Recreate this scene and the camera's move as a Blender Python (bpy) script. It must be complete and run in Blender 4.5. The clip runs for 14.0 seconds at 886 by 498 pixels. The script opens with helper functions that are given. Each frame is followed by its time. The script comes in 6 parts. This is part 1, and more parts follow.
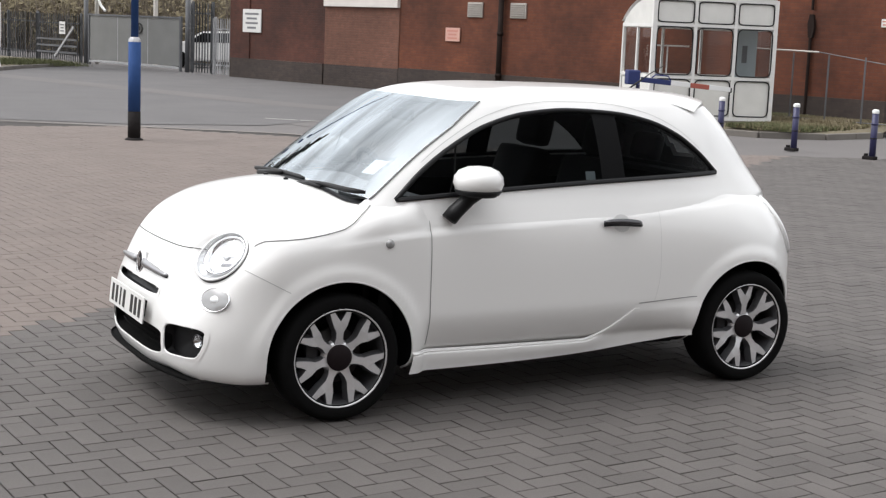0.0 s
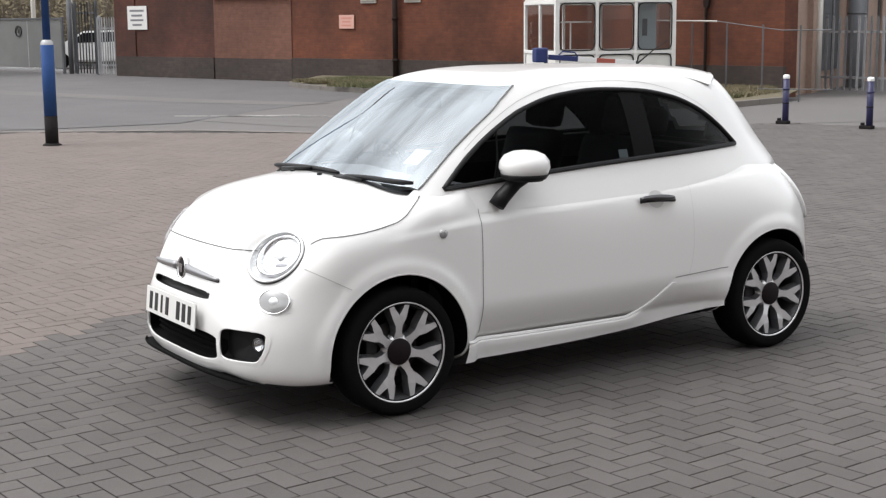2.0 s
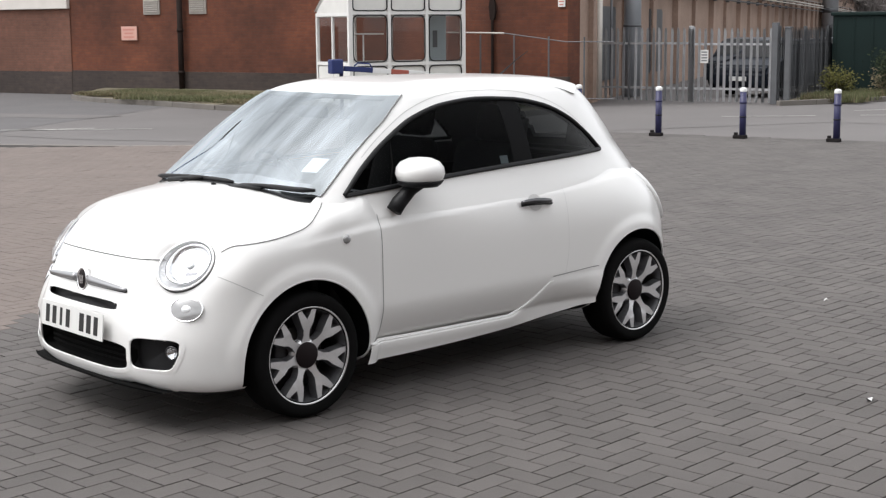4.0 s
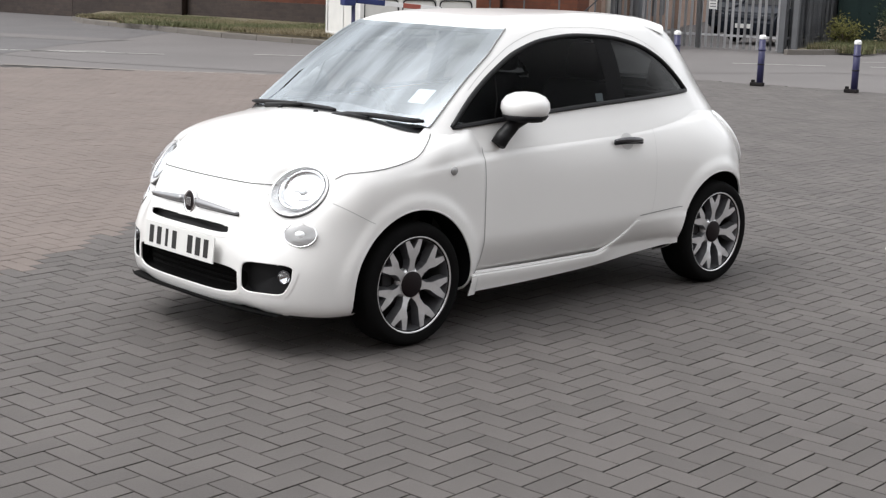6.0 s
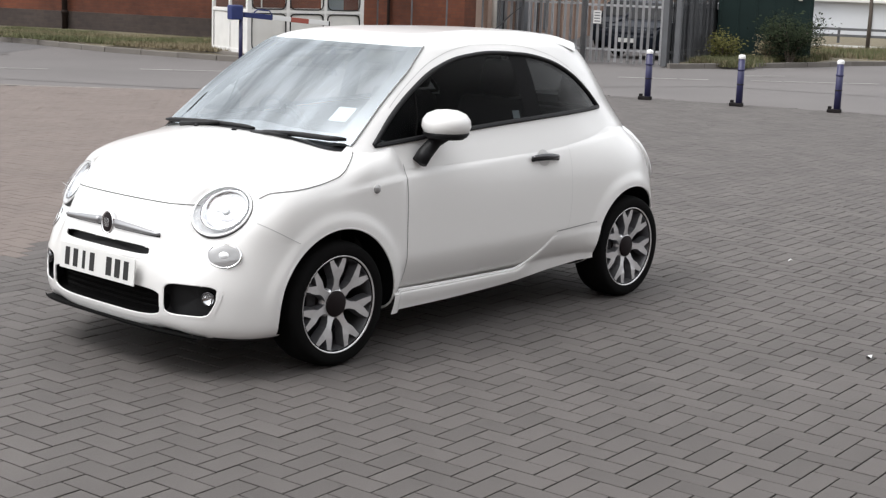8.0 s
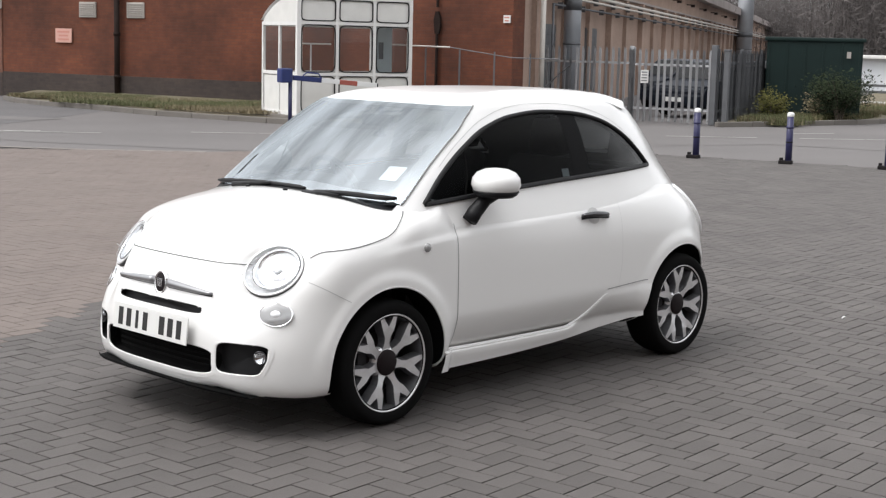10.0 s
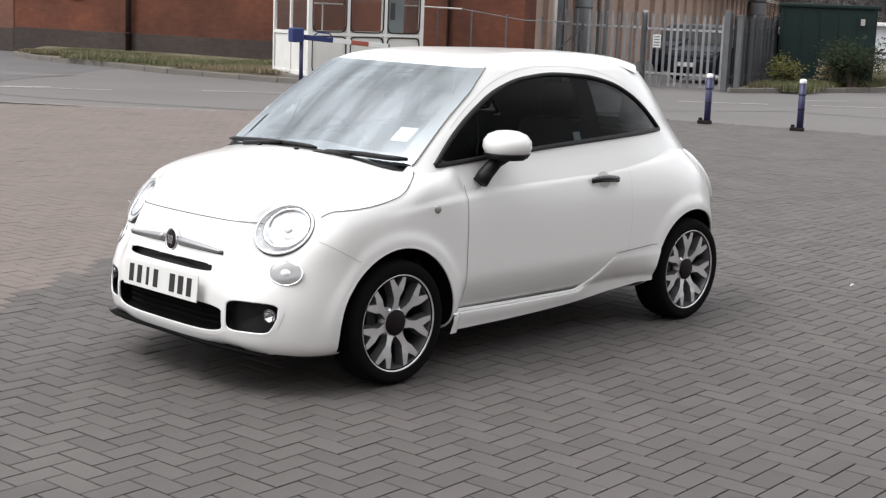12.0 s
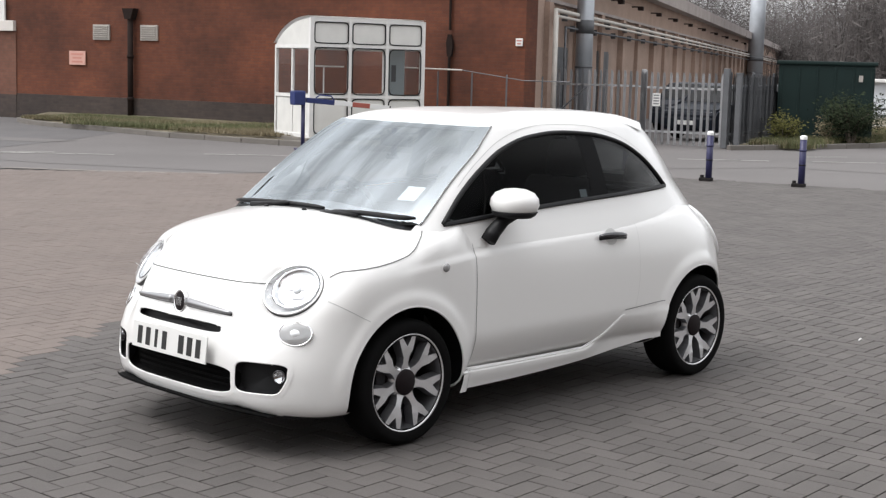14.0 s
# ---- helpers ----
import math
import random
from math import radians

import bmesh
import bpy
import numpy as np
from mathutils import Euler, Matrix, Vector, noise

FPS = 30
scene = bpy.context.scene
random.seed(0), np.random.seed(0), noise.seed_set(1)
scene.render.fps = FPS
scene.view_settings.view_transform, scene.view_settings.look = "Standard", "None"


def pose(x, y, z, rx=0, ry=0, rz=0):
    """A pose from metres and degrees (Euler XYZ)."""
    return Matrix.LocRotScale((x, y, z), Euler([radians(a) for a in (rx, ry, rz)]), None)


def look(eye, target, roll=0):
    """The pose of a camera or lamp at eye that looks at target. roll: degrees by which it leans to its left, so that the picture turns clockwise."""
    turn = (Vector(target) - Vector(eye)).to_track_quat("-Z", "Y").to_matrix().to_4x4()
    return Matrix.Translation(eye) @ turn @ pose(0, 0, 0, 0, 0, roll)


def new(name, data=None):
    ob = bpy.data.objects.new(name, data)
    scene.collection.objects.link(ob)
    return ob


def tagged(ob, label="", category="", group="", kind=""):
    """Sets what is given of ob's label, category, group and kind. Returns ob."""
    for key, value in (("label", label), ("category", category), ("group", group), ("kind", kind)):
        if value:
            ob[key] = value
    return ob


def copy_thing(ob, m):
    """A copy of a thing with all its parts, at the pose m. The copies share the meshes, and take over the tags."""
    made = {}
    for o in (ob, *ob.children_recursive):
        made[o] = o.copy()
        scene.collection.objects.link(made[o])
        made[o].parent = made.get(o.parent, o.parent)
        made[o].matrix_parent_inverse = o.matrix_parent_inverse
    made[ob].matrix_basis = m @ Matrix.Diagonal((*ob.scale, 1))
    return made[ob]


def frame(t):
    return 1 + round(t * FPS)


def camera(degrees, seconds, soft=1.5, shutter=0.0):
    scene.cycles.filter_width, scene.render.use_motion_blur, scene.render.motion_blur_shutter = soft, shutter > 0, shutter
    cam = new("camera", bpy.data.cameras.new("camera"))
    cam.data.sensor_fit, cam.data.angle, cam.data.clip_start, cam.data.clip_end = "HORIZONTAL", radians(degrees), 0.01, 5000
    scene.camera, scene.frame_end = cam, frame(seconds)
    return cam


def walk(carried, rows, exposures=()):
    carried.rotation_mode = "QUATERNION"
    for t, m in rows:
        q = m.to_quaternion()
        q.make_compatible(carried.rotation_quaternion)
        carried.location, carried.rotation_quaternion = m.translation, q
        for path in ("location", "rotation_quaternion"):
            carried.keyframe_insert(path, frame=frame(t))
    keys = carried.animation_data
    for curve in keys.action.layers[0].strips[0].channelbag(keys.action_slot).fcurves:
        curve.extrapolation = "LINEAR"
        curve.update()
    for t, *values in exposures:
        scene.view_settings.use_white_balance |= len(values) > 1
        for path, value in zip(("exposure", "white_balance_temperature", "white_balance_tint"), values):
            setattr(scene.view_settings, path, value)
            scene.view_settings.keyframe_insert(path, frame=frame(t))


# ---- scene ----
cam = camera(34.9, 14.0, soft=1.3)
PATH = [
    (0, (-3.702, -6.357, 1.748), (-2.758, -4.621, 1.443), 2.3),
    (0.4, (-3.768, -6.249, 1.743), (-2.843, -4.491, 1.515), 1.5),
    (0.5, (-3.789, -6.202, 1.752), (-2.852, -4.451, 1.512), 1.6),
    (1, (-4.063, -6.156, 1.738), (-2.958, -4.518, 1.423), 1.1),
    (1.5, (-4.248, -6.069, 1.736), (-3.172, -4.416, 1.399), 1.1),
    (2, (-4.341, -5.919, 1.741), (-3.252, -4.273, 1.418), -0.5),
    (2.5, (-4.534, -5.821, 1.726), (-3.308, -4.289, 1.338), -0.9),
    (3, (-4.655, -5.778, 1.737), (-3.384, -4.266, 1.422), -1.2),
    (3.2, (-4.677, -5.764, 1.748), (-3.385, -4.269, 1.439), -1.7),
    (5.3, (-5.383, -5.532, 1.743), (-3.964, -4.16, 1.422), 1.8),
    (5.5, (-5.376, -5.448, 1.728), (-3.995, -4.039, 1.399), -0.2),
    (6, (-5.425, -5.363, 1.729), (-4.063, -3.954, 1.333), 1.8),
    (6.4, (-5.517, -5.241, 1.72), (-4.044, -3.959, 1.286), 1.5),
    (6.5, (-5.53, -5.221, 1.732), (-4.029, -3.965, 1.32), 1.5),
    (7, (-5.543, -5.202, 1.734), (-4.054, -3.922, 1.357), 2.0),
    (7.2, (-5.54, -5.199, 1.743), (-4.05, -3.918, 1.369), 2.2),
    (9.3, (-5.562, -5.215, 1.731), (-4.102, -3.894, 1.382), 1.5),
    (9.5, (-5.566, -5.213, 1.725), (-4.107, -3.887, 1.389), 1.5),
    (10, (-5.554, -5.201, 1.733), (-4.11, -3.848, 1.443), 1.4),
    (10.5, (-5.57, -5.21, 1.726), (-4.134, -3.847, 1.444), 1.5),
    (11, (-5.574, -5.216, 1.724), (-4.146, -3.85, 1.416), 1.8),
    (11.5, (-5.572, -5.216, 1.721), (-4.137, -3.86, 1.402), 2.2),
    (12, (-5.57, -5.207, 1.73), (-4.139, -3.852, 1.387), 2.2),
    (12.5, (-5.575, -5.204, 1.724), (-4.14, -3.86, 1.359), 3.6),
    (13, (-5.58, -5.202, 1.71), (-4.129, -3.887, 1.303), 4.8),
    (13.5, (-5.564, -5.191, 1.723), (-4.149, -3.803, 1.458), 1.4),
    (14, (-5.59, -5.18, 1.719), (-4.153, -3.813, 1.461), 1.5),
]
walk(cam, [(t, look(eye, target, roll)) for t, eye, target, roll in PATH])

# ---- light ----
SUN_EL, SUN_AZ = 58.0, 300.0
world = bpy.data.worlds.new("overcast_sky")
scene.world = world
world.use_nodes = True
wn, wl = world.node_tree.nodes, world.node_tree.links
wn.clear()
w_out, w_bg, w_sky = wn.new("ShaderNodeOutputWorld"), wn.new("ShaderNodeBackground"), wn.new("ShaderNodeTexSky")
w_sky.sky_type, w_sky.sun_disc = "NISHITA", False
w_sky.sun_elevation, w_sky.sun_rotation = radians(SUN_EL), radians(SUN_AZ)
w_sky.air_density, w_sky.dust_density, w_sky.ozone_density = 1.0, 4.0, 1.0
w_hue = wn.new("ShaderNodeHueSaturation")
w_hue.inputs["Saturation"].default_value = 0.12
w_cloud, w_coord, w_map = wn.new("ShaderNodeTexNoise"), wn.new("ShaderNodeTexCoord"), wn.new("ShaderNodeMapping")
w_map.inputs["Scale"].default_value = (1.0, 1.0, 2.6)
w_map.inputs["Location"].default_value = (1.1, 5.2, 2.7)
w_cloud.inputs["Scale"].default_value, w_cloud.inputs["Detail"].default_value = 3.6, 6.0
w_ramp = wn.new("ShaderNodeMapRange")
for k, v in (("From Min", 0.3), ("From Max", 0.7), ("To Min", 0.5), ("To Max", 1.65)):
    w_ramp.inputs[k].default_value = v
w_mul = wn.new("ShaderNodeVectorMath")
w_mul.operation = "SCALE"
wl.new(w_coord.outputs["Generated"], w_map.inputs["Vector"])
wl.new(w_map.outputs["Vector"], w_cloud.inputs["Vector"])
# an overcast dome: brightest overhead, dim at the horizon
w_sep, w_dome, w_both = wn.new("ShaderNodeSeparateXYZ"), wn.new("ShaderNodeMapRange"), wn.new("ShaderNodeMath")
for k, v in (("From Min", 0.0), ("From Max", 0.75), ("To Min", 1.62), ("To Max", 2.72)):
    w_dome.inputs[k].default_value = v
w_both.operation = "MULTIPLY"
wl.new(w_coord.outputs["Generated"], w_sep.inputs[0])
wl.new(w_sep.outputs["Z"], w_dome.inputs["Value"])
wl.new(w_dome.outputs["Result"], w_both.inputs[0])
wl.new(w_ramp.outputs["Result"], w_both.inputs[1])
wl.new(w_cloud.outputs["Fac"], w_ramp.inputs["Value"])
wl.new(w_sky.outputs["Color"], w_hue.inputs["Color"])
# cloud evens the sky out: part clear-sky glow, part plain grey-white
w_even = wn.new("ShaderNodeVectorMath")
w_even.operation = "MULTIPLY_ADD"
w_even.inputs[1].default_value, w_even.inputs[2].default_value = (0.45, 0.45, 0.45), (3.1, 3.15, 3.25)
wl.new(w_hue.outputs["Color"], w_even.inputs[0])
wl.new(w_even.outputs["Vector"], w_mul.inputs[0])
wl.new(w_both.outputs["Value"], w_mul.inputs["Scale"])
wl.new(w_mul.outputs["Vector"], w_bg.inputs["Color"])
w_bg.inputs["Strength"].default_value = 0.115
wl.new(w_bg.outputs["Background"], w_out.inputs["Surface"])

sun_data = bpy.data.lights.new("sun", "SUN")
sun_data.energy, sun_data.angle, sun_data.color = 1.15, radians(22), (1.0, 0.985, 0.985)
sun = new("sun", sun_data)
az = radians(SUN_AZ)
sun_dir = Vector((math.sin(az) * math.cos(radians(SUN_EL)), math.cos(az) * math.cos(radians(SUN_EL)), math.sin(radians(SUN_EL))))
sun.matrix_world = look(sun_dir * 60, (0, 0, 0))


# ---- materials ----
def material(name, color, rough=0.6, metal=0.0, vary=0.12, scale=6.0, fine=60.0, bump=0.1, bump_size=0.004, coat=0.0, per_object=0.0, per_island=0.0, spec=0.5):
    """A surface with broad stains, fine grain and relief."""
    m = bpy.data.materials.new(name)
    m.use_nodes = True
    nodes, links = m.node_tree.nodes, m.node_tree.links
    b = nodes["Principled BSDF"]
    b.inputs["Roughness"].default_value, b.inputs["Metallic"].default_value = rough, metal
    b.inputs["Coat Weight"].default_value, b.inputs["Coat Roughness"].default_value = coat, 0.04
    b.inputs["Specular IOR Level"].default_value = spec
    coord = nodes.new("ShaderNodeTexCoord")
    n1, n2 = nodes.new("ShaderNodeTexNoise"), nodes.new("ShaderNodeTexNoise")
    n1.inputs["Scale"].default_value, n2.inputs["Scale"].default_value = scale, fine
    n1.inputs["Detail"].default_value = 6.0
    n2.inputs["Detail"].default_value = 4.0
    links.new(coord.outputs["Object"], n1.inputs["Vector"])
    links.new(coord.outputs["Object"], n2.inputs["Vector"])
    mix = nodes.new("ShaderNodeMath")
    mix.operation = "MULTIPLY_ADD"
    links.new(n1.outputs["Fac"], mix.inputs[0])
    mix.inputs[1].default_value = 2.0 * vary
    add = nodes.new("ShaderNodeMath")
    add.operation = "MULTIPLY_ADD"
    links.new(n2.outputs["Fac"], add.inputs[0])
    add.inputs[1].default_value = 1.2 * vary
    links.new(mix.outputs["Value"], add.inputs[2])
    mix.inputs[2].default_value = 1.0 - 1.6 * vary
    last = add
    for amount, node, out in ((per_object, "ShaderNodeObjectInfo", "Random"), (per_island, "ShaderNodeNewGeometry", "Random Per Island")):
        if amount:
            info = nodes.new(node)
            more = nodes.new("ShaderNodeMath")
            more.operation = "MULTIPLY_ADD"
            links.new(info.outputs[out], more.inputs[0])
            more.inputs[1].default_value = 2 * amount
            less = nodes.new("ShaderNodeMath")
            less.operation = "ADD"
            links.new(last.outputs["Value"], less.inputs[0])
            less.inputs[1].default_value = -amount
            links.new(less.outputs["Value"], more.inputs[2])
            last = more
    scaled = nodes.new("ShaderNodeVectorMath")
    scaled.operation = "SCALE"
    scaled.inputs[0].default_value = color[:3]
    links.new(last.outputs["Value"], scaled.inputs["Scale"])
    links.new(scaled.outputs["Vector"], b.inputs["Base Color"])
    if bump:
        bm_node = nodes.new("ShaderNodeBump")
        bm_node.inputs["Strength"].default_value, bm_node.inputs["Distance"].default_value = bump, bump_size
        links.new(n2.outputs["Fac"], bm_node.inputs["Height"])
        links.new(bm_node.outputs["Normal"], b.inputs["Normal"])
    return m


def plain(name, color, rough=0.4, metal=0.0, coat=0.0, spec=0.5, emit=0.0):
    m = bpy.data.materials.new(name)
    m.use_nodes = True
    b = m.node_tree.nodes["Principled BSDF"]
    b.inputs["Base Color"].default_value = (*color, 1)
    b.inputs["Roughness"].default_value, b.inputs["Metallic"].default_value = rough, metal
    b.inputs["Coat Weight"].default_value, b.inputs["Coat Roughness"].default_value = coat, 0.03
    b.inputs["Specular IOR Level"].default_value = spec
    return m


def glass(name, tint, ior=1.5, rough=0.01, sheen=(1.0, 1.0, 1.0)):
    """Thin sheet glass: lets light through, tinted, and mirrors more at a slant."""
    m = bpy.data.materials.new(name)
    m.use_nodes = True
    nodes, links = m.node_tree.nodes, m.node_tree.links
    nodes.clear()
    out, mix = nodes.new("ShaderNodeOutputMaterial"), nodes.new("ShaderNodeMixShader")
    clear, gloss, slant = nodes.new("ShaderNodeBsdfTransparent"), nodes.new("ShaderNodeBsdfGlossy"), nodes.new("ShaderNodeLayerWeight")
    clear.inputs["Color"].default_value = (*tint, 1)
    gloss.inputs["Roughness"].default_value = rough
    gloss.inputs["Color"].default_value = (*sheen, 1)
    slant.inputs["Blend"].default_value = 0.5
    least = ((ior - 1) / (ior + 1)) ** 2
    power, scale = nodes.new("ShaderNodeMath"), nodes.new("ShaderNodeMath")
    power.operation, scale.operation = "POWER", "MULTIPLY_ADD"
    power.inputs[1].default_value = 5.0
    scale.inputs[1].default_value, scale.inputs[2].default_value = 1.0 - least, least
    links.new(slant.outputs["Facing"], power.inputs[0])
    links.new(power.outputs["Value"], scale.inputs[0])
    links.new(scale.outputs["Value"], mix.inputs["Fac"])
    links.new(clear.outputs["BSDF"], mix.inputs[1])
    links.new(gloss.outputs["BSDF"], mix.inputs[2])
    links.new(mix.outputs["Shader"], out.inputs["Surface"])
    return m


def brickwork(name, c1, c2, mortar, bw=0.225, bh=0.075, rough=0.9, dirt=0.35):
    """Stretcher-bond brick with stained patches, in the object's x and z."""
    m = bpy.data.materials.new(name)
    m.use_nodes = True
    nodes, links = m.node_tree.nodes, m.node_tree.links
    b = nodes["Principled BSDF"]
    b.inputs["Roughness"].default_value = rough
    coord, sep, comb = nodes.new("ShaderNodeTexCoord"), nodes.new("ShaderNodeSeparateXYZ"), nodes.new("ShaderNodeCombineXYZ")
    addxy = nodes.new("ShaderNodeMath")
    links.new(coord.outputs["Object"], sep.inputs[0])
    links.new(sep.outputs["X"], addxy.inputs[0])
    links.new(sep.outputs["Y"], addxy.inputs[1])
    links.new(addxy.outputs["Value"], comb.inputs["X"])
    links.new(sep.outputs["Z"], comb.inputs["Y"])
    br = nodes.new("ShaderNodeTexBrick")
    for k, v in (("Scale", 1.0), ("Brick Width", bw), ("Row Height", bh), ("Mortar Size", 0.006), ("Bias", -0.1)):
        br.inputs[k].default_value = v
    br.inputs["Color1"].default_value, br.inputs["Color2"].default_value, br.inputs["Mortar"].default_value = (*c1, 1), (*c2, 1), (*mortar, 1)
    links.new(comb.outputs["Vector"], br.inputs["Vector"])
    n1, n2 = nodes.new("ShaderNodeTexNoise"), nodes.new("ShaderNodeTexNoise")
    n1.inputs["Scale"].default_value, n1.inputs["Detail"].default_value = 0.55, 8.0
    n2.inputs["Scale"].default_value, n2.inputs["Detail"].default_value = 5.0, 6.0
    for n in (n1, n2):
        links.new(coord.outputs["Object"], n.inputs["Vector"])
    rng = nodes.new("ShaderNodeMapRange")
    for k, v in (("From Min", 0.3), ("From Max", 0.7), ("To Min", 1.0 - dirt), ("To Max", 1.0 + 0.5 * dirt)):
        rng.inputs[k].default_value = v
    links.new(n1.outputs["Fac"], rng.inputs["Value"])
    rng2 = nodes.new("ShaderNodeMapRange")
    for k, v in (("From Min", 0.3), ("From Max", 0.7), ("To Min", 0.85), ("To Max", 1.12)):
        rng2.inputs[k].default_value = v
    links.new(n2.outputs["Fac"], rng2.inputs["Value"])
    mul, sc = nodes.new("ShaderNodeMath"), nodes.new("ShaderNodeVectorMath")
    mul.operation, sc.operation = "MULTIPLY", "SCALE"
    links.new(rng.outputs["Result"], mul.inputs[0])
    links.new(rng2.outputs["Result"], mul.inputs[1])
    links.new(br.outputs["Color"], sc.inputs[0])
    links.new(mul.outputs["Value"], sc.inputs["Scale"])
    links.new(sc.outputs["Vector"], b.inputs["Base Color"])
    bump = nodes.new("ShaderNodeBump")
    bump.inputs["Strength"].default_value, bump.inputs["Distance"].default_value = 0.5, 0.006
    inv = nodes.new("ShaderNodeMath")
    inv.operation = "SUBTRACT"
    inv.inputs[0].default_value = 1.0
    links.new(br.outputs["Fac"], inv.inputs[1])
    links.new(inv.outputs["Value"], bump.inputs["Height"])
    links.new(bump.outputs["Normal"], b.inputs["Normal"])
    return m


PAINT = plain("white_car_paint", (0.83, 0.825, 0.81), 0.28, coat=0.7)
GLOSS_BLACK = plain("gloss_black_trim", (0.007, 0.007, 0.0075), 0.5, spec=0.04)
BLACK = plain("black_plastic", (0.008, 0.008, 0.009), 0.5, spec=0.25)
RUBBER = material("tyre_rubber", (0.006, 0.006, 0.006), 0.9, vary=0.2, scale=20, bump=0.2, spec=0.08)
GAP = plain("shadow_gap_seal", (0.06, 0.06, 0.06), 0.8)
SEAM = plain("grey_seam_sealer", (0.22, 0.22, 0.22), 0.8)
HAIRLINE = plain("hairline_panel_gap", (0.62, 0.62, 0.61), 0.7)
FAINT = plain("pale_panel_gap", (0.50, 0.50, 0.49), 0.8)
CHROME = plain("chrome", (0.75, 0.75, 0.76), 0.12, 1.0)
ALLOY = material("silver_alloy", (0.76, 0.76, 0.77), 0.22, 0.6, vary=0.06, bump=0.0)
SILVER = plain("silvered_reflector", (0.74, 0.75, 0.76), 0.32, 0.35, coat=0.3)
FLANK_ALLOY = material("satin_grey_alloy", (0.20, 0.20, 0.21), 0.34, 0.7, vary=0.12, bump=0.0)
LAMP_WHITE = plain("bright_lamp_trim", (0.80, 0.80, 0.80), 0.22, 0.3, coat=0.4)
DARK_ALLOY = material("shaded_grey_alloy", (0.035, 0.035, 0.038), 0.5, 0.3, vary=0.15, bump=0.0)
BRAKE = material("brake_iron", (0.06, 0.055, 0.053), 0.5, 0.7, vary=0.3)
SIDE_GLASS = glass("tinted_side_glass", (0.29, 0.305, 0.31), 1.06)
SCREEN_GLASS = glass("windscreen_glass", (0.88, 0.91, 0.92), 3.5, sheen=(0.88, 0.95, 1.0))
LENS = glass("clear_lens", (0.92, 0.93, 0.94), 1.45)
PANE = glass("booth_pane", (0.74, 0.745, 0.75), 1.5)
CABIN = material("dark_cabin_trim", (0.009, 0.009, 0.010), 0.7, vary=0.3, scale=15)
LINING = material("grey_headlining_cloth", (0.15, 0.15, 0.153), 0.9, vary=0.12, scale=30, bump=0.1)
SEAT = material("charcoal_seat_cloth", (0.014, 0.0135, 0.0145), 0.9, vary=0.3, scale=25, bump=0.3)
DASH = material("grey_dashboard", (0.22, 0.225, 0.235), 0.5, vary=0.1)
RED_LENS = plain("red_lens", (0.25, 0.01, 0.012), 0.15, coat=0.6)
AMBER_GREY = plain("grey_clear_lens", (0.33, 0.33, 0.33), 0.15, 0.25, coat=0.8)
PLATE = plain("white_plate", (0.72, 0.72, 0.70), 0.4)
INK = plain("black_ink", (0.015, 0.015, 0.015), 0.5)
BAR_CHROME = plain("dull_chrome", (0.34, 0.34, 0.35), 0.28, 0.8)
SMOKED = plain("smoked_chrome", (0.10, 0.10, 0.105), 0.22, 0.85)
MAROON = plain("maroon_enamel", (0.009, 0.005, 0.006), 0.6, spec=0.2)
STICKER = plain("pale_blue_paper", (0.55, 0.62, 0.64), 0.6)

BLOCK_GREY = material("grey_concrete_block", (0.083, 0.0745, 0.0705), 0.85, vary=0.3, scale=1.6, fine=160, bump=0.9, bump_size=0.004, per_object=0.12, per_island=0.12)
BLOCK_TAN = material("buff_concrete_block", (0.151, 0.123, 0.109), 0.85, vary=0.20, scale=1.4, fine=160, bump=0.9, bump_size=0.004, per_object=0.05, per_island=0.04)
SAND_PALE = material("pale_jointing_sand", (0.115, 0.10, 0.09), 0.95, vary=0.25, scale=4, fine=200, bump=0.6)
SAND = material("jointing_sand", (0.042, 0.037, 0.034), 0.95, vary=0.25, scale=4, fine=200, bump=0.6)
ASPHALT = material("worn_asphalt", (0.120, 0.111, 0.108), 0.9, vary=0.22, scale=0.35, fine=40, bump=0.5, bump_size=0.006)
ASPHALT_DARK = material("older_asphalt", (0.100, 0.095, 0.095), 0.9, vary=0.2, scale=0.8, fine=40, bump=0.5, bump_size=0.006)
LINE = material("worn_white_line", (0.36, 0.35, 0.33), 0.8, vary=0.35, scale=2.0, fine=25, bump=0.1)
EDGING = material("dull_concrete_edging", (0.19, 0.17, 0.155), 0.9, vary=0.3, scale=2.0, fine=40, bump=0.2)
KERB = material("concrete_kerb", (0.15, 0.136, 0.122), 0.9, vary=0.25, scale=2.5, fine=60, bump=0.4, per_object=0.08)
SOIL = material("verge_soil", (0.135, 0.115, 0.075), 0.95, vary=0.4, scale=2.0, fine=30, bump=0.8, bump_size=0.02)
GRASS = material("verge_grass", (0.105, 0.112, 0.048), 0.8, vary=0.35, scale=0.8, fine=8, bump=0, per_island=0.35)
DRY_GRASS = material("dry_grass", (0.20, 0.165, 0.10), 0.85, vary=0.3, scale=1.0, bump=0, per_island=0.3)
BRICK_ORANGE = brickwork("orange_brick", (0.132, 0.040, 0.018), (0.107, 0.032, 0.016), (0.095, 0.037, 0.022), dirt=0.5)
BRICK_SOOT = brickwork("soot_stained_brick", (0.086, 0.0275, 0.017), (0.068, 0.0235, 0.0155), (0.058, 0.029, 0.021), dirt=0.6)
BRICK_RED = brickwork("dark_red_brick", (0.105, 0.0315, 0.017), (0.086, 0.0265, 0.0155), (0.075, 0.036, 0.024), dirt=0.5)
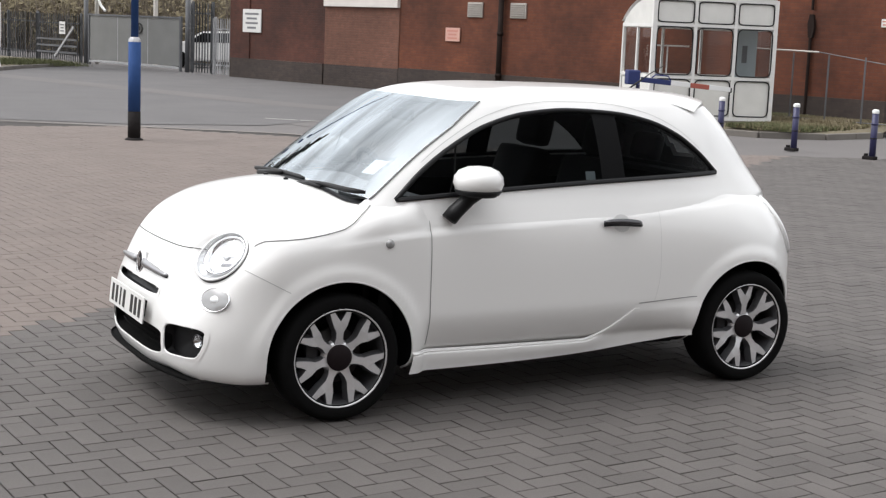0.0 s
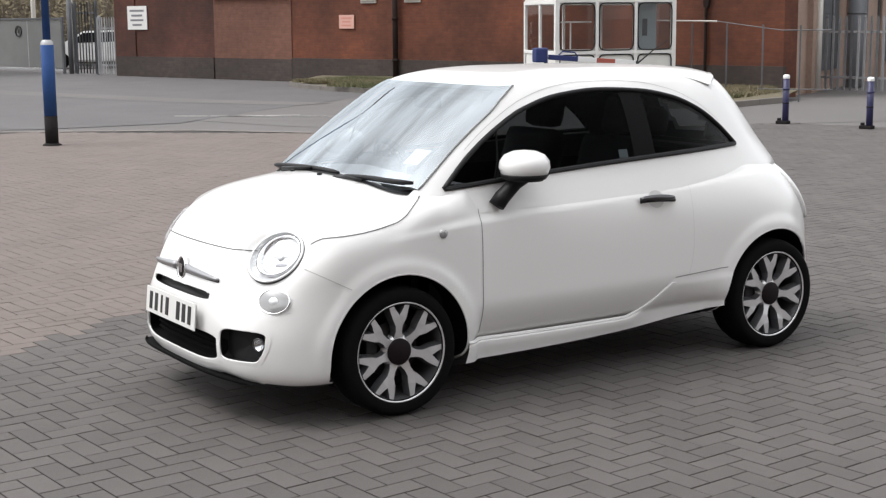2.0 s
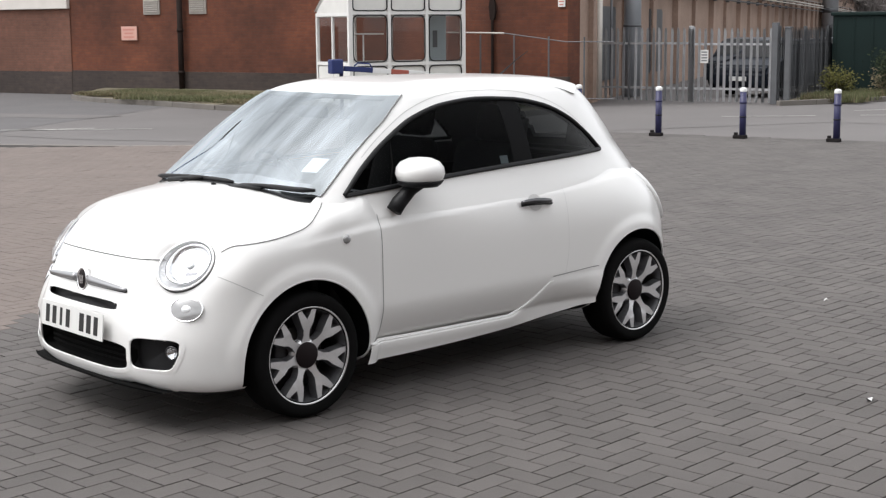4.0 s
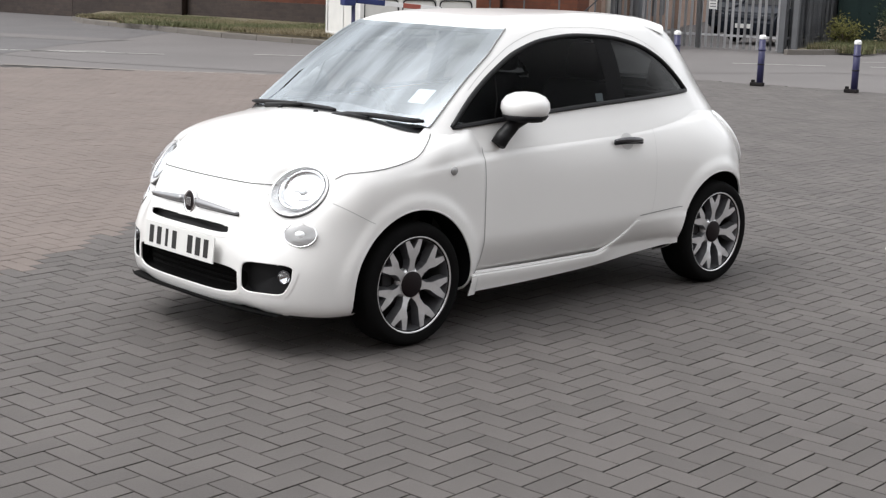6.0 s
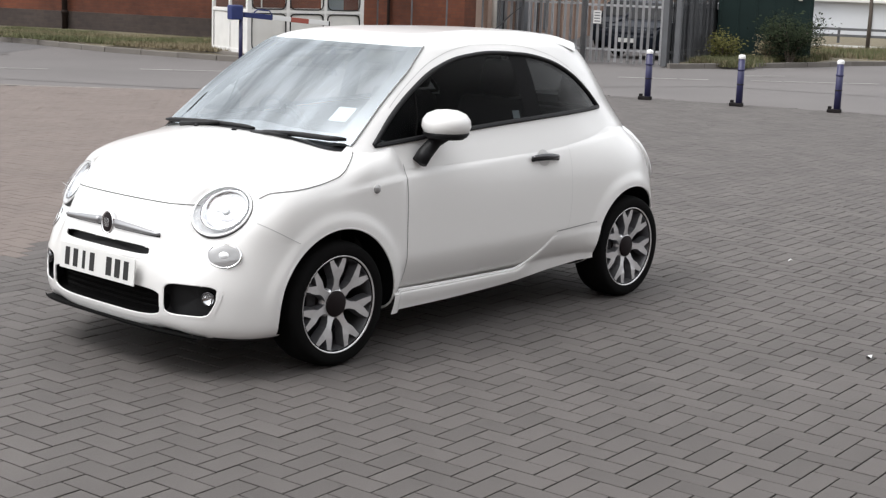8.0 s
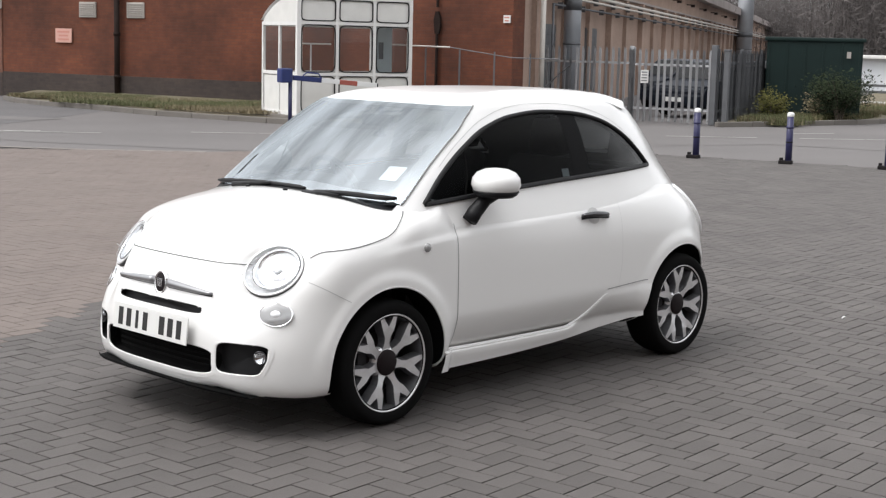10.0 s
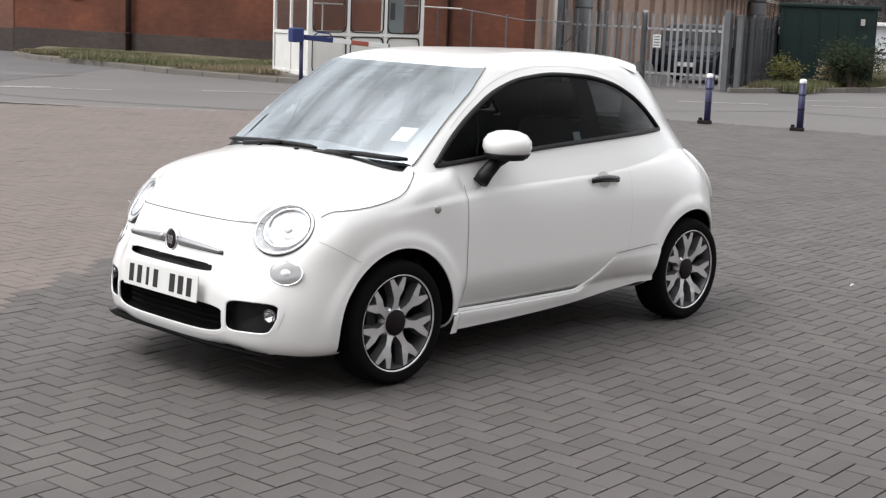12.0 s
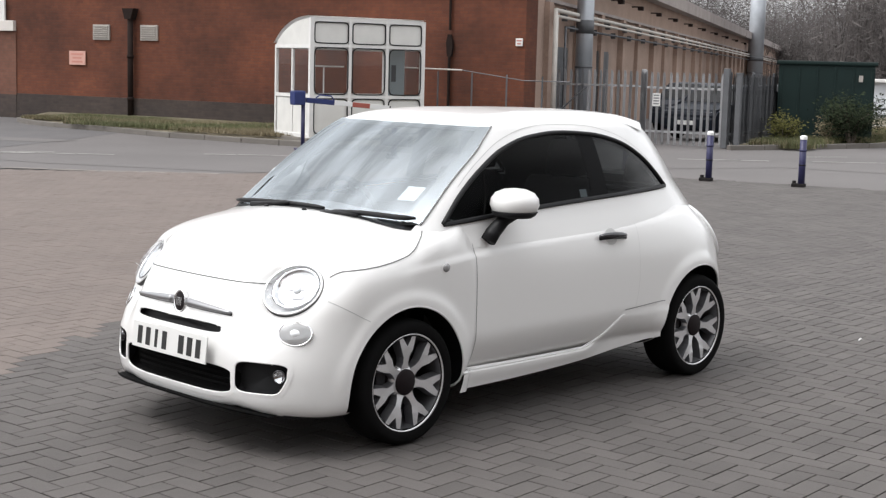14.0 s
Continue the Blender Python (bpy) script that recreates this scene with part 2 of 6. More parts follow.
BRICK_PINK = brickwork("infill_brick", (0.150, 0.066, 0.043), (0.128, 0.055, 0.036), (0.115, 0.060, 0.044), dirt=0.3)
BRICK_DARK = brickwork("sooty_plinth_brick", (0.055, 0.040, 0.034), (0.04, 0.03, 0.027), (0.045, 0.035, 0.03))
RENDER_TAN = material("stained_tan_render", (0.33, 0.235, 0.187), 0.9, vary=0.35, scale=0.9, fine=12, bump=0.3, bump_size=0.01)
RENDER_GREY = material("weathered_grey_render", (0.32, 0.28, 0.265), 0.9, vary=0.35, scale=0.9, fine=12, bump=0.3, bump_size=0.01)
STONE = material("white_painted_lintel", (0.62, 0.58, 0.54), 0.7, vary=0.12, scale=3)
WHITE_FRAME = material("aged_white_frame", (0.70, 0.69, 0.67), 0.45, vary=0.12, scale=5, bump=0.05)
WHITE_PANEL = material("grubby_white_panel", (0.66, 0.65, 0.62), 0.5, vary=0.14, scale=3, bump=0.05)
BLUE = material("faded_blue_paint", (0.026, 0.066, 0.19), 0.75, spec=0.2, vary=0.2, scale=4, bump=0.1)
BARRIER_BLUE = material("barrier_blue_paint", (0.014, 0.026, 0.12), 0.45, vary=0.2, scale=8, bump=0.1)
NAVY = material("navy_bollard_paint", (0.022, 0.022, 0.075), 0.45, vary=0.2, scale=8, bump=0.1)
BITUMEN = material("black_bitumen_paint", (0.016, 0.014, 0.014), 0.85, spec=0.15, vary=0.3, scale=6)
WHITE_TAPE = plain("reflective_white_band", (0.75, 0.75, 0.74), 0.4)
RED_TAPE = material("faded_red_band", (0.34, 0.085, 0.06), 0.5, vary=0.15)
GALV = material("galvanised_steel", (0.42, 0.42, 0.43), 0.5, 0.4, vary=0.22, scale=3, bump=0.1)
GALV_DARK = material("weathered_steel", (0.115, 0.118, 0.125), 0.6, 0.3, vary=0.3, scale=3, bump=0.1)
GALV_BLUE = material("grey_sheet_steel", (0.20, 0.20, 0.195), 0.55, 0.2, vary=0.18, scale=1.2, bump=0.1)
PIPE_BROWN = material("dark_cast_iron", (0.020, 0.013, 0.011), 0.85, spec=0.15, vary=0.3, scale=6)
PIPE_WHITE = material("cream_pipe_lagging", (0.52, 0.49, 0.45), 0.6, vary=0.2, scale=3)
DUCT = material("aluminium_duct", (0.42, 0.44, 0.47), 0.4, 0.5, vary=0.2, scale=2)
SIGN_WHITE = material("white_sign_face", (0.68, 0.67, 0.65), 0.5, vary=0.08, scale=4, bump=0.0)
SIGN_PINK = material("faded_pink_sign_face", (0.58, 0.33, 0.27), 0.6, vary=0.1, scale=6, bump=0.0)
SIGN_TEXT = plain("faded_sign_text", (0.18, 0.18, 0.19), 0.6)
TEXT_PALE = plain("pale_red_text", (0.52, 0.22, 0.18), 0.6)
VENT = material("grey_vent_grille", (0.38, 0.35, 0.32), 0.6, vary=0.15, scale=12)
SKIP = material("dark_green_steel", (0.006, 0.017, 0.0155), 0.6, spec=0.25, vary=0.3, scale=1.5, bump=0.15)
BARK = material("bare_bark", (0.10, 0.082, 0.068), 0.9, vary=0.3, scale=5, bump=0.4)
TWIG = material("twig_bark", (0.135, 0.108, 0.088), 0.9, vary=0.3, scale=5, bump=0)
WOOD = material("grey_woodland_twig", (0.078, 0.068, 0.065), 0.9, vary=0.3, scale=0.3, bump=0, per_island=0.35)
BRAMBLE = material("brown_scrub_leaf", (0.14, 0.115, 0.065), 0.85, vary=0.3, scale=2, bump=0, per_island=0.4)
LEAF = material("shrub_leaf", (0.022, 0.029, 0.016), 0.9, spec=0.05, vary=0.3, scale=2, bump=0, per_island=0.4)
LEAF_YELLOW = material("yellow_shrub_leaf", (0.085, 0.082, 0.028), 0.9, spec=0.05, vary=0.3, scale=2, bump=0, per_island=0.3)
CONIFER = material("conifer_needles", (0.006, 0.009, 0.006), 0.85, spec=0.1, vary=0.3, scale=3, bump=0, per_island=0.4)
SHED = material("white_shed_cladding", (0.62, 0.64, 0.67), 0.5, vary=0.1, scale=0.6)
DARK_CAR = plain("dark_blue_car_paint", (0.008, 0.011, 0.018), 0.5, spec=0.2)
DOOR_PALE = material("pale_blue_grey_door", (0.36, 0.41, 0.42), 0.5, vary=0.1, scale=3)
BACK_WALL = brickwork("brown_unit_brick", (0.16, 0.10, 0.075), (0.13, 0.085, 0.065), (0.12, 0.09, 0.075))


# ---- building helpers ----
def part(name, bm, mat, parent=None, label="", smooth=False, m=None):
    """Links a bmesh as one mesh object under a thing or a part."""
    me = bpy.data.meshes.new(name)
    if smooth:
        for f in bm.faces:
            f.smooth = True
    bm.to_mesh(me)
    bm.free()
    for one in mat if isinstance(mat, (list, tuple)) else (mat,):
        me.materials.append(one)
    ob = new(name, me)
    ob.parent = parent
    if m is not None:
        ob.matrix_basis = m
    if label:
        tagged(ob, label)
    return ob


def again(ob, m, parent=None):
    """One more piece on the same mesh."""
    o = new(ob.name.split(".")[0], ob.data)
    o.parent = parent if parent is not None else ob.parent
    o.matrix_basis = m
    return o


def thing(name, m, label, category, group="", kind=""):
    e = new(name)
    e.empty_display_size = 0.2
    e.matrix_basis = m
    return tagged(e, label, category, group, kind)


def b_box(size, at=(0, 0, 0), bevel=0.0, bm=None, m=None):
    bm = bm or bmesh.new()
    t = Matrix.Translation(at) @ (m or Matrix.Identity(4)) @ Matrix.Diagonal((*size, 1))
    geom = bmesh.ops.create_cube(bm, size=1.0, matrix=t)
    if bevel:
        edges = list({e for v in geom["verts"] for e in v.link_edges})
        bmesh.ops.bevel(bm, geom=edges, offset=bevel, segments=2, profile=0.6, affect="EDGES")
    return bm


def b_tube(points, radius, sides=8, bm=None, closed=False, cap=True):
    """A tube along points; radius is one number or one for each point."""
    bm = bm or bmesh.new()
    pts = [Vector([float(c) for c in p]) for p in points]
    radii = radius if isinstance(radius, (list, tuple)) else [radius] * len(pts)
    rings, up = [], None
    for i, p in enumerate(pts):
        a = pts[i - 1] if i or closed else p
        b = pts[(i + 1) % len(pts)] if i < len(pts) - 1 or closed else p
        d = (b - a).normalized()
        if up is None:
            up = Vector((0, 0, 1)) if abs(d.z) < 0.9 else Vector((1, 0, 0))
        side = d.cross(up).normalized()
        up = side.cross(d).normalized()
        rings.append([bm.verts.new(p + float(radii[i]) * (math.cos(k * math.tau / sides) * side + math.sin(k * math.tau / sides) * up)) for k in range(sides)])
    pairs = list(zip(rings, rings[1:])) + ([(rings[-1], rings[0])] if closed else [])
    for r, s in pairs:
        for k in range(sides):
            bm.faces.new((r[k], r[(k + 1) % sides], s[(k + 1) % sides], s[k]))
    if cap and not closed:
        bm.faces.new(rings[0][::-1])
        bm.faces.new(rings[-1])
    return bm


def b_lathe(profile, sides=48, bm=None, closed=False):
    """Turns (radius, height) pairs round z."""
    bm = bm or bmesh.new()
    rings = []
    for r, h in profile:
        if r < 1e-6:
            rings.append([bm.verts.new((0, 0, h))])
        else:
            rings.append([bm.verts.new((r * math.cos(k * math.tau / sides), r * math.sin(k * math.tau / sides), h)) for k in range(sides)])
    for a, b in list(zip(rings, rings[1:])) + ([(rings[-1], rings[0])] if closed else []):
        for k in range(sides):
            n = (k + 1) % sides
            if len(a) == 1 and len(b) == 1:
                continue
            if len(a) == 1:
                bm.faces.new((a[0], b[n], b[k]))
            elif len(b) == 1:
                bm.faces.new((a[k], a[n], b[0]))
            else:
                bm.faces.new((a[k], a[n], b[n], b[k]))
    return bm


def b_grid(fn, nu, nv, bm=None):
    """A sheet of fn(u, v), u and v from 0 to 1."""
    bm = bm or bmesh.new()
    v = [[bm.verts.new(fn(i / nu, j / nv)) for j in range(nv + 1)] for i in range(nu + 1)]
    for i in range(nu):
        for j in range(nv):
            bm.faces.new((v[i][j], v[i + 1][j], v[i + 1][j + 1], v[i][j + 1]))
    return bm


def b_prism(outline, depth, bm=None):
    """An outline of (x, z) made solid along +y."""
    bm = bm or bmesh.new()
    a = [bm.verts.new((x, 0, z)) for x, z in outline]
    b = [bm.verts.new((x, depth, z)) for x, z in outline]
    bm.faces.new(a)
    bm.faces.new(b[::-1])
    for i in range(len(a)):
        j = (i + 1) % len(a)
        bm.faces.new((a[j], a[i], b[i], b[j]))
    return bm


def curve(xs, ys):
    """A smooth monotone curve through the points."""
    xs, ys = np.array(xs, float), np.array(ys, float)
    h, d = np.diff(xs), np.diff(ys) / np.diff(xs)
    m = np.zeros(len(xs))
    m[0], m[-1] = d[0], d[-1]
    for i in range(1, len(xs) - 1):
        if d[i - 1] * d[i] > 0:
            w1, w2 = 2 * h[i] + h[i - 1], h[i] + 2 * h[i - 1]
            m[i] = (w1 + w2) / (w1 / d[i - 1] + w2 / d[i])

    def at(x):
        x = min(max(x, xs[0]), xs[-1])
        i = min(max(int(np.searchsorted(xs, x)) - 1, 0), len(xs) - 2)
        t = (x - xs[i]) / h[i]
        return float((1 + 2 * t) * (1 - t) ** 2 * ys[i] + t * (1 - t) ** 2 * h[i] * m[i] + t * t * (3 - 2 * t) * ys[i + 1] + t * t * (t - 1) * h[i] * m[i + 1])

    return at


SITE_TURN = -74.93
SITE_D, SITE_N = Vector((0.26, -0.9656, 0)), Vector((0.9656, 0.26, 0))


def site(u, v, z=0.0):
    """A place from metres along the brick building and away towards it."""
    return SITE_D * u + SITE_N * v + Vector((0, 0, z))


def site_pose(u, v, z=0.0, turn=0.0):
    p = site(u, v, z)
    return pose(p.x, p.y, p.z, 0, 0, SITE_TURN + turn)


# ---- the car ----
FRONT_AXLE, REAR_AXLE, HUB_Z, ARCH_R = -1.15, 1.15, 0.29, 0.352
NOSE = -1.888
body_top = curve((-1.888, -1.884, -1.872, -1.86, -1.84, -1.815, -1.785, -1.75, -1.70, -1.60, -1.45, -1.30, -1.15, -1.0, -0.9, -0.85, -0.75, -0.5, 0.5, 1.0, 1.2, 1.35, 1.5, 1.6, 1.66, 1.69, 1.715),
                 (0.40, 0.45, 0.50, 0.548, 0.603, 0.660, 0.721, 0.781, 0.840, 0.908, 0.959, 0.989, 1.007, 1.014, 1.035, 1.07, 1.17, 1.25, 1.25, 1.20, 1.14, 1.08, 0.99, 0.90, 0.80, 0.70, 0.52))
body_low = curve((-1.888, -1.884, -1.87, -1.85, -1.80, -1.5, 1.3, 1.6, 1.69, 1.705, 1.715), (0.37, 0.31, 0.235, 0.200, 0.186, 0.164, 0.17, 0.21, 0.31, 0.40, 0.48))
body_foot = curve((-1.888, -1.75, -1.55, -0.85, -0.70, 0.7, 0.9, 1.7), (5.0, 8.0, 14.0, 14.0, 5.0, 5.0, 9.0, 5.0))
body_mid = curve((-1.888, -1.75, -1.4, 1.4, 1.715), (0.39, 0.46, 0.55, 0.56, 0.50))
body_pow = curve((-1.88, -1.75, -1.6, -1.5, -1.15, -0.95, -0.85, -0.70, 0.0, 1.0, 1.3, 1.7), (2.5, 2.9, 3.9, 4.5, 6.0, 11.0, 8.0, 3.9, 3.4, 2.9, 2.6, 2.4))
crease_z = curve((-1.3, -0.7, -0.35, 0.2, 0.45, 1.0, 1.45), (0.77, 0.835, 0.851, 0.876, 0.887, 0.922, 0.955))


def body_width(x):
    if x < -0.95:
        return 0.795 * max(0.0, 1 - min(1.0, (-0.95 - x) / 0.938) ** 4.9) ** (1 / 2.65)
    if x > 0.9:
        return 0.795 * max(0.0, 1 - min(1.0, (x - 0.9) / 0.815) ** 3.8) ** (1 / 2.2)
    return 0.795


def body_shape(x, z, y):
    """Swells the arches and draws in above the waist crease."""
    if y < 0.3:
        return y
    for axle in (FRONT_AXLE, REAR_AXLE):
        r = math.hypot(x - axle, z - HUB_Z)
        k = min(1.0, max(0.0, (r - 0.375) / 0.065))
        y += 0.013 * (1 - k * k * (3 - 2 * k)) * min(1.0, max(0.0, (z - 0.2) / 0.15))
    if x > -1.25:
        k = min(1.0, max(0.0, (z - crease_z(x)) / 0.024))
        y -= 0.011 * k * k * (3 - 2 * k) * min(1.0, (x + 1.25) / 0.35)
    if -0.82 < x < 0.78 and z < 0.47:
        k = min(1.0, (0.47 - z) / 0.14)
        y -= 0.022 * k * k * (3 - 2 * k) * min(1.0, (x + 0.82) / 0.1, (0.78 - x) / 0.3)
    return y


def body_y(x, z):
    zt, zb, zm = body_top(x), body_low(x), body_mid(x)
    if z >= zt or z <= zb:
        return 0.0
    if z >= zm:
        y = body_width(x) * (1 - ((z - zm) / (zt - zm)) ** body_pow(x)) ** 0.5
    else:
        y = body_width(x) * (1 - ((zm - z) / (zm - zb)) ** body_foot(x)) ** 0.4
    return body_shape(x, z, y)


def smooth(a):
    a = min(1.0, max(0.0, a))
    return a * a * (3 - 2 * a)


def corner_push(x, y, z):
    """The front corners draw back round the headlamps."""
    lamp = 0.036 * math.exp(-((abs(y) - 0.54) ** 2 + (z - 0.735) ** 2) / 0.032)
    back = 0.052 * smooth((z - 0.36) / 0.26) * (1 - 0.75 * smooth((z - 0.76) / 0.12))
    return (back + lamp) * smooth((abs(y) - 0.33) / 0.16) * smooth((-1.36 - x) / 0.26)


def nose_x(y, z):
    """How far forward the body reaches at a width and height."""
    lo, hi = NOSE, -0.9
    for _ in range(40):
        mid = (lo + hi) / 2
        lo, hi = (lo, mid) if body_y(mid, z) >= max(0.003, abs(y)) else (mid, hi)
    return hi + corner_push(hi, y, z)


def even(points, count, weight=None):
    """Points spread evenly along a polyline of (y, z)."""
    p = np.array(points)
    d = np.hypot(*np.diff(p, axis=0).T)
    if weight is not None:
        d = d * np.array([weight(*q) for q in p[1:]])
    s = np.r_[0, np.cumsum(d)]
    s /= s[-1] or 1
    t = np.linspace(0, 1, count)
    return np.stack([np.interp(t, s, p[:, 0]), np.interp(t, s, p[:, 1])], 1)


def body_section(x):
    zt, zb, zm, w, p = body_top(x), body_low(x), body_mid(x), body_width(x), body_pow(x)
    a = np.linspace(0, math.pi / 2, 260)
    low = np.stack([w * np.sin(a) ** 0.8, zm - (zm - zb) * np.cos(a) ** (2 / body_foot(x))], 1)
    high = np.stack([w * np.cos(a), zm + (zt - zm) * np.sin(a) ** (2 / p)], 1)
    low = even(low, 34, lambda y, z: 1.0 if z > zb + 0.04 else 0.25)
    return np.r_[low, even(high, 84)[1:]]


def car_stations():
    xs = []
    for i in range(36):
        w = 0.72 * i / 36
        xs.append(-0.95 - 0.938 * (1 - (w / 0.795) ** 2.65) ** (1 / 4.9))
    xs += list(np.arange(xs[-1] + 0.014, 1.34, 0.0185))
    xs += list(1.34 + 0.375 * np.sin(np.linspace(0.02, math.pi / 2, 26)))
    return xs


CABIN_XA = 0.15
gh_bow = lambda z: 2.6 + 0.3 * smooth((1.12 - z) / 0.2)
gh_z = (0.86, 0.90, 0.94, 1.0, 1.1, 1.2, 1.3, 1.38, 1.434, 1.468, 1.492, 1.501)
gh_side = curve(gh_z, (0.766, 0.7525, 0.7385, 0.717, 0.688, 0.652, 0.608, 0.562, 0.522, 0.46, 0.32, 0.0))
gh_front = curve(gh_z, (-1.12, -1.11, -1.095, -1.042, -0.922, -0.797, -0.665, -0.551, -0.44, -0.30, -0.06, 0.15))
gh_rear = curve(gh_z, (1.60, 1.61, 1.615, 1.585, 1.52, 1.445, 1.365, 1.29, 1.20, 1.04, 0.72, 0.15))


def gh_y(x, z, inset=0.0):
    s = gh_side(z) - inset
    if x < CABIN_XA:
        t, p, q = (CABIN_XA - x) / max(1e-6, CABIN_XA - gh_front(z) - inset), 9.5, 9.5
    else:
        t, p, q = (x - CABIN_XA) / max(1e-6, gh_rear(z) - inset - CABIN_XA), gh_bow(z), gh_bow(z)
    return s * max(0.0, 1 - min(1.0, t) ** p) ** (1 / q)


def screen_x(y, z, out=0.0):
    s = gh_side(z)
    return CABIN_XA - (CABIN_XA - gh_front(z)) * max(0.0, 1 - min(1.0, abs(y) / s) ** 9.5) ** (1 / 9.5) - out


def hatch_x(y, z, out=0.0):
    s = gh_side(z)
    return CABIN_XA + (gh_rear(z) - CABIN_XA) * max(0.0, 1 - min(1.0, abs(y) / s) ** gh_bow(z)) ** (1 / gh_bow(z)) + out


pillar_y = curve((1.0, 1.03, 1.15, 1.3, 1.42), (0.660, 0.655, 0.628, 0.586, 0.524))
win_low = curve((-0.87, -0.4, 0.05, 0.5, 1.02), (0.986, 1.018, 1.044, 1.064, 1.081))
win_top = curve((-0.87, -0.72, -0.55, -0.35, -0.12, 0.12, 0.38, 0.60, 0.78, 0.92, 1.02), (0.984, 1.115, 1.225, 1.318, 1.372, 1.39, 1.378, 1.34, 1.27, 1.175, 1.082))


def screen_half(z):
    """Half the width of the windscreen at a height."""
    return min(pillar_y(z), 0.972 * gh_side(z))


def in_side_window(x, z, margin=0.0):
    return -0.86 < x < 1.015 and win_low(x) + margin < z < win_top(x) - margin


def cut(bm, gone):
    """Deletes the faces whose middle is in gone(x, y, z)."""
    bmesh.ops.delete(bm, geom=[f for f in bm.faces if gone(*f.calc_center_median())], context="FACES")
    return bm


def rings_to_mesh(rings):
    """Half rings of (x, y, z) from y = 0 to y = 0, joined and mirrored."""
    bm = bmesh.new()
    for sign in (-1, 1):
        v = [[bm.verts.new((p[0], sign * p[1], p[2])) for p in ring] for ring in rings]
        for a, b in zip(v, v[1:]):
            for k in range(len(a) - 1):
                quad = (a[k], b[k], b[k + 1], a[k + 1])
                bm.faces.new(quad if sign < 0 else quad[::-1])
    bmesh.ops.remove_doubles(bm, verts=bm.verts, dist=1e-5)
    return bm


def rounded(y, z, cy, cz, hw, hh, power=5.0):
    return (abs(y - cy) / hw) ** power + (abs(z - cz) / hh) ** power < 1


# openings of the nose: middle, half width, half height
GRILLE, SLOT, FOG = (0.0, 0.331, 0.405, 0.069), (0.0, 0.545, 0.318, 0.024), (0.530, 0.358, 0.119, 0.072)


def half_width(c, z, outer):
    """Half width of an opening; the fog lamp's outer side leans in below."""
    if c is FOG and outer:
        return c[2] * (1 - 0.24 * smooth((c[1] + c[3] - z) / (2 * c[3])) ** 2)
    return c[2]


def LAMP_N(side):
    return Vector((-0.74, side * 0.36, 0.57)).normalized()


def lamp_axes(side):
    """Middle, normal and long axis of a headlamp."""
    n = LAMP_N(side)
    a = Vector((0.176, side * 0.186, 0.105))
    return Vector((lamp_x, side * 0.538, 0.728)) + n * 0.009, n, (a - n * a.dot(n)).normalized()


def in_lamp(x, y, z):
    """Inside the round of a headlamp, seen along its axis."""
    c, n, xa = lamp_axes(-1 if y < 0 else 1)
    d = Vector((x, y, z)) - c
    return abs(d.dot(n)) < 0.12 and math.hypot(d.dot(xa) / 1.157, d.dot(n.cross(xa))) < 0.109


def lamp_seat(x, y, z):
    """Presses the body back to the rim of each headlamp."""
    c, n, xa = lamp_axes(-1 if y < 0 else 1)
    d = Vector((x, y, z)) - c
    r, h = math.hypot(d.dot(xa) / 1.157, d.dot(n.cross(xa))), d.dot(n)
    wide = max(0.0, r - 0.119)
    most = -0.003 + 0.8 * wide
    if r > 0.25 or h > 0.2 or h < -0.25:
        return x, y, z
    press = 0.5 * (h - most + math.hypot(h - most, 0.006))
    return tuple(Vector((x, y, z)) - n * press * (1 - smooth((r - 0.15) / 0.08)))


def in_nose_opening(x, y, z):
    if x < -1.4 and z > 0.55 and in_lamp(x, y, z):
        return True
    if x > -1.5:
        return False
    return any(rounded(abs(y), z, c[0], c[1], half_width(c, z, abs(y) > c[0]), c[3]) for c in (GRILLE, SLOT, FOG))


lamp_x = nose_x(0.538, 0.728)


def build_lower_body(car):
    rings = []
    for x in car_stations():
        ring = []
        for y, z in body_section(x):
            px, pz, py = x, z, body_shape(x, z, y)
            for axle in (FRONT_AXLE, REAR_AXLE):
                r = math.hypot(px - axle, pz - HUB_Z)
                if py > 0.35 and abs(r - ARCH_R) < 0.0115 and r > 0:
                    px, pz = axle + (px - axle) * ARCH_R / r, HUB_Z + (pz - HUB_Z) * ARCH_R / r
                    py = body_y(px, pz)
            # the bumper corners reach lower
            drop = 0.030 * smooth((py - 0.38) / 0.2) * smooth((0.33 - pz) / 0.11) * smooth((-1.25 - px) / 0.1)
            at = (px + corner_push(px, py, pz), py, pz - drop)
            ring.append(lamp_seat(*at) if px < -1.3 and pz > 0.5 else at)
        rings.append(ring)
    bm = rings_to_mesh(rings)

    def gone(x, y, z):
        if abs(y) > 0.35 and min(math.hypot(x - FRONT_AXLE, z - HUB_Z), math.hypot(x - REAR_AXLE, z - HUB_Z)) < ARCH_R - 0.003:
            return True
        if z > 0.985 and x < 1.5 and abs(y) < gh_y(x, min(z, 1.3)) - 0.012 and x > screen_x(y, 1.0) + 0.02:
            return True
        if z < 0.215 and abs(y) > 0.35 and (-0.86 < x < 0.86):
            return True
        if z > 0.985 and -1.02 < x < 0.6 and abs(y) < 0.685:
            return True
        return in_nose_opening(x, y, z)

    cut(bm, gone)
    bm.normal_update()
    # underside faces turned black so they throw no light into the shadow below
    for f in bm.faces:
        if abs(f.normal.z) > 0.8 and f.calc_center_median().z < 0.26:
            f.material_index = 1
    return part("body", bm, (PAINT, BLACK), car, smooth=True)


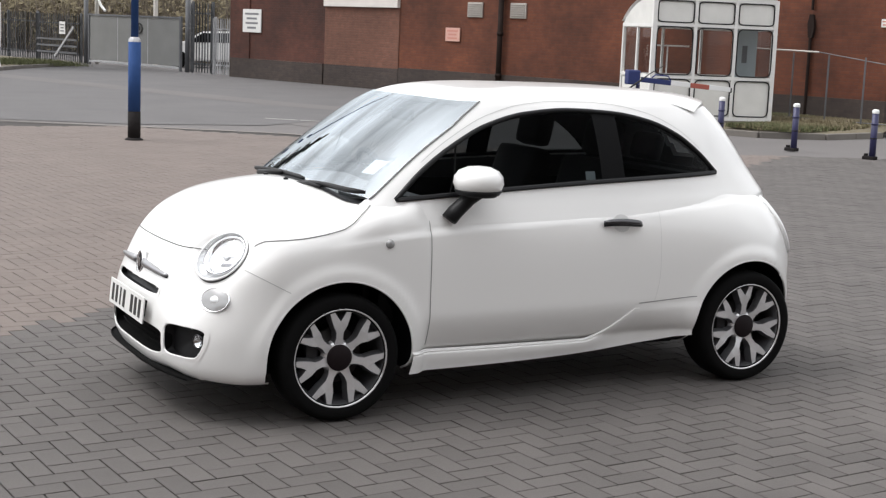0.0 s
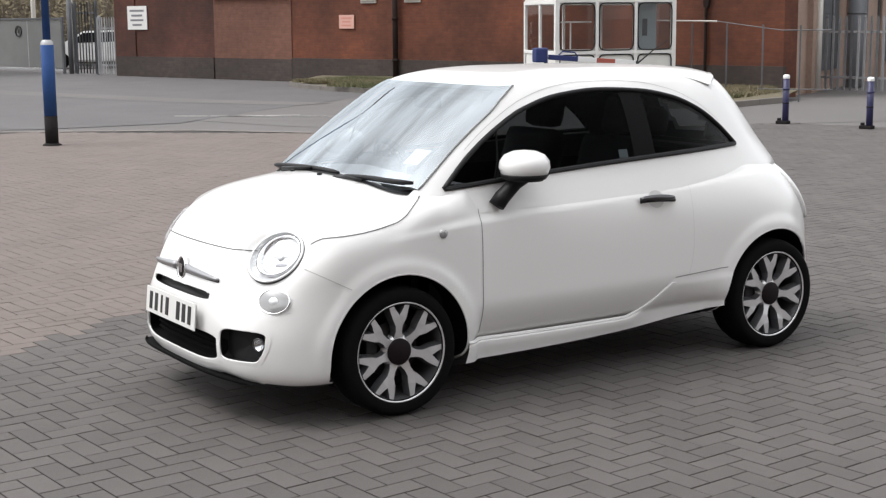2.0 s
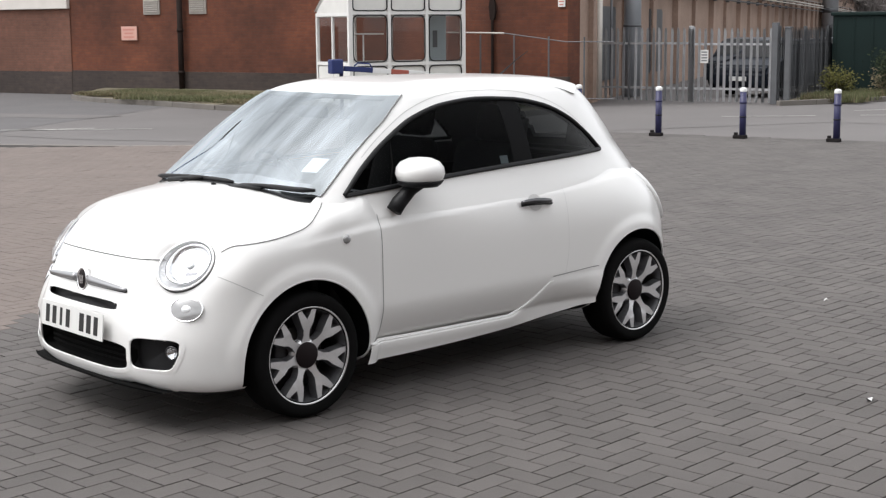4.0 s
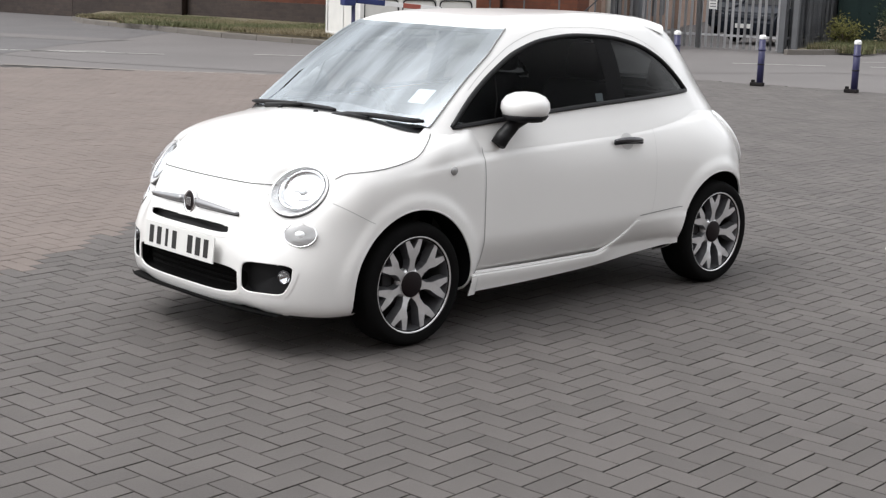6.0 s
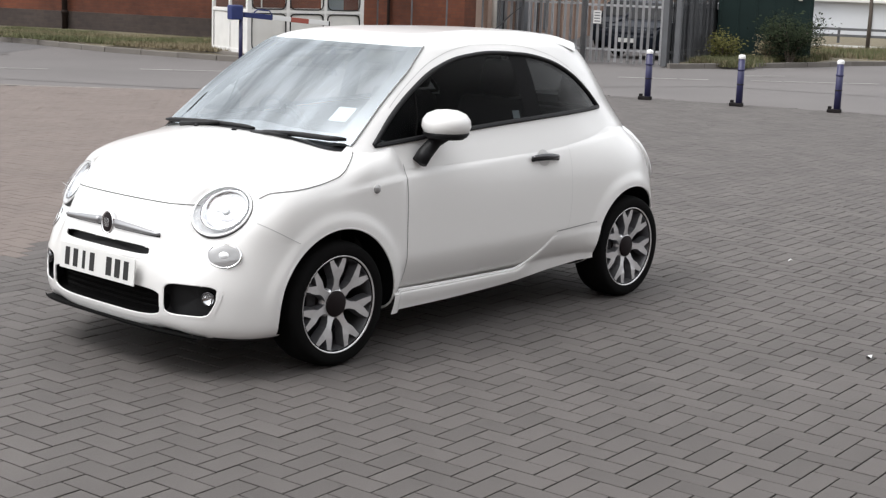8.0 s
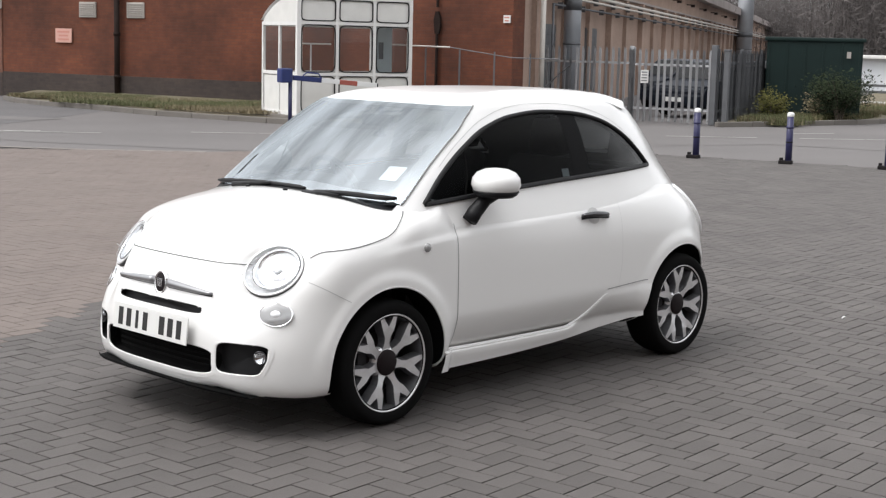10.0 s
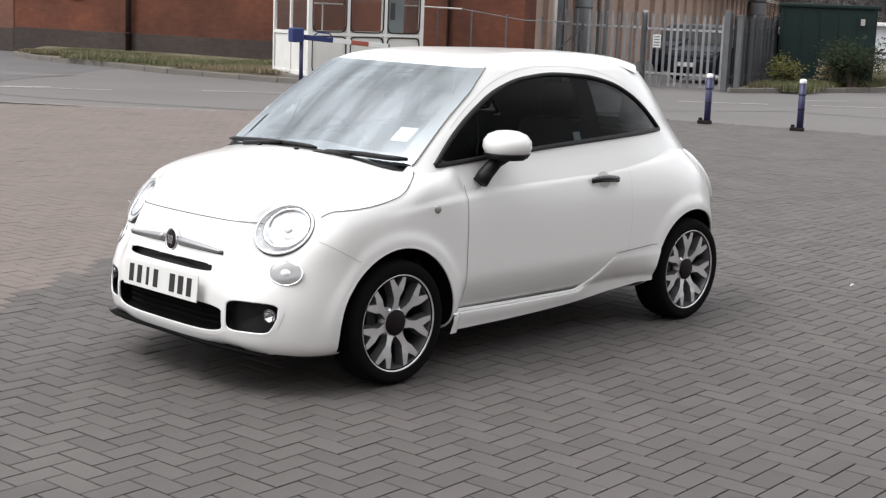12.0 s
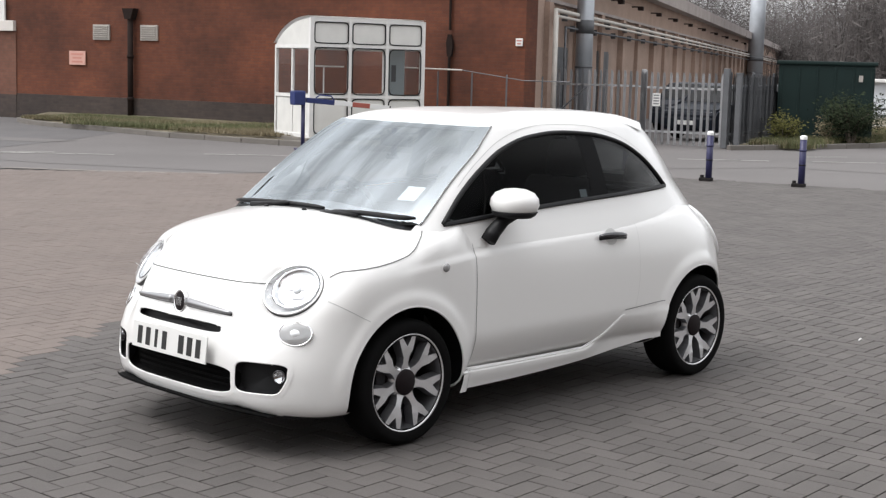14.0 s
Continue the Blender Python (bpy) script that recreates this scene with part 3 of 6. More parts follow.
def gh_rings(inset=0.0):
    rings, levels = [], []
    levels += list(np.linspace(0.872, 1.40, 50)) + list(1.40 + 0.1009 * np.sin(np.linspace(0.05, math.pi / 2, 26)))
    for z in levels:
        s = gh_side(z)
        f, r = gh_front(z), gh_rear(z)
        split = math.asin(((screen_half(z) - 0.006) / s) ** 4.75) if s > 0.02 else 0.8
        rows = []
        # one row of points always lies on the windscreen's edge
        for a0, a1, count in ((0.0, split, 34), (split, math.pi / 2, 60)):
            a = np.linspace(a0, a1, 240)
            rows.append(even(np.stack([CABIN_XA - (CABIN_XA - f) * np.cos(a) ** (2 / 9.5), s * np.sin(a) ** (2 / 9.5)], 1), count))
        a = np.linspace(0, math.pi / 2, 300)
        q = 2 / gh_bow(z)
        rear = np.stack([CABIN_XA + (r - CABIN_XA) * np.sin(a) ** q, s * np.cos(a) ** q], 1)
        pts = np.r_[rows[0], rows[1][1:], even(rear, 90)[1:]]
        heights = np.full(len(pts), z)
        for k, (x, y) in enumerate(pts):
            for rim in (win_top, win_low):
                if -0.86 < x < 1.015 and y > 0.35 and abs(z - rim(x)) < 0.0056:
                    heights[k] = rim(x)
                    pts[k, 1] = gh_y(x, heights[k])
        if inset:
            k = np.clip(1 - inset / max(s, 0.05), 0, 1)
            pts = np.stack([CABIN_XA + (pts[:, 0] - CABIN_XA) * (1 - inset / 1.2), pts[:, 1] * k], 1)
        rings.append([(x, y, h - 0.6 * inset) for (x, y), h in zip(pts, heights)])
    return rings


def gh_gone(x, y, z):
    if x < 0.1 and abs(y) < screen_half(z) - 0.006 and 0.9 < z < 1.418 and x < screen_x(y, z) + 0.06:
        return True
    if in_side_window(x, z, 0.002) and abs(y) > 0.35:
        return True
    return x > 1.1 and abs(y) < 0.30 and 1.10 < z < 1.33


def build_cabin_shell(car):
    shell = part("roof_shell", cut(rings_to_mesh(gh_rings()), gh_gone), PAINT, car, "white painted roof and pillars", smooth=True)
    lining = part("headlining", cut(rings_to_mesh(gh_rings(0.03)), lambda x, y, z: gh_gone(x, y / 0.955, z + 0.018)), LINING, car, "grey headlining and pillar trim", smooth=True)
    return shell, lining


def strip(points, width, lift, bm=None):
    """A flat ribbon lying on the body along (x, y, z, normal)."""
    bm = bm or bmesh.new()
    rows = []
    for i, (p, n) in enumerate(points):
        a, b = points[max(i - 1, 0)][0], points[min(i + 1, len(points) - 1)][0]
        d = (Vector(b) - Vector(a)).normalized()
        s = d.cross(Vector(n)).normalized() * width / 2
        q = Vector(p) + Vector(n) * lift
        rows.append((bm.verts.new(q - s), bm.verts.new(q + s)))
    for a, b in zip(rows, rows[1:]):
        bm.faces.new((a[0], a[1], b[1], b[0]))
    return bm


def side_normal(x, z, fn=None):
    fn, e = fn or body_y, 0.004
    dx, dz = (fn(x + e, z) - fn(x - e, z)) / (2 * e), (fn(x, z + e) - fn(x, z - e)) / (2 * e)
    return Vector((-dx, 1, -dz)).normalized()


def on_side(x, z, side, fn=None):
    n = side_normal(x, z, fn)
    return (x, side * (fn or body_y)(x, z), z), (n.x, side * n.y, n.z)


def top_z(x, y):
    """Height of the bonnet at a place."""
    zt, zm = body_top(x), body_mid(x)
    return zm + (zt - zm) * max(0.0, 1 - (abs(y) / body_width(x)) ** 2) ** (1 / body_pow(x))


def on_top(x, y):
    e = 0.004
    dx, dy = (top_z(x + e, y) - top_z(x - e, y)) / (2 * e), (top_z(x, y + e) - top_z(x, y - e)) / (2 * e)
    n = Vector((-dx, -dy, 1)).normalized()
    return lamp_seat(x + corner_push(x, y, top_z(x, y)), y, top_z(x, y)), tuple(n)


def nose_normal(y, z):
    e = 0.006
    dy, dz = (nose_x(y + e, z) - nose_x(y - e, z)) / (2 * e), (nose_x(y, z + e) - nose_x(y, z - e)) / (2 * e)
    return Vector((-1, dy, dz)).normalized()


def nose_ring(c, side, grow=0.0, out=0.0, count=64):
    """Points on the nose round one opening."""
    pts = []
    for k in range(count):
        a = k * math.tau / count
        z = c[1] + (c[3] + grow) * math.copysign(abs(math.sin(a)) ** 0.4, math.sin(a))
        y = side * c[0] + (half_width(c, z, math.cos(a) * side > 0) + grow) * math.copysign(abs(math.cos(a)) ** 0.4, math.cos(a))
        pts.append((nose_x(y, z) - out, y, z))
    return pts


def opening_rim(c, side, name, parent):
    """The painted edge of an opening: a flush band and a small rounded lip."""
    ring = [((x, y, z), nose_normal(y, z)) for x, y, z in nose_ring(c, side, 0.006, 0.0, 96)]
    band = part(name, strip(ring + ring[:1], 0.018, 0.0018), PAINT, parent, smooth=True)
    part("rounded_edge", b_tube(nose_ring(c, side, -0.002, -0.003, 96), 0.0045, 8, closed=True), PAINT, band, smooth=True)


def opening_back(c, side, deep):
    """A dark recess behind an opening: walls and a back."""
    bm = bmesh.new()
    a = [bm.verts.new(p) for p in nose_ring(c, side, 0.010, -0.001)]
    b = [bm.verts.new((p[0] + deep, p[1], p[2])) for p in nose_ring(c, side, 0.002)]
    for i in range(len(a)):
        j = (i + 1) % len(a)
        bm.faces.new((a[i], a[j], b[j], b[i]))
    mid = bm.verts.new(sum((v.co for v in b), Vector()) / len(b))
    for i in range(len(b)):
        bm.faces.new((b[i], b[(i + 1) % len(b)], mid))
    return bm


def facing(centre, normal, spin=0.0, up=(0, 0, 1)):
    """A pose whose z looks along normal and whose y is up."""
    n = Vector(normal).normalized()
    x = Vector(up).cross(n).normalized()
    y = n.cross(x)
    m = Matrix((x, y, n)).transposed().to_4x4()
    m.translation = centre
    return m @ Matrix.Rotation(radians(spin), 4, "Z")


def build_wheel(name, car, x, side, spin):
    """Tyre, seven forked spokes, rim, cap and brake disc; the axle lies along the wheel's z."""
    wheel = part(name, b_lathe([(0.213, -0.085), (0.230, -0.095), (0.262, -0.099), (0.280, -0.090), (0.289, -0.062), (0.291, 0.0), (0.289, 0.062), (0.280, 0.090), (0.262, 0.099), (0.231, 0.095), (0.213, 0.085)], 72), RUBBER, car, "black low-profile tyre", True,
                 pose(x, side * 0.698, HUB_Z, 90 if side < 0 else -90, 0, 0))
    part("rim_barrel", b_lathe([(0.210, -0.09), (0.206, 0.0), (0.208, 0.06), (0.217, 0.083)], 72), FLANK_ALLOY, wheel, smooth=True)
    part("rim_lip", b_lathe([(0.215, 0.080), (0.219, 0.089), (0.224, 0.094), (0.2275, 0.090), (0.223, 0.08)], 72, closed=True), ALLOY, wheel, smooth=True)
    spoke_bm = bmesh.new()
    # one forked spoke: a narrow polished ridge with broad sloping flanks, split into two thin arms
    face = [(0.058, 0.024), (0.090, 0.0160), (0.118, 0.0180), (0.148, 0.0335), (0.176, 0.0430), (0.214, 0.0545), (0.216, 0.0310), (0.194, 0.0190), (0.168, 0.0)]
    foot = [(0.058, 0.034), (0.090, 0.0250), (0.118, 0.0270), (0.148, 0.0415), (0.176, 0.0515), (0.214, 0.0630), (0.216, 0.0220), (0.198, 0.0090), (0.184, 0.0)]
    mirror_pts = lambda outline: outline + [(r, -w) for r, w in outline[-2::-1]]
    pts, low = mirror_pts(face), mirror_pts(foot)
    front = [spoke_bm.verts.new((r, w, 0.082 - 0.020 * max(0.0, (0.15 - r) / 0.1))) for r, w in pts]
    back = [spoke_bm.verts.new((r, w, 0.036)) for r, w in low]
    spoke_bm.faces.new(front)
    for i in range(len(pts)):
        j = (i + 1) % len(pts)
        spoke_bm.faces.new((front[j], front[i], back[i], back[j])).material_index = 1
    bmesh.ops.triangulate(spoke_bm, faces=[f for f in spoke_bm.faces if len(f.verts) > 4])
    first = part("spoke", spoke_bm, (ALLOY, FLANK_ALLOY), wheel)
    for k in range(7):
        m = Matrix.Rotation(k * math.tau / 7 + spin, 4, "Z")
        if k:
            again(first, m)
        else:
            first.matrix_basis = m
    part("hub", b_lathe([(0.080, 0.035), (0.076, 0.054), (0.068, 0.062), (0.058, 0.066), (0.0, 0.066)], 40), ALLOY, wheel, smooth=True)
    part("centre_cap", b_lathe([(0.060, 0.062), (0.060, 0.072), (0.054, 0.076), (0.0, 0.079)], 40), MAROON, wheel, "dark maroon centre cap", True)
    part("brake_disc", b_lathe([(0.128, -0.01), (0.128, 0.008), (0.07, 0.008), (0.07, 0.025), (0.0, 0.025)], 40), BRAKE, wheel, smooth=True)
    part("caliper", b_box((0.06, 0.11, 0.05), (-0.115, 0.02, 0.005), 0.012), DARK_ALLOY, wheel)
    part("wheel_back", b_lathe([(0.199, -0.06), (0.0, -0.06)], 40), BLACK, wheel)
    return wheel


def build_car():
    car = thing("car", pose(0, 0.010, 0, 0, 0, -0.45), "small white three-door hatchback parked on block paving", "car")
    body = build_lower_body(car)
    build_cabin_shell(car)
    # arches: lips and liners
    for axle in (FRONT_AXLE, REAR_AXLE):
        for side in (-1, 1):
            arc = [radians(a) for a in np.linspace(-14, 194, 60)]
            pts = []
            for a in arc:
                x, z = axle + ARCH_R * math.cos(a), HUB_Z + ARCH_R * math.sin(a)
                pts.append((x, side * (body_y(x, z) - 0.004), z))
            part("arch_lip", b_tube(pts, 0.0055, 8), PAINT, body, smooth=True)
            bm = bmesh.new()
            rows = []
            for a in arc:
                x, z = axle + (ARCH_R + 0.012) * math.cos(a), HUB_Z + (ARCH_R + 0.012) * math.sin(a)
                rows.append([bm.verts.new((x, side * y, z)) for y in (max(0.5, body_y(axle + ARCH_R * math.cos(a), HUB_Z + ARCH_R * math.sin(a)) - 0.012), 0.42)])
            for a, b in zip(rows, rows[1:]):
                bm.faces.new((a[0], b[0], b[1], a[1]))
            bm.faces.new([r[1] for r in rows])
            part("wheel_arch_liner", bm, BLACK, car)
    for x, side in ((FRONT_AXLE, -1), (REAR_AXLE, -1), (FRONT_AXLE, 1), (REAR_AXLE, 1)):
        build_wheel("wheel", car, x, side, math.pi / 2 + (0.02 if x < 0 else 0.10))
    # underside
    # black floor box added to stop light passing under the sills
    part("sill_underside", b_box((1.36, 1.26, 0.06), (0, 0, 0.232), 0.02), BLACK, car)
    part("underbody", b_box((2.9, 1.15, 0.10), (-0.05, 0, 0.235), 0.03), BLACK, car)

    # thin ribbons for joints
    def seam(points, name="panel_seam", width=0.0045, mat=GAP, lift=0.0015):
        part(name, strip(points, width, lift), mat, car)

    # glass
    def side_pane(x0, x1, side, inset):
        def at(u, v):
            x = x0 + (x1 - x0) * u
            lo, hi = win_low(x), win_top(x)
            z = lo + (hi - lo) * v
            return (x, side * (gh_y(x, z) + inset), z)
        return b_grid(at, 60, 14)

    for side in (-1, 1):
        for name, x0, x1 in (("door_glass", -0.862, 0.262), ("quarter_glass", 0.385, 1.017)):
            part(name, side_pane(x0, x1, side, -0.001), SIDE_GLASS, car, "dark tinted glass", True).visible_shadow = False
        part("door_pillar", side_pane(0.255, 0.392, side, 0.0), GLOSS_BLACK, car, "gloss black pillar trim", True)
        # seal all round and a waist strip
        edge = [(x, win_top(x)) for x in np.linspace(-0.868, 1.018, 70)] + [(x, win_low(x)) for x in np.linspace(1.018, -0.868, 50)]
        part("window_seal", b_tube([(x, side * (gh_y(x, z) + 0.001), z) for x, z in edge], 0.0118, 8, closed=True), BLACK, car, smooth=True)
        part("waist_strip", b_tube([(x, side * (gh_y(x, win_low(x) - 0.008) + 0.006), win_low(x) - 0.003) for x in np.linspace(-0.86, 1.01, 40)], 0.0065, 8), BLACK, car, "black rubber waist strip", True)
        # faint joint between the door frame and the roof side
        rail = [(x, win_top(x) + 0.034 + 0.010 * math.sin(math.pi * (x + 0.75) / 1.7)) for x in np.linspace(-0.72, 0.93, 60)]
        seam([on_side(x, min(z, 1.43), side, gh_y) for x, z in rail], "roof_joint", 0.003, FAINT)
        # quarter light divider behind the mirror
        part("quarter_light_bar", b_tube([(x, side * (gh_y(x, z) + 0.001), z) for x, z in ((-0.60, 1.0), (-0.56, 1.10), (-0.535, 1.225))], 0.005, 6), RUBBER, car)

    def screen(u, v, out=0.005):
        z = 0.986 + (1.424 - 0.986) * v
        y = (2 * u - 1) * (screen_half(z) + 0.006)
        e = 0.003
        n = Vector((-1, (screen_x(y + e, z) - screen_x(y - e, z)) / (2 * e), (screen_x(y, z + e) - screen_x(y, z - e)) / (2 * e))).normalized()
        return tuple(Vector((screen_x(y, z), y, z)) + n * out)

    pane_bm = b_grid(screen, 40, 24)
    pane_bm.normal_update()
    if sum(f.normal.z for f in pane_bm.faces) < 0:
        bmesh.ops.reverse_faces(pane_bm, faces=pane_bm.faces)
    pane = part("windscreen", pane_bm, SCREEN_GLASS, car, "sloping clear windscreen", True)
    pane.visible_shadow = False
    # normals bent as if the pane were crowned and bowed, to place its reflections
    pane.data.normals_split_custom_set_from_vertices([Vector((-0.623 + 0.32 * (v.co.z - 1.2), 0.40 * v.co.y, 0.782)).normalized() for v in pane.data.vertices])
    border = bmesh.new()
    for side in (-1, 1):
        def edge_band(u, v, s=side):
            inner = 0.034 + 0.022 * (1 - v) ** 2 - 0.012 * v
            return screen(0.5 + s * (0.5 - inner * u), v, 0.0015)
        b_grid(edge_band, 3, 30, border)
    b_grid(lambda u, v: screen(0.024 + 0.952 * u, 0.968 + 0.032 * v, 0.0015), 40, 2, border)
    part("windscreen_border", border, GAP, car, "black printed windscreen border", True)
    for u in (0.0, 1.0):
        part("windscreen_seal", b_tube([screen(u, k / 30, 0.003) for k in range(31)], 0.0045, 8), SEAM, car, "thin grey windscreen seal", True)
    part("rear_window", b_grid(lambda u, v: (hatch_x((2 * u - 1) * 0.31, 1.09 + 0.25 * v, 0.002), (2 * u - 1) * 0.31, 1.09 + 0.25 * v), 24, 12), SIDE_GLASS, car, smooth=True).visible_shadow = False
    # scuttle below the windscreen, with its dark grille
    def scuttle(u, v):
        y = (2 * u - 1) * 0.672
        x_screen = screen_x(y, 1.0)
        x = x_screen - 0.056 * (1 - v) * (1 - 0.25 * abs(2 * u - 1)) + 0.02 * v
        return (x, y, max(top_z(x, y) + 0.004, 0.0) if v < 0.05 else 0.982 + 0.018 * v - 0.01 * (abs(2 * u - 1)) ** 3 if v > 0.5 else top_z(x, y) + 0.005)
    part("scuttle_panel", b_grid(scuttle, 60, 8), BLACK, car, "black plastic scuttle panel", True)

    # bonnet and bumper seams, door seams
    for side in (-1, 1):
        flank = curve((-1.585, -1.519, -1.452, -1.38, -1.298, -1.215, -1.143, -1.096, -1.064, -1.016, -0.955), (0.660, 0.690, 0.722, 0.742, 0.752, 0.755, 0.754, 0.750, 0.739, 0.712, 0.655))
        line = [(x, side * flank(x)) for x in np.linspace(-1.585, -0.955, 44)]
        seam([on_top(x, y) for x, y in line], "bonnet_seam")
        lip_z = 0.750
        across = [side * y for y in np.linspace(0.0, 0.440, 16)]
        seam([(lamp_seat(nose_x(y, lip_z), y, lip_z), tuple(nose_normal(y, lip_z))) for y in across], "bonnet_seam")
        seam([on_side(-0.714 - 0.004 * math.sin(math.pi * (z - 0.31) / 0.68), z, side) for z in np.linspace(0.985, 0.315, 40)], "door_seam", 0.004, SEAM)
        seam([on_side(0.57 - 0.10 * max(0.0, (0.62 - z) / 0.3) ** 2, z, side) for z in np.linspace(1.04, 0.44, 40)], "door_seam", 0.002, HAIRLINE)
        seam([on_side(x, 0.455 + 0.018 * (x - 0.45) / 0.35, side) for x in np.linspace(0.45, 0.80, 16)], "sill_seam", 0.004, SEAM)
        seam([on_side(-1.40 - 0.19 * t, 0.600 + 0.100 * t, side) for t in np.linspace(0, 1, 16)], "bumper_seam", 0.0035, FAINT)
        # side skirt from arch to arch, flaring out below the door
        def skirt(u, v, s=side):
            top, foot = 0.283 + 0.012 * (1 - u) ** 4, 0.192 + 0.078 * u ** 2.6
            top += min(0.168, 0.170 * max(0.0, (u - 0.60) / 0.16) ** 1.7)
            z = top + (foot - top) * v
            reach = math.sqrt(ARCH_R ** 2 - min(ARCH_R, abs(z - HUB_Z)) ** 2)
            x = FRONT_AXLE + reach + (REAR_AXLE - FRONT_AXLE - 2 * reach) * u
            flare = 0.007 * (1 - smooth((u - 0.58) / 0.22)) + 0.003
            bow = 1.9 * flare * smooth(v / 0.2) * smooth(0.25 + u / 0.06) - 0.016 * smooth((v - 0.25) / 0.9) * (1 - 0.5 * smooth((u - 0.8) / 0.2))
            base = body_y(x, max(0.30, z)) + 0.0015
            return (x, s * (base + bow), z)
        part("side_skirt", b_grid(skirt, 70, 18), PAINT, car, smooth=True)
        part("skirt_lip", b_tube([skirt(u, 0.10) for u in np.linspace(0.0, 0.775, 50)], [0.007] * 40 + [0.007 - 0.0006 * k for k in range(10)], 8), PAINT, car, smooth=True)
        # indicator repeater
        p, n = on_side(-0.93, 0.80, side)
        part("side_repeater", b_lathe([(0.021, 0.0), (0.019, 0.006), (0.010, 0.011), (0.0, 0.012)], 20), AMBER_GREY, car, "small clear side repeater", True, facing(p, n))
        # door handle: a recess cup and a bowed dark grip
        p, n = on_side(0.335, 0.855, side)
        m = facing(p, n)
        part("handle_cup", b_lathe([(0.052, 0.001), (0.044, 0.002), (0.0, 0.0005)], 32), HAIRLINE, car, smooth=True, m=m @ Matrix.Diagonal((1.0, 0.85, 1, 1)))
        grip = [(-0.110 + 0.22 * t, 0.004 * math.cos(3 * t), 0.010 + 0.030 * math.sin(math.pi * t) ** 0.6) for t in np.linspace(0, 1, 14)]
        part("door_handle", b_tube(grip, [0.008 + 0.008 * math.sin(math.pi * t) ** 0.5 for t in np.linspace(0, 1, 14)], 10), SMOKED, car, "dark chrome door handle", True, m)
        # black tube stands in for the shade under the grip
        part("grip_shadow_side", b_tube([(a, b - 0.010, c * 0.85) for a, b, c in grip], 0.010, 8), BLACK, car, smooth=True, m=m)
        # mirror
        mirror = part("door_mirror", b_lathe([(0.0, -0.052), (0.070, -0.046), (0.094, -0.026), (0.104, 0.002), (0.100, 0.032), (0.082, 0.058), (0.048, 0.074), (0.0, 0.080)], 36), PAINT, car, "white door mirror on a black stalk", True,
                      Matrix.Translation((-0.515, side * 0.835, 1.070)) @ Matrix.Rotation(radians(-14 * side), 4, "Z") @ Matrix.Diagonal((1.10, 1.16, 1.03, 1)))
        part("mirror_base", b_tube([(-0.085, -side * 0.075, -0.165), (-0.055, -side * 0.068, -0.128), (0.0, -side * 0.05, -0.075), (0.01, -side * 0.01, -0.035)], [0.034, 0.034, 0.030, 0.036], 12), BLACK, mirror, smooth=True)
        part("mirror_rim", b_lathe([(0.086, -0.048), (0.098, -0.030), (0.094, -0.026), (0.075, -0.056), (0.0, -0.060)], 36), BLACK, mirror, smooth=True)
        # headlamp: chrome bezel, reflector bowl, inner cup and lens
        c, n, xa = lamp_axes(side)
        lamp_m = Matrix((xa, n.cross(xa), n)).transposed().to_4x4()
        lamp_m.translation = c
        lamp_m = lamp_m @ Matrix.Diagonal((1.16, 1.0, 1.0, 1))
        lamp = part("headlamp", b_lathe([(0.117, -0.05), (0.1208, -0.002), (0.1200, 0.002), (0.1160, 0.0035), (0.112, 0.002), (0.108, -0.006)], 56), LAMP_WHITE, car, "round clear headlamp with chrome bezel", True, lamp_m)
        part("reflector", b_lathe([(0.1115, -0.002), (0.104, -0.010), (0.088, -0.020), (0.0, -0.030)], 48), LAMP_WHITE, lamp, smooth=True)
        part("inner_bowl", b_lathe([(0.096, -0.024), (0.095, -0.004), (0.091, -0.002), (0.080, -0.020), (0.055, -0.038), (0.025, -0.046), (0.0, -0.047)], 40), CHROME, lamp, smooth=True, m=pose(0.012, 0.004, 0))
        part("bulb_shield", b_lathe([(0.016, -0.046), (0.017, -0.024), (0.012, -0.019), (0.0, -0.017)], 20), SILVER, lamp, smooth=True, m=pose(0.012, 0.004, 0))
        level = pose(0, 0, 0, 0, 0, 28 * side)
        # two bars added as the grey streaks mirrored in the bowl
        part("reflector_rib", b_box((0.090, 0.009, 0.006), (0.010, 0.012, -0.026), 0.003), SILVER, lamp, m=level)
        part("reflector_rib", b_box((0.060, 0.016, 0.006), (0.030, -0.030, -0.026), 0.003), FLANK_ALLOY, lamp, m=level)
        part("inner_trim", b_lathe([(0.0950, -0.005), (0.0970, -0.002), (0.0950, 0.000), (0.0930, -0.002)], 48, closed=True), SMOKED, lamp, smooth=True, m=pose(0.012, 0.004, 0))
        part("lamp_gasket", b_lathe([(0.1225, -0.045), (0.1230, -0.008), (0.1218, -0.003), (0.1190, -0.001)], 56), GAP, lamp, smooth=True)
        part("lens", b_lathe([(0.1145, 0.007), (0.09, 0.023), (0.06, 0.031), (0.03, 0.035), (0.0, 0.036)], 48), LENS, lamp, smooth=True).visible_shadow = False
        # lower side lamp
        ip = Vector((nose_x(side * 0.630, 0.557), side * 0.630, 0.557))
        inn = nose_normal(side * 0.630, 0.557)
        im = facing(ip - inn * 0.012, inn) @ Matrix.Diagonal((1.28, 0.92, 1, 1))
        ind = part("indicator_lamp", b_lathe([(0.060, -0.012), (0.0625, 0.008), (0.060, 0.014), (0.055, 0.010)], 44), CHROME, car, "oval clear front indicator", True, im)
        part("lens", b_lathe([(0.057, 0.010), (0.045, 0.0135), (0.022, 0.0160), (0.0, 0.0165)], 40), AMBER_GREY, ind, smooth=True)
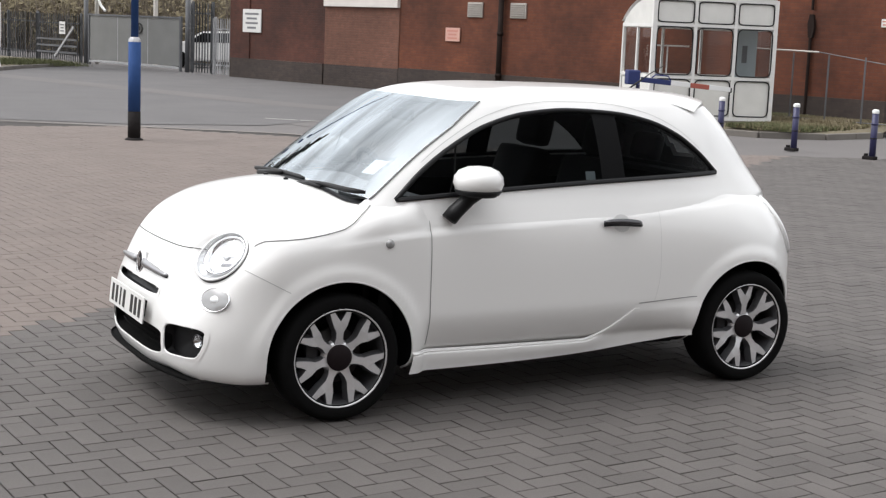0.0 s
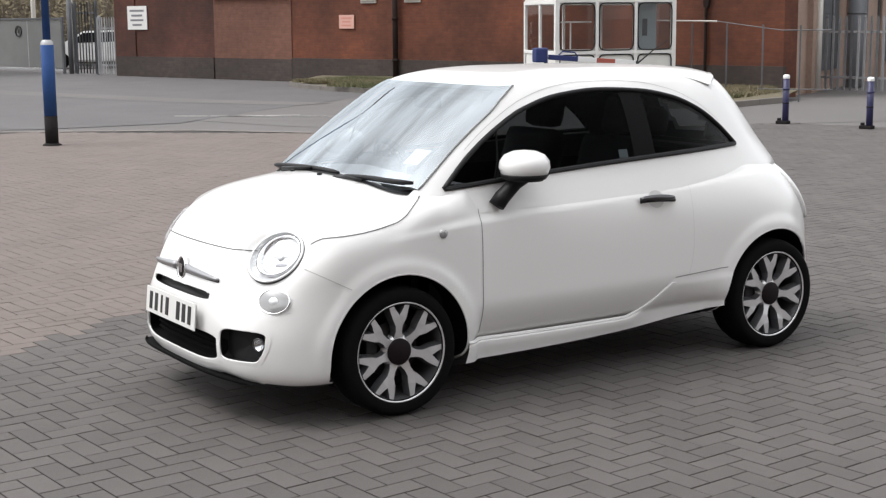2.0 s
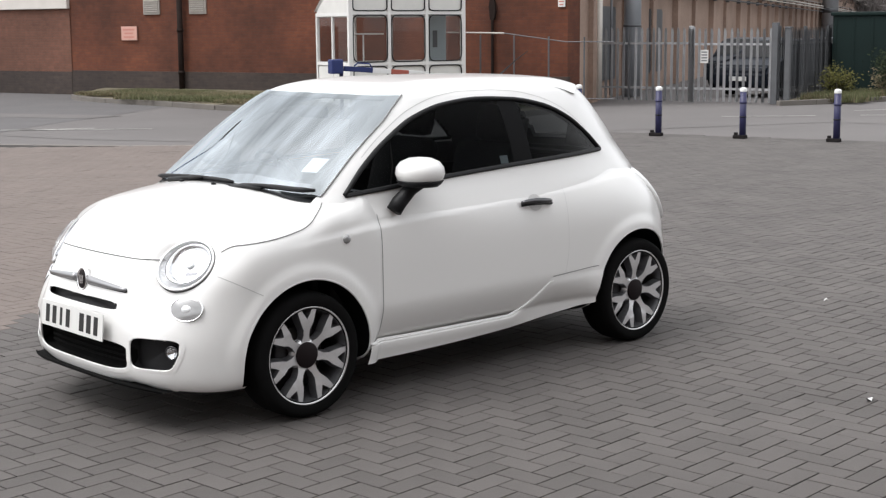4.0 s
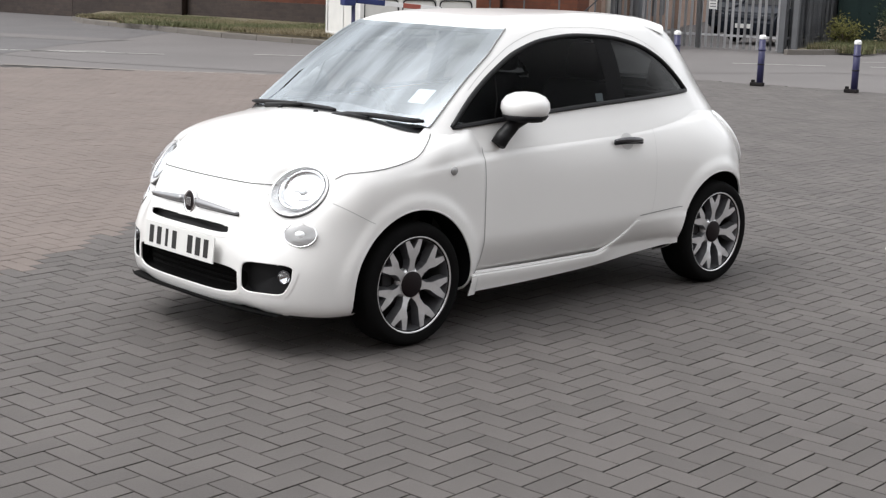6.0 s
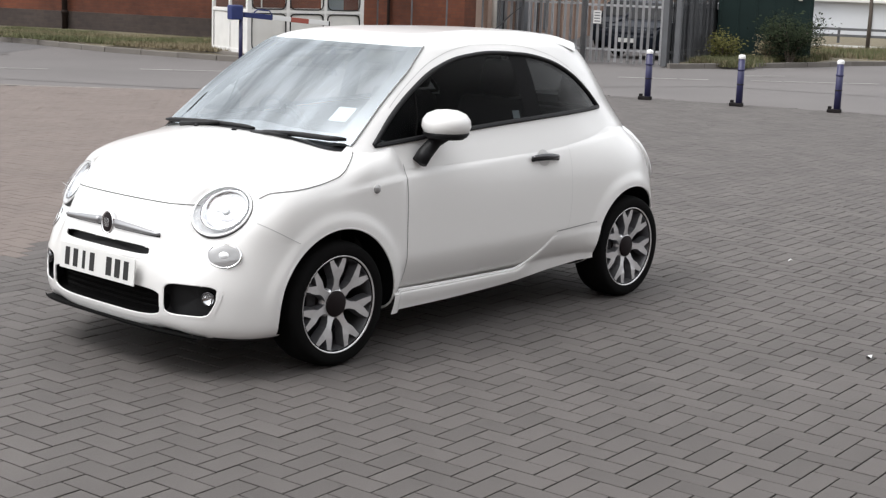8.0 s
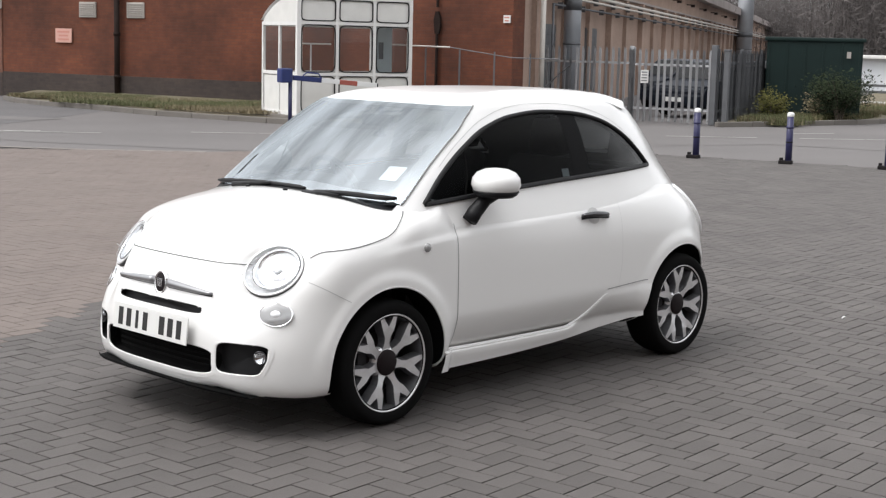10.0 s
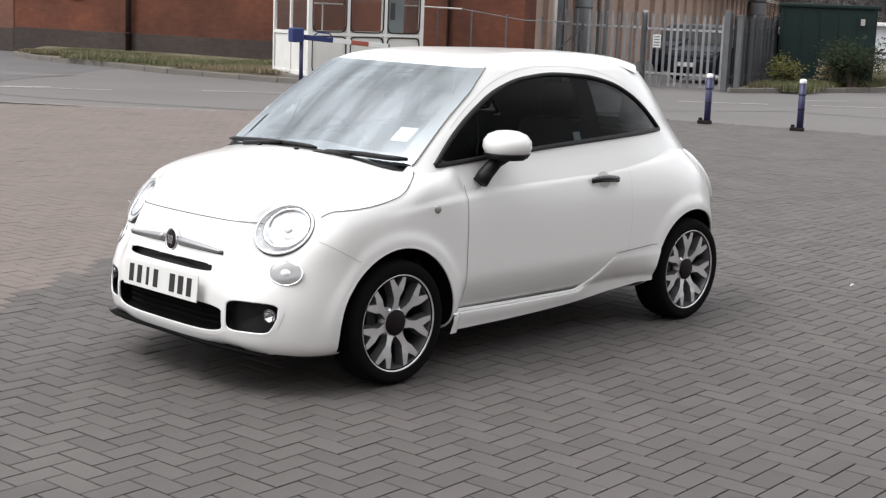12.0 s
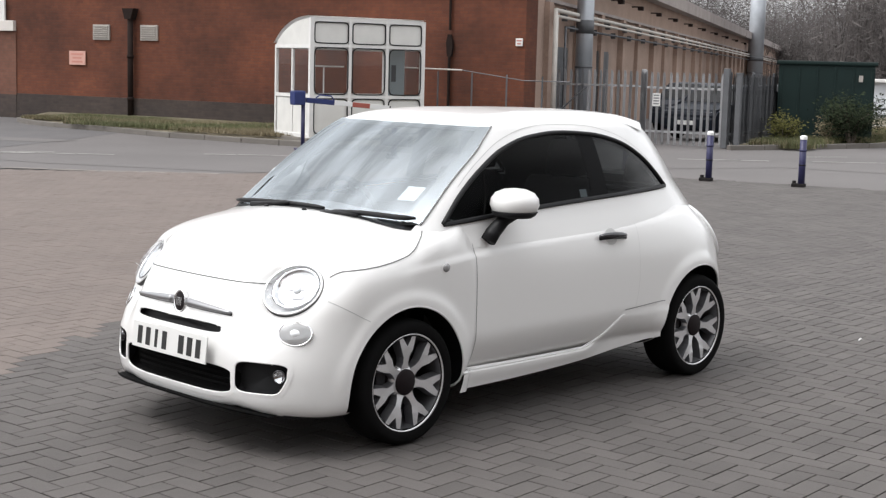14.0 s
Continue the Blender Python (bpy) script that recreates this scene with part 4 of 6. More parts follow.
        part("bulb", b_lathe([(0.0, 0.0175), (0.017, 0.0168), (0.021, 0.012)], 20), SILVER, ind, smooth=True)
        # fog lamp in its recess
        part("fog_recess", opening_back(FOG, side, 0.05), BLACK, car)
        opening_rim(FOG, side, "fog_recess_lip", car)
        fx = nose_x(side * 0.600, 0.370)
        fog = part("fog_lamp", b_lathe([(0.036, -0.02), (0.040, 0.012), (0.036, 0.016), (0.033, 0.012)], 30), SMOKED, car, "small round fog lamp", True, facing((fx + 0.025, side * 0.600, 0.370), (-0.85, side * 0.5, 0)) @ Matrix.Scale(0.78, 4))
        part("lens", b_lathe([(0.034, 0.010), (0.02, 0.022), (0.0, 0.025)], 30), LENS, fog, smooth=True)
        part("reflector", b_lathe([(0.033, 0.008), (0.015, -0.012), (0.0, -0.014)], 30), CHROME, fog, smooth=True)
        # moustache bar beside the badge
        bar = []
        for t in np.linspace(0, 1, 16):
            y, z = side * (0.058 + 0.292 * t), 0.634 - 0.012 * t
            bar.append((nose_x(y, z) - 0.009, y, z))
        part("nose_bar", b_tube(bar, [0.0185 - 0.011 * t ** 1.6 for t in np.linspace(0, 1, 16)], 10), BAR_CHROME, car, "dull chrome nose bar", True)
        part("nose_bar_slot", b_tube([(x + 0.004, y, z - 0.009) for x, y, z in bar], [0.0150 - 0.009 * t for t in np.linspace(0, 1, 16)], 8), BLACK, car, smooth=True)
        # tail lamp wrapping the corner
        def tail(u, v, s=side):
            z = 0.66 + 0.27 * v
            x = 1.40 + 0.20 * u * math.sin(math.pi * min(1, max(0, 0.12 + 0.76 * v))) + 0.10 * (1 - v)
            return (x, s * (body_y(min(x, 1.66), z) + 0.014 * math.sin(math.pi * v) ** 0.4), z)
        tail_lamp = part("tail_lamp", b_grid(tail, 10, 16), RED_LENS, car, "upright red tail lamp", True)
        edge_uv = [(0.0, k / 14) for k in range(15)] + [(k / 6, 1.0) for k in range(1, 7)] + [(1.0, 1 - k / 14) for k in range(1, 15)] + [(1 - k / 6, 0.0) for k in range(1, 6)]
        part("lamp_rim", b_tube([tail(u, v) for u, v in edge_uv], 0.013, 8, closed=True), LAMP_WHITE, tail_lamp, "bright tail lamp surround", True)
    # lower grille, upper slot
    part("grille_recess", opening_back(GRILLE, 1, 0.06), RUBBER, car, "black honeycomb lower grille")
    opening_rim(GRILLE, 1, "grille_lip", car)
    bars = part("grille_bar", b_tube([(nose_x(y, 0.30) + 0.045, y, 0.30) for y in np.linspace(-0.34, 0.34, 20)], 0.005, 6), RUBBER, car)
    again(bars, pose(0, 0, 0.025))
    again(bars, pose(0, 0, 0.05))
    again(bars, pose(0, 0, 0.075))
    part("nose_slot", opening_back(SLOT, 1, 0.035), BLACK, car)
    opening_rim(SLOT, 1, "nose_slot_lip", car)
    # splitter
    lip = []
    for y in np.linspace(-0.58, 0.58, 34):
        lip.append((nose_x(y, 0.255) - 0.022, y, 0.218 - 0.022 * (abs(y) / 0.58) ** 3))
    splitter = bmesh.new()
    rows = [[splitter.verts.new(Vector(p) + Vector(o)) for o in ((0, 0, 0.007), (-0.004, 0, 0.002), (0, 0, -0.006), (0.06, 0, 0.0), (0.06, 0, 0.012))] for p in lip]
    for a, b in zip(rows, rows[1:]):
        for k in range(4):
            splitter.faces.new((a[k], a[k + 1], b[k + 1], b[k]))
    part("front_splitter", splitter, RUBBER, car, "black plastic front splitter", True)
    # badge
    bx = nose_x(0, 0.628)
    badge = part("badge", b_lathe([(0.050, -0.01), (0.052, 0.006), (0.046, 0.012), (0.040, 0.008)], 40), CHROME, car, "oval chrome badge", True, facing((bx - 0.004, 0, 0.628), (-1, 0, 0.12)) @ Matrix.Diagonal((0.9, 1.12, 1, 1)))
    part("badge_face", b_lathe([(0.042, 0.006), (0.03, 0.010), (0.0, 0.012)], 40), MAROON, badge, smooth=True)
    for k in (-1.5, -0.5, 0.5, 1.5):
        part("badge_stroke", b_box((0.006, 0.034, 0.004), (k * 0.011, 0, 0.0125), 0.001), CHROME, badge)
    # number plate, its characters as plain bars
    px = nose_x(0, 0.455)
    plate = part("number_plate", b_box((0.52, 0.111, 0.006), (0, 0, 0), 0.002), PLATE, car, "white number plate with dark bars", False, facing((px - 0.022, -0.008, 0.453), (-1, 0, 0.10)) @ Matrix.Diagonal((1.09, 1.08, 1, 1)))
    for k, w in enumerate((0.044, 0.044, 0.026, 0.044, None, 0.05, 0.048, 0.044)):
        if w:
            part("plate_bar", b_box((w * 0.72, 0.076, 0.002), (-0.205 + 0.0585 * k, 0, 0.004), 0.0005), INK, plate)
    part("plate_mount", b_box((0.40, 0.07, 0.03), (0, 0, -0.018), 0.004), BLACK, plate)
    # roof spoiler
    def roof_z(x, y):
        lo, hi = 1.0, 1.5009
        for _ in range(30):
            mid = (lo + hi) / 2
            lo, hi = (mid, hi) if gh_y(x, mid) >= max(0.02, abs(y)) else (lo, mid)
        return lo

    def spoiler(u, v):
        """A closed blade: over the top from roof to lip, round, and back beneath."""
        y = (2 * u - 1) * 0.47
        k = abs(y) / 0.43
        xe = 1.258 - 0.245 * k ** 2
        x0 = xe - 0.26
        z0, ze = roof_z(x0, y) + 0.001, 1.439 - 0.018 * k ** 2
        ze -= 0.035 * max(0.0, (abs(y) - 0.37) / 0.10) ** 2
        end = (abs(y) / 0.47) ** 6
        thick = 0.017 * (1 - end)

        def upper(t):
            return Vector((x0 + (xe - x0) * t, y, z0 + (ze - z0) * t + 0.006 * math.sin(math.pi * t)))
        if v < 0.5:
            return upper(v / 0.5)
        if v < 0.65:
            a = (v - 0.5) / 0.15 * math.pi
            return Vector((xe + 0.8 * thick * math.sin(a), y, ze - thick + thick * math.cos(a)))
        t = (v - 0.65) / 0.35
        under = Vector((xe + (hatch_x(y, 1.34) - 0.012 - xe) * t, y, ze - 2 * thick + (1.34 - ze + 2 * thick) * t))
        return under.lerp(upper(1 - t) - Vector((0, 0, 0.002)), end)
    part("roof_spoiler", b_grid(spoiler, 36, 40), PAINT, car, "white roof spoiler", True)
    # wipers
    def wiper(y0, y1, z0, z1, name="wiper_blade"):
        pts = []
        for t in np.linspace(0, 1, 14):
            y, z = y0 + (y1 - y0) * t, z0 + (z1 - z0) * t + 0.008 * math.sin(math.pi * t)
            pts.append((screen_x(y, z) - 0.028, y, z + 0.014))
        return part(name, b_tube(pts, [0.006] + [0.0125] * 12 + [0.007], 8), BLACK, car, smooth=True)
    wiper(-0.14, -0.655, 0.993, 1.004)
    wiper(0.60, -0.09, 0.988, 1.006)
    for y0, y1, z1 in ((-0.12, -0.36, 0.986), (0.42, 0.16, 1.0)):
        x0 = screen_x(y0, 0.992) - 0.055
        part("wiper_arm", b_tube([(x0, y0, 0.998), (x0 + 0.005, (y0 + y1) / 2, 1.014), (screen_x(y1, z1) - 0.036, y1, z1 + 0.024)], [0.014, 0.009, 0.007], 8), BLACK, car, smooth=True)
    part("washer_jet", b_lathe([(0.013, 0), (0.011, 0.008), (0, 0.011)], 14), BLACK, car, m=pose(-1.13, -0.02, top_z(-1.13, 0.02)))
    again(bpy.data.objects["washer_jet"], pose(-1.12, 0.28, top_z(-1.12, 0.28)))
    # aerial on the roof
    part("aerial", b_tube([(0.93, 0.12, 1.455), (1.10, 0.12, 1.56), (1.2, 0.12, 1.61)], [0.006, 0.003, 0.002], 6), BLACK, car)
    # cabin
    part("dashboard", b_grid(lambda u, v: (-0.97 + 0.42 * v, (2 * u - 1) * min(0.58, gh_y(-0.97 + 0.42 * v, 1.0) - 0.06), 0.975 + 0.012 * math.sin(math.pi * v) + 0.02 * math.exp(-((2 * u - 1.55) / 0.3) ** 2) * v - 0.28 * max(0.0, v - 0.78) / 0.22), 30, 20), DASH, car, "grey dashboard", True)
    part("instrument_hood", b_box((0.12, 0.30, 0.10), (-0.58, 0.36, 0.985), 0.035), CABIN, car, smooth=True)
    wheel_m = Matrix.Translation((-0.46, 0.36, 0.955)) @ Matrix.Rotation(radians(64), 4, "Y")
    sw = part("steering_wheel", b_tube([(0.178 * math.cos(a), 0.178 * math.sin(a), 0) for a in np.linspace(0, math.tau, 41)[:-1]], 0.016, 10, closed=True), CABIN, car, "dark steering wheel", True, wheel_m)
    part("wheel_boss", b_lathe([(0.07, -0.03), (0.07, 0.0), (0.05, 0.015), (0, 0.02)], 24), CABIN, sw, smooth=True)
    for a in (0.0, math.pi / 2 + 0.3, -math.pi / 2 - 0.3):
        part("wheel_spoke", b_box((0.15, 0.035, 0.015), (0.09, 0, 0), 0.005), CABIN, sw, m=Matrix.Rotation(a + math.pi / 2, 4, "Z"))
    part("rear_view_mirror", b_box((0.03, 0.22, 0.06), (-0.50, 0.0, 1.33), 0.014), CABIN, car)
    for y in (-0.34, 0.34):
        seat = part("front_seat", b_box((0.50, 0.46, 0.17), (0.02, y, 0.50), 0.06), SEAT, car, "charcoal front seat with headrest", True)
        part("seat_back", b_box((0.13, 0.44, 0.60), (0, 0, 0.30), 0.055), SEAT, seat, smooth=True, m=pose(0.27, y, 0.56, 0, 17, 0))
        part("headrest", b_box((0.10, 0.26, 0.20), (0, 0, 0.10), 0.045), SEAT, seat, smooth=True, m=pose(0.475, y, 1.14, 0, 12, 0))
    bench = part("rear_bench", b_box((0.40, 1.10, 0.16), (0.85, 0, 0.58), 0.05), SEAT, car, "charcoal rear bench", True)
    part("bench_back", b_box((0.12, 1.08, 0.46), (0, 0, 0.23), 0.05), SEAT, bench, smooth=True, m=pose(1.08, 0, 0.62, 0, 18, 0))
    for y in (-0.30, 0.30):
        part("headrest", b_box((0.08, 0.24, 0.16), (0, 0, 0.08), 0.035), SEAT, bench, smooth=True, m=pose(1.22, y, 1.06, 0, 14, 0))

    def tub(u, v):
        a = u * math.pi
        x = -0.90 + 2.1 * v
        s = math.cos(a)
        half = min(body_y(x, 0.85), gh_y(x, 0.98)) - 0.07
        y = half * math.copysign(abs(s) ** 0.25, s)
        return (x, y, 0.93 - 0.57 * math.sin(a) ** 0.25)
    part("cabin_tub", b_grid(tub, 40, 30), CABIN, car, smooth=True)
    part("bulkhead", b_box((0.04, 1.1, 0.5), (-0.93, 0, 0.66), 0.01), CABIN, car)
    part("rear_shelf", b_box((0.26, 0.80, 0.03), (1.20, 0, 1.03), 0.01), CABIN, car)
    part("windscreen_sticker", b_grid(lambda u, v: (screen_x(-0.465 - 0.10 * u, 1.085 + 0.06 * v) + 0.004, -0.465 - 0.10 * u, 1.087 + 0.06 * v), 3, 3), STICKER, car, "pale blue windscreen sticker")
    part("window_sticker", b_grid(lambda u, v: (0.165 + 0.055 * u, -gh_y(0.19, 1.06 + 0.045 * v) + 0.006, 1.062 + 0.04 * v), 2, 2), STICKER, car, "small pale window sticker")
    return car


build_car()


# ---- ground ----
def sheet(points, z, name, mat, label, category, drop=0.0):
    """A flat piece of ground from site corners (u, v)."""
    bm = bmesh.new()
    vs = [bm.verts.new(site(u, v, z)) for u, v in points]
    bm.faces.new(vs)
    if bm.faces[:][0].normal.z < 0:
        bmesh.ops.reverse_faces(bm, faces=bm.faces)
    if drop:
        bmesh.ops.recalc_face_normals(bm, faces=bm.faces)
        ext = bmesh.ops.extrude_face_region(bm, geom=bm.faces[:])
        bmesh.ops.translate(bm, verts=[v for v in ext["geom"] if isinstance(v, bmesh.types.BMVert)], vec=(0, 0, -drop))
        bmesh.ops.recalc_face_normals(bm, faces=bm.faces)
    return tagged(part(name, bm, mat), label, category, kind="structure")


ground_bm = bmesh.new()
bmesh.ops.create_grid(ground_bm, x_segments=8, y_segments=8, size=900)
bmesh.ops.translate(ground_bm, verts=ground_bm.verts, vec=(0, 0, -0.018))
tagged(part("ground", ground_bm, ASPHALT), "worn grey asphalt yard ground", "ground", kind="structure")

# ---- brick building with its parapet, infill and pipes ----
WALL_V, WALL_L, WALL_R = 22.0, -33.95, -10.1


def wall_block(name, u0, u1, v0, v1, z0, z1, mat, label, bevel=0.0):
    ob = part(name, b_box((u1 - u0, v1 - v0, z1 - z0), ((u1 - u0) / 2, (v1 - v0) / 2, (z1 - z0) / 2), bevel), mat, None, "", False, site_pose(u0, v0, z0))
    return tagged(ob, label, "wall", kind="structure")


wall_block("wall_front_sooty", WALL_L, -29.0, WALL_V, WALL_V + 0.6, -0.1, 3.27, BRICK_SOOT, "soot-stained brown brick works wall")
wall_block("wall_front_low", -29.0, WALL_R, WALL_V, WALL_V + 0.6, -0.1, 3.27, BRICK_ORANGE, "long orange brick works wall")
wall_block("wall_front_band", WALL_L, WALL_R, WALL_V - 0.03, WALL_V + 0.3, 3.27, 3.57, BRICK_RED, "darker red brick band under the coping")
wall_block("wall_coping", WALL_L - 0.05, WALL_R + 0.05, WALL_V - 0.10, WALL_V + 0.35, 3.57, 3.69, BRICK_RED, "projecting red brick coping", 0.02)
wall_block("wall_plinth_left", WALL_L - 0.02, -29.05, WALL_V - 0.05, WALL_V + 0.1, -0.1, 0.62, BRICK_DARK, "sooty brick plinth")
wall_block("wall_plinth_right", -25.55, WALL_R + 0.02, WALL_V - 0.05, WALL_V + 0.1, -0.1, 0.66, BRICK_DARK, "sooty brick plinth")
wall_block("wall_infill", -29.0, -25.58, WALL_V - 0.025, WALL_V + 0.1, 0.62, 2.37, BRICK_PINK, "bricked-up doorway in paler brick")
wall_block("wall_infill_base", -29.0, -25.58, WALL_V - 0.035, WALL_V + 0.1, -0.1, 0.62, BRICK_DARK, "dark engineering brick base of the infill")
wall_block("wall_left_pier", WALL_L - 0.03, -32.9, WALL_V - 0.04, WALL_V + 0.08, 0.62, 3.27, BRICK_SOOT, "darker brick corner pier")
wall_block("wall_upper", -29.3, WALL_R - 0.6, WALL_V + 0.9, WALL_V + 1.4, 3.5, 7.5, BRICK_RED, "upper storey of dark red brick set back")
lintel = part("lintel", b_box((3.4, 0.12, 0.28), (0, 0, 0), 0.012), STONE, None, "", False, site_pose(-27.29, WALL_V - 0.05, 2.50))
tagged(lintel, "white painted lintel over the bricked-up door", "lintel", kind="structure")


def pipe_down(u, top, label):
    t = thing("drainpipe", site_pose(u, WALL_V - 0.12, 0.1), label, "drainpipe", "wall drainpipes")
    part("pipe", b_tube([(0, 0, 0), (0, 0, top - 0.25)], 0.075, 12), PIPE_BROWN, t, smooth=True)
    part("hopper", b_prism([(-0.1, -0.15), (0.1, -0.15), (0.19, 0.13), (-0.19, 0.13)], 0.22), PIPE_BROWN, t, m=pose(0, -0.11, top - 0.2))
    for z in (0.5, 1.6):
        part("pipe_collar", b_tube([(0, 0, z), (0, 0, z + 0.09)], 0.092, 12), PIPE_BROWN, t, smooth=True)
    return t


pipe_down(-21.42, 2.95, "dark iron drainpipe with hopper on brick wall")


def wall_bracket():
    t = thing("wall_bracket", site_pose(-12.0, WALL_V - 0.08, 1.93), "rusty iron bracket and pipe on the brick wall", "bracket")
    part("plate", b_prism([(-0.05, 0.0), (0.06, 0.0), (0.09, 0.2), (0.08, 0.36), (0.03, 0.5), (-0.04, 0.5), (-0.08, 0.3)], 0.08), PIPE_BROWN, t)
    part("rod", b_tube([(0, 0.03, -1.9), (0, 0.03, 0)], 0.035, 8), PIPE_BROWN, t)
    part("rod_top", b_tube([(0, 0.03, 0.6), (0, 0.03, 1.5)], 0.03, 8), PIPE_BROWN, t)


wall_bracket()


def vent(u, z):
    t = thing("wall_vent", site_pose(u, WALL_V - 0.02, z), "small grey louvred vent in brick wall", "vent", "wall vents")
    part("frame", b_box((0.57, 0.05, 0.40), (0, 0, 0), 0.01), VENT, t)
    for k in range(6):
        part("slat", b_box((0.49, 0.02, 0.045), (0, -0.033, -0.14 + 0.056 * k), 0.0, m=Matrix.Rotation(radians(25), 4, "X")), VENT, t)


vent(-22.49, 2.36)
vent(-20.87, 2.36)


def bars_of_text(parent, rows, width, height, mat, depth):
    """Unreadable lines of writing as plain bars."""
    for k in range(rows):
        w = width * (0.92, 0.7, 0.84, 0.6)[k % 4]
        part("text_bar", b_box((w, 0.004, height / rows * 0.42), (0, depth, height / 2 - height * (k + 0.5) / rows)), mat, parent)


def wall_sign(u, z, w, h, face, text, rows, label):
    t = thing("wall_sign", site_pose(u, WALL_V - 0.03, z), label, "sign")
    part("board", b_box((w, 0.03, h), (0, 0, 0), 0.006), face, t)
    bars_of_text(t, rows, w * 0.8, h * 0.8, text, -0.0185)


wall_sign(-32.77, 1.84, 1.0, 0.74, SIGN_WHITE, SIGN_TEXT, 4, "white notice board on brick wall")
wall_sign(-23.33, 1.67, 0.57, 0.37, SIGN_PINK, TEXT_PALE, 3, "small faded pink notice on brick wall")
wall_sign(-10.24, 2.28, 0.17, 0.17, SIGN_WHITE, TEXT_PALE, 2, "tiny white plaque near the wall's end")


def letters(text, size, mat, parent, m):
    cu = bpy.data.curves.new("lettering", "FONT")
    cu.body, cu.size, cu.extrude, cu.align_x, cu.align_y = text, size, 0.003, "CENTER", "CENTER"
    ob = new("lettering", cu)
    me = bpy.data.meshes.new_from_object(ob)
    bpy.data.objects.remove(ob)
    me.materials.clear()
    me.materials.append(mat)
    out = new("lettering", me)
    out.parent, out.matrix_basis = parent, m
    return out


def name_board():
    t = thing("name_board", site_pose(-27.32, WALL_V - 0.06, 2.93), "white works name board above the lintel", "sign")
    part("board", b_box((2.78, 0.06, 0.62), (0, 0, 0), 0.01), SIGN_WHITE, t)
    for k, w in enumerate((0.13, 0.11, 0.07, 0.05, 0.13, 0.13, 0.11, 0.05)):
        part("logo_bar", b_box((w, 0.006, 0.13), (-0.86 + 0.145 * k, -0.034, 0.10)), SIGN_TEXT, t)
    for k in range(4):
        part("logo_bar", b_box((0.12, 0.006, 0.17), (0.36 + 0.155 * k, -0.034, 0.10)), INK, t)
    letters("REFURBISHMENT CENTRE", 0.19, INK, t, Matrix.Translation((0, -0.036, -0.17)) @ Matrix.Rotation(radians(90), 4, "X"))


name_board()


def wall_camera():
    t = thing("security_camera", site_pose(-34.1, WALL_V - 0.15, 3.2), "white security camera on the building corner", "camera")
    part("housing", b_box((0.48, 0.14, 0.13), (-0.15, 0, 0), 0.03), WHITE_FRAME, t, m=pose(0, 0, 0, 0, -6, 0))
    part("arm", b_tube([(0.1, 0, -0.03), (0.25, 0.1, -0.06)], 0.03, 8), WHITE_FRAME, t)
    part("hood_lens", b_tube([(-0.40, 0, 0.03), (-0.44, 0, 0.03)], 0.045, 10), BLACK, t)


wall_camera()

# ---- side of the building running away from the yard ----
SIDE_M = site_pose(WALL_R, WALL_V, 0, 13.0)


def side_block(name, x0, x1, y0, y1, z0, z1, mat, label):
    ob = part(name, b_box((x1 - x0, y1 - y0, z1 - z0), ((x0 + x1) / 2, (y0 + y1) / 2, (z0 + z1) / 2)), mat, None, "", False, SIDE_M)
    return tagged(ob, label, "wall", kind="structure")


side_block("wall_side", -0.4, 0.0, 0.61, 190.0, -0.1, 3.9, RENDER_TAN, "stained tan rendered side wall of the works")
side_block("wall_side_beam", -0.4, 0.10, 2.0, 190.0, 3.28, 3.36, RENDER_GREY, "grey concrete string course along the side wall")
side_block("wall_side_eaves", -0.4, 0.45, 1.5, 190.0, 4.18, 4.66, RENDER_GREY, "grey gutter board along the side wall")
side_block("wall_side_upper", -0.4, 0.02, 1.5, 190.0, 3.9, 4.2, RENDER_TAN, "brick course under the eaves")
for k in range(36):
    side_block("wall_side_pilaster", 0.0, 0.12 + 0.06 * (k % 2), 2.0 + 3.8 * k, 2.5 + 3.8 * k, -0.1, 3.28, RENDER_TAN, "rendered pilaster of the side wall")


def side_pipe(z, r, mat, y0, off, label, length=120):
    t = thing("wall_pipe", SIDE_M @ pose(off, y0, z), label, "pipe", "side wall pipes")
    part("run", b_tube([(0, 0, 0), (0, length, 0)], r, 10), mat, t, smooth=True)
    part("drop", b_tube([(0, 0.02, 0.03), (0, 0.02, -z + 0.1)], r, 10), mat, t, smooth=True)
    for k in range(14):
        part("pipe_clip", b_box((0.14, 0.05, 0.16), (-0.05, 1.2 + 3.3 * k, 0)), GALV_DARK, t)


side_pipe(3.08, 0.05, PIPE_WHITE, 1.8, 0.30, "cream lagged pipe running along the side wall")
side_pipe(2.94, 0.035, PIPE_WHITE, 1.85, 0.33, "thin cream pipe running along the side wall")
side_pipe(2.72, 0.03, GALV_DARK, 3.2, 0.28, "dark conduit running along the side wall")


def duct(x, y, r, top, name="vent_duct"):
    t = thing(name, SIDE_M @ pose(x, y, 0), "tall grey aluminium duct beside the works wall", "duct", "wall ducts")
    part("shaft", b_tube([(0, 0, 0), (0, 0, top)], r, 20), DUCT, t, smooth=True)
    for z, h in ((1.75, 0.05), (2.62, 0.34)):
        part("joint_band", b_tube([(0, 0, z), (0, 0, z + h)], r + 0.012, 20), GALV_DARK, t, smooth=True)


duct(0.45, 4.95, 0.22, 5.4)
duct(0.75, 74.0, 0.56, 11.0)


def eaves_lamp(y, z):
    t = thing("wall_lamp", SIDE_M @ pose(0.2, y, z), "small dark lamp fitting on the side wall", "lamp", "side wall lamps")
    part("head", b_box((0.18, 0.26, 0.13), (0.1, 0, 0), 0.02), PIPE_BROWN, t)
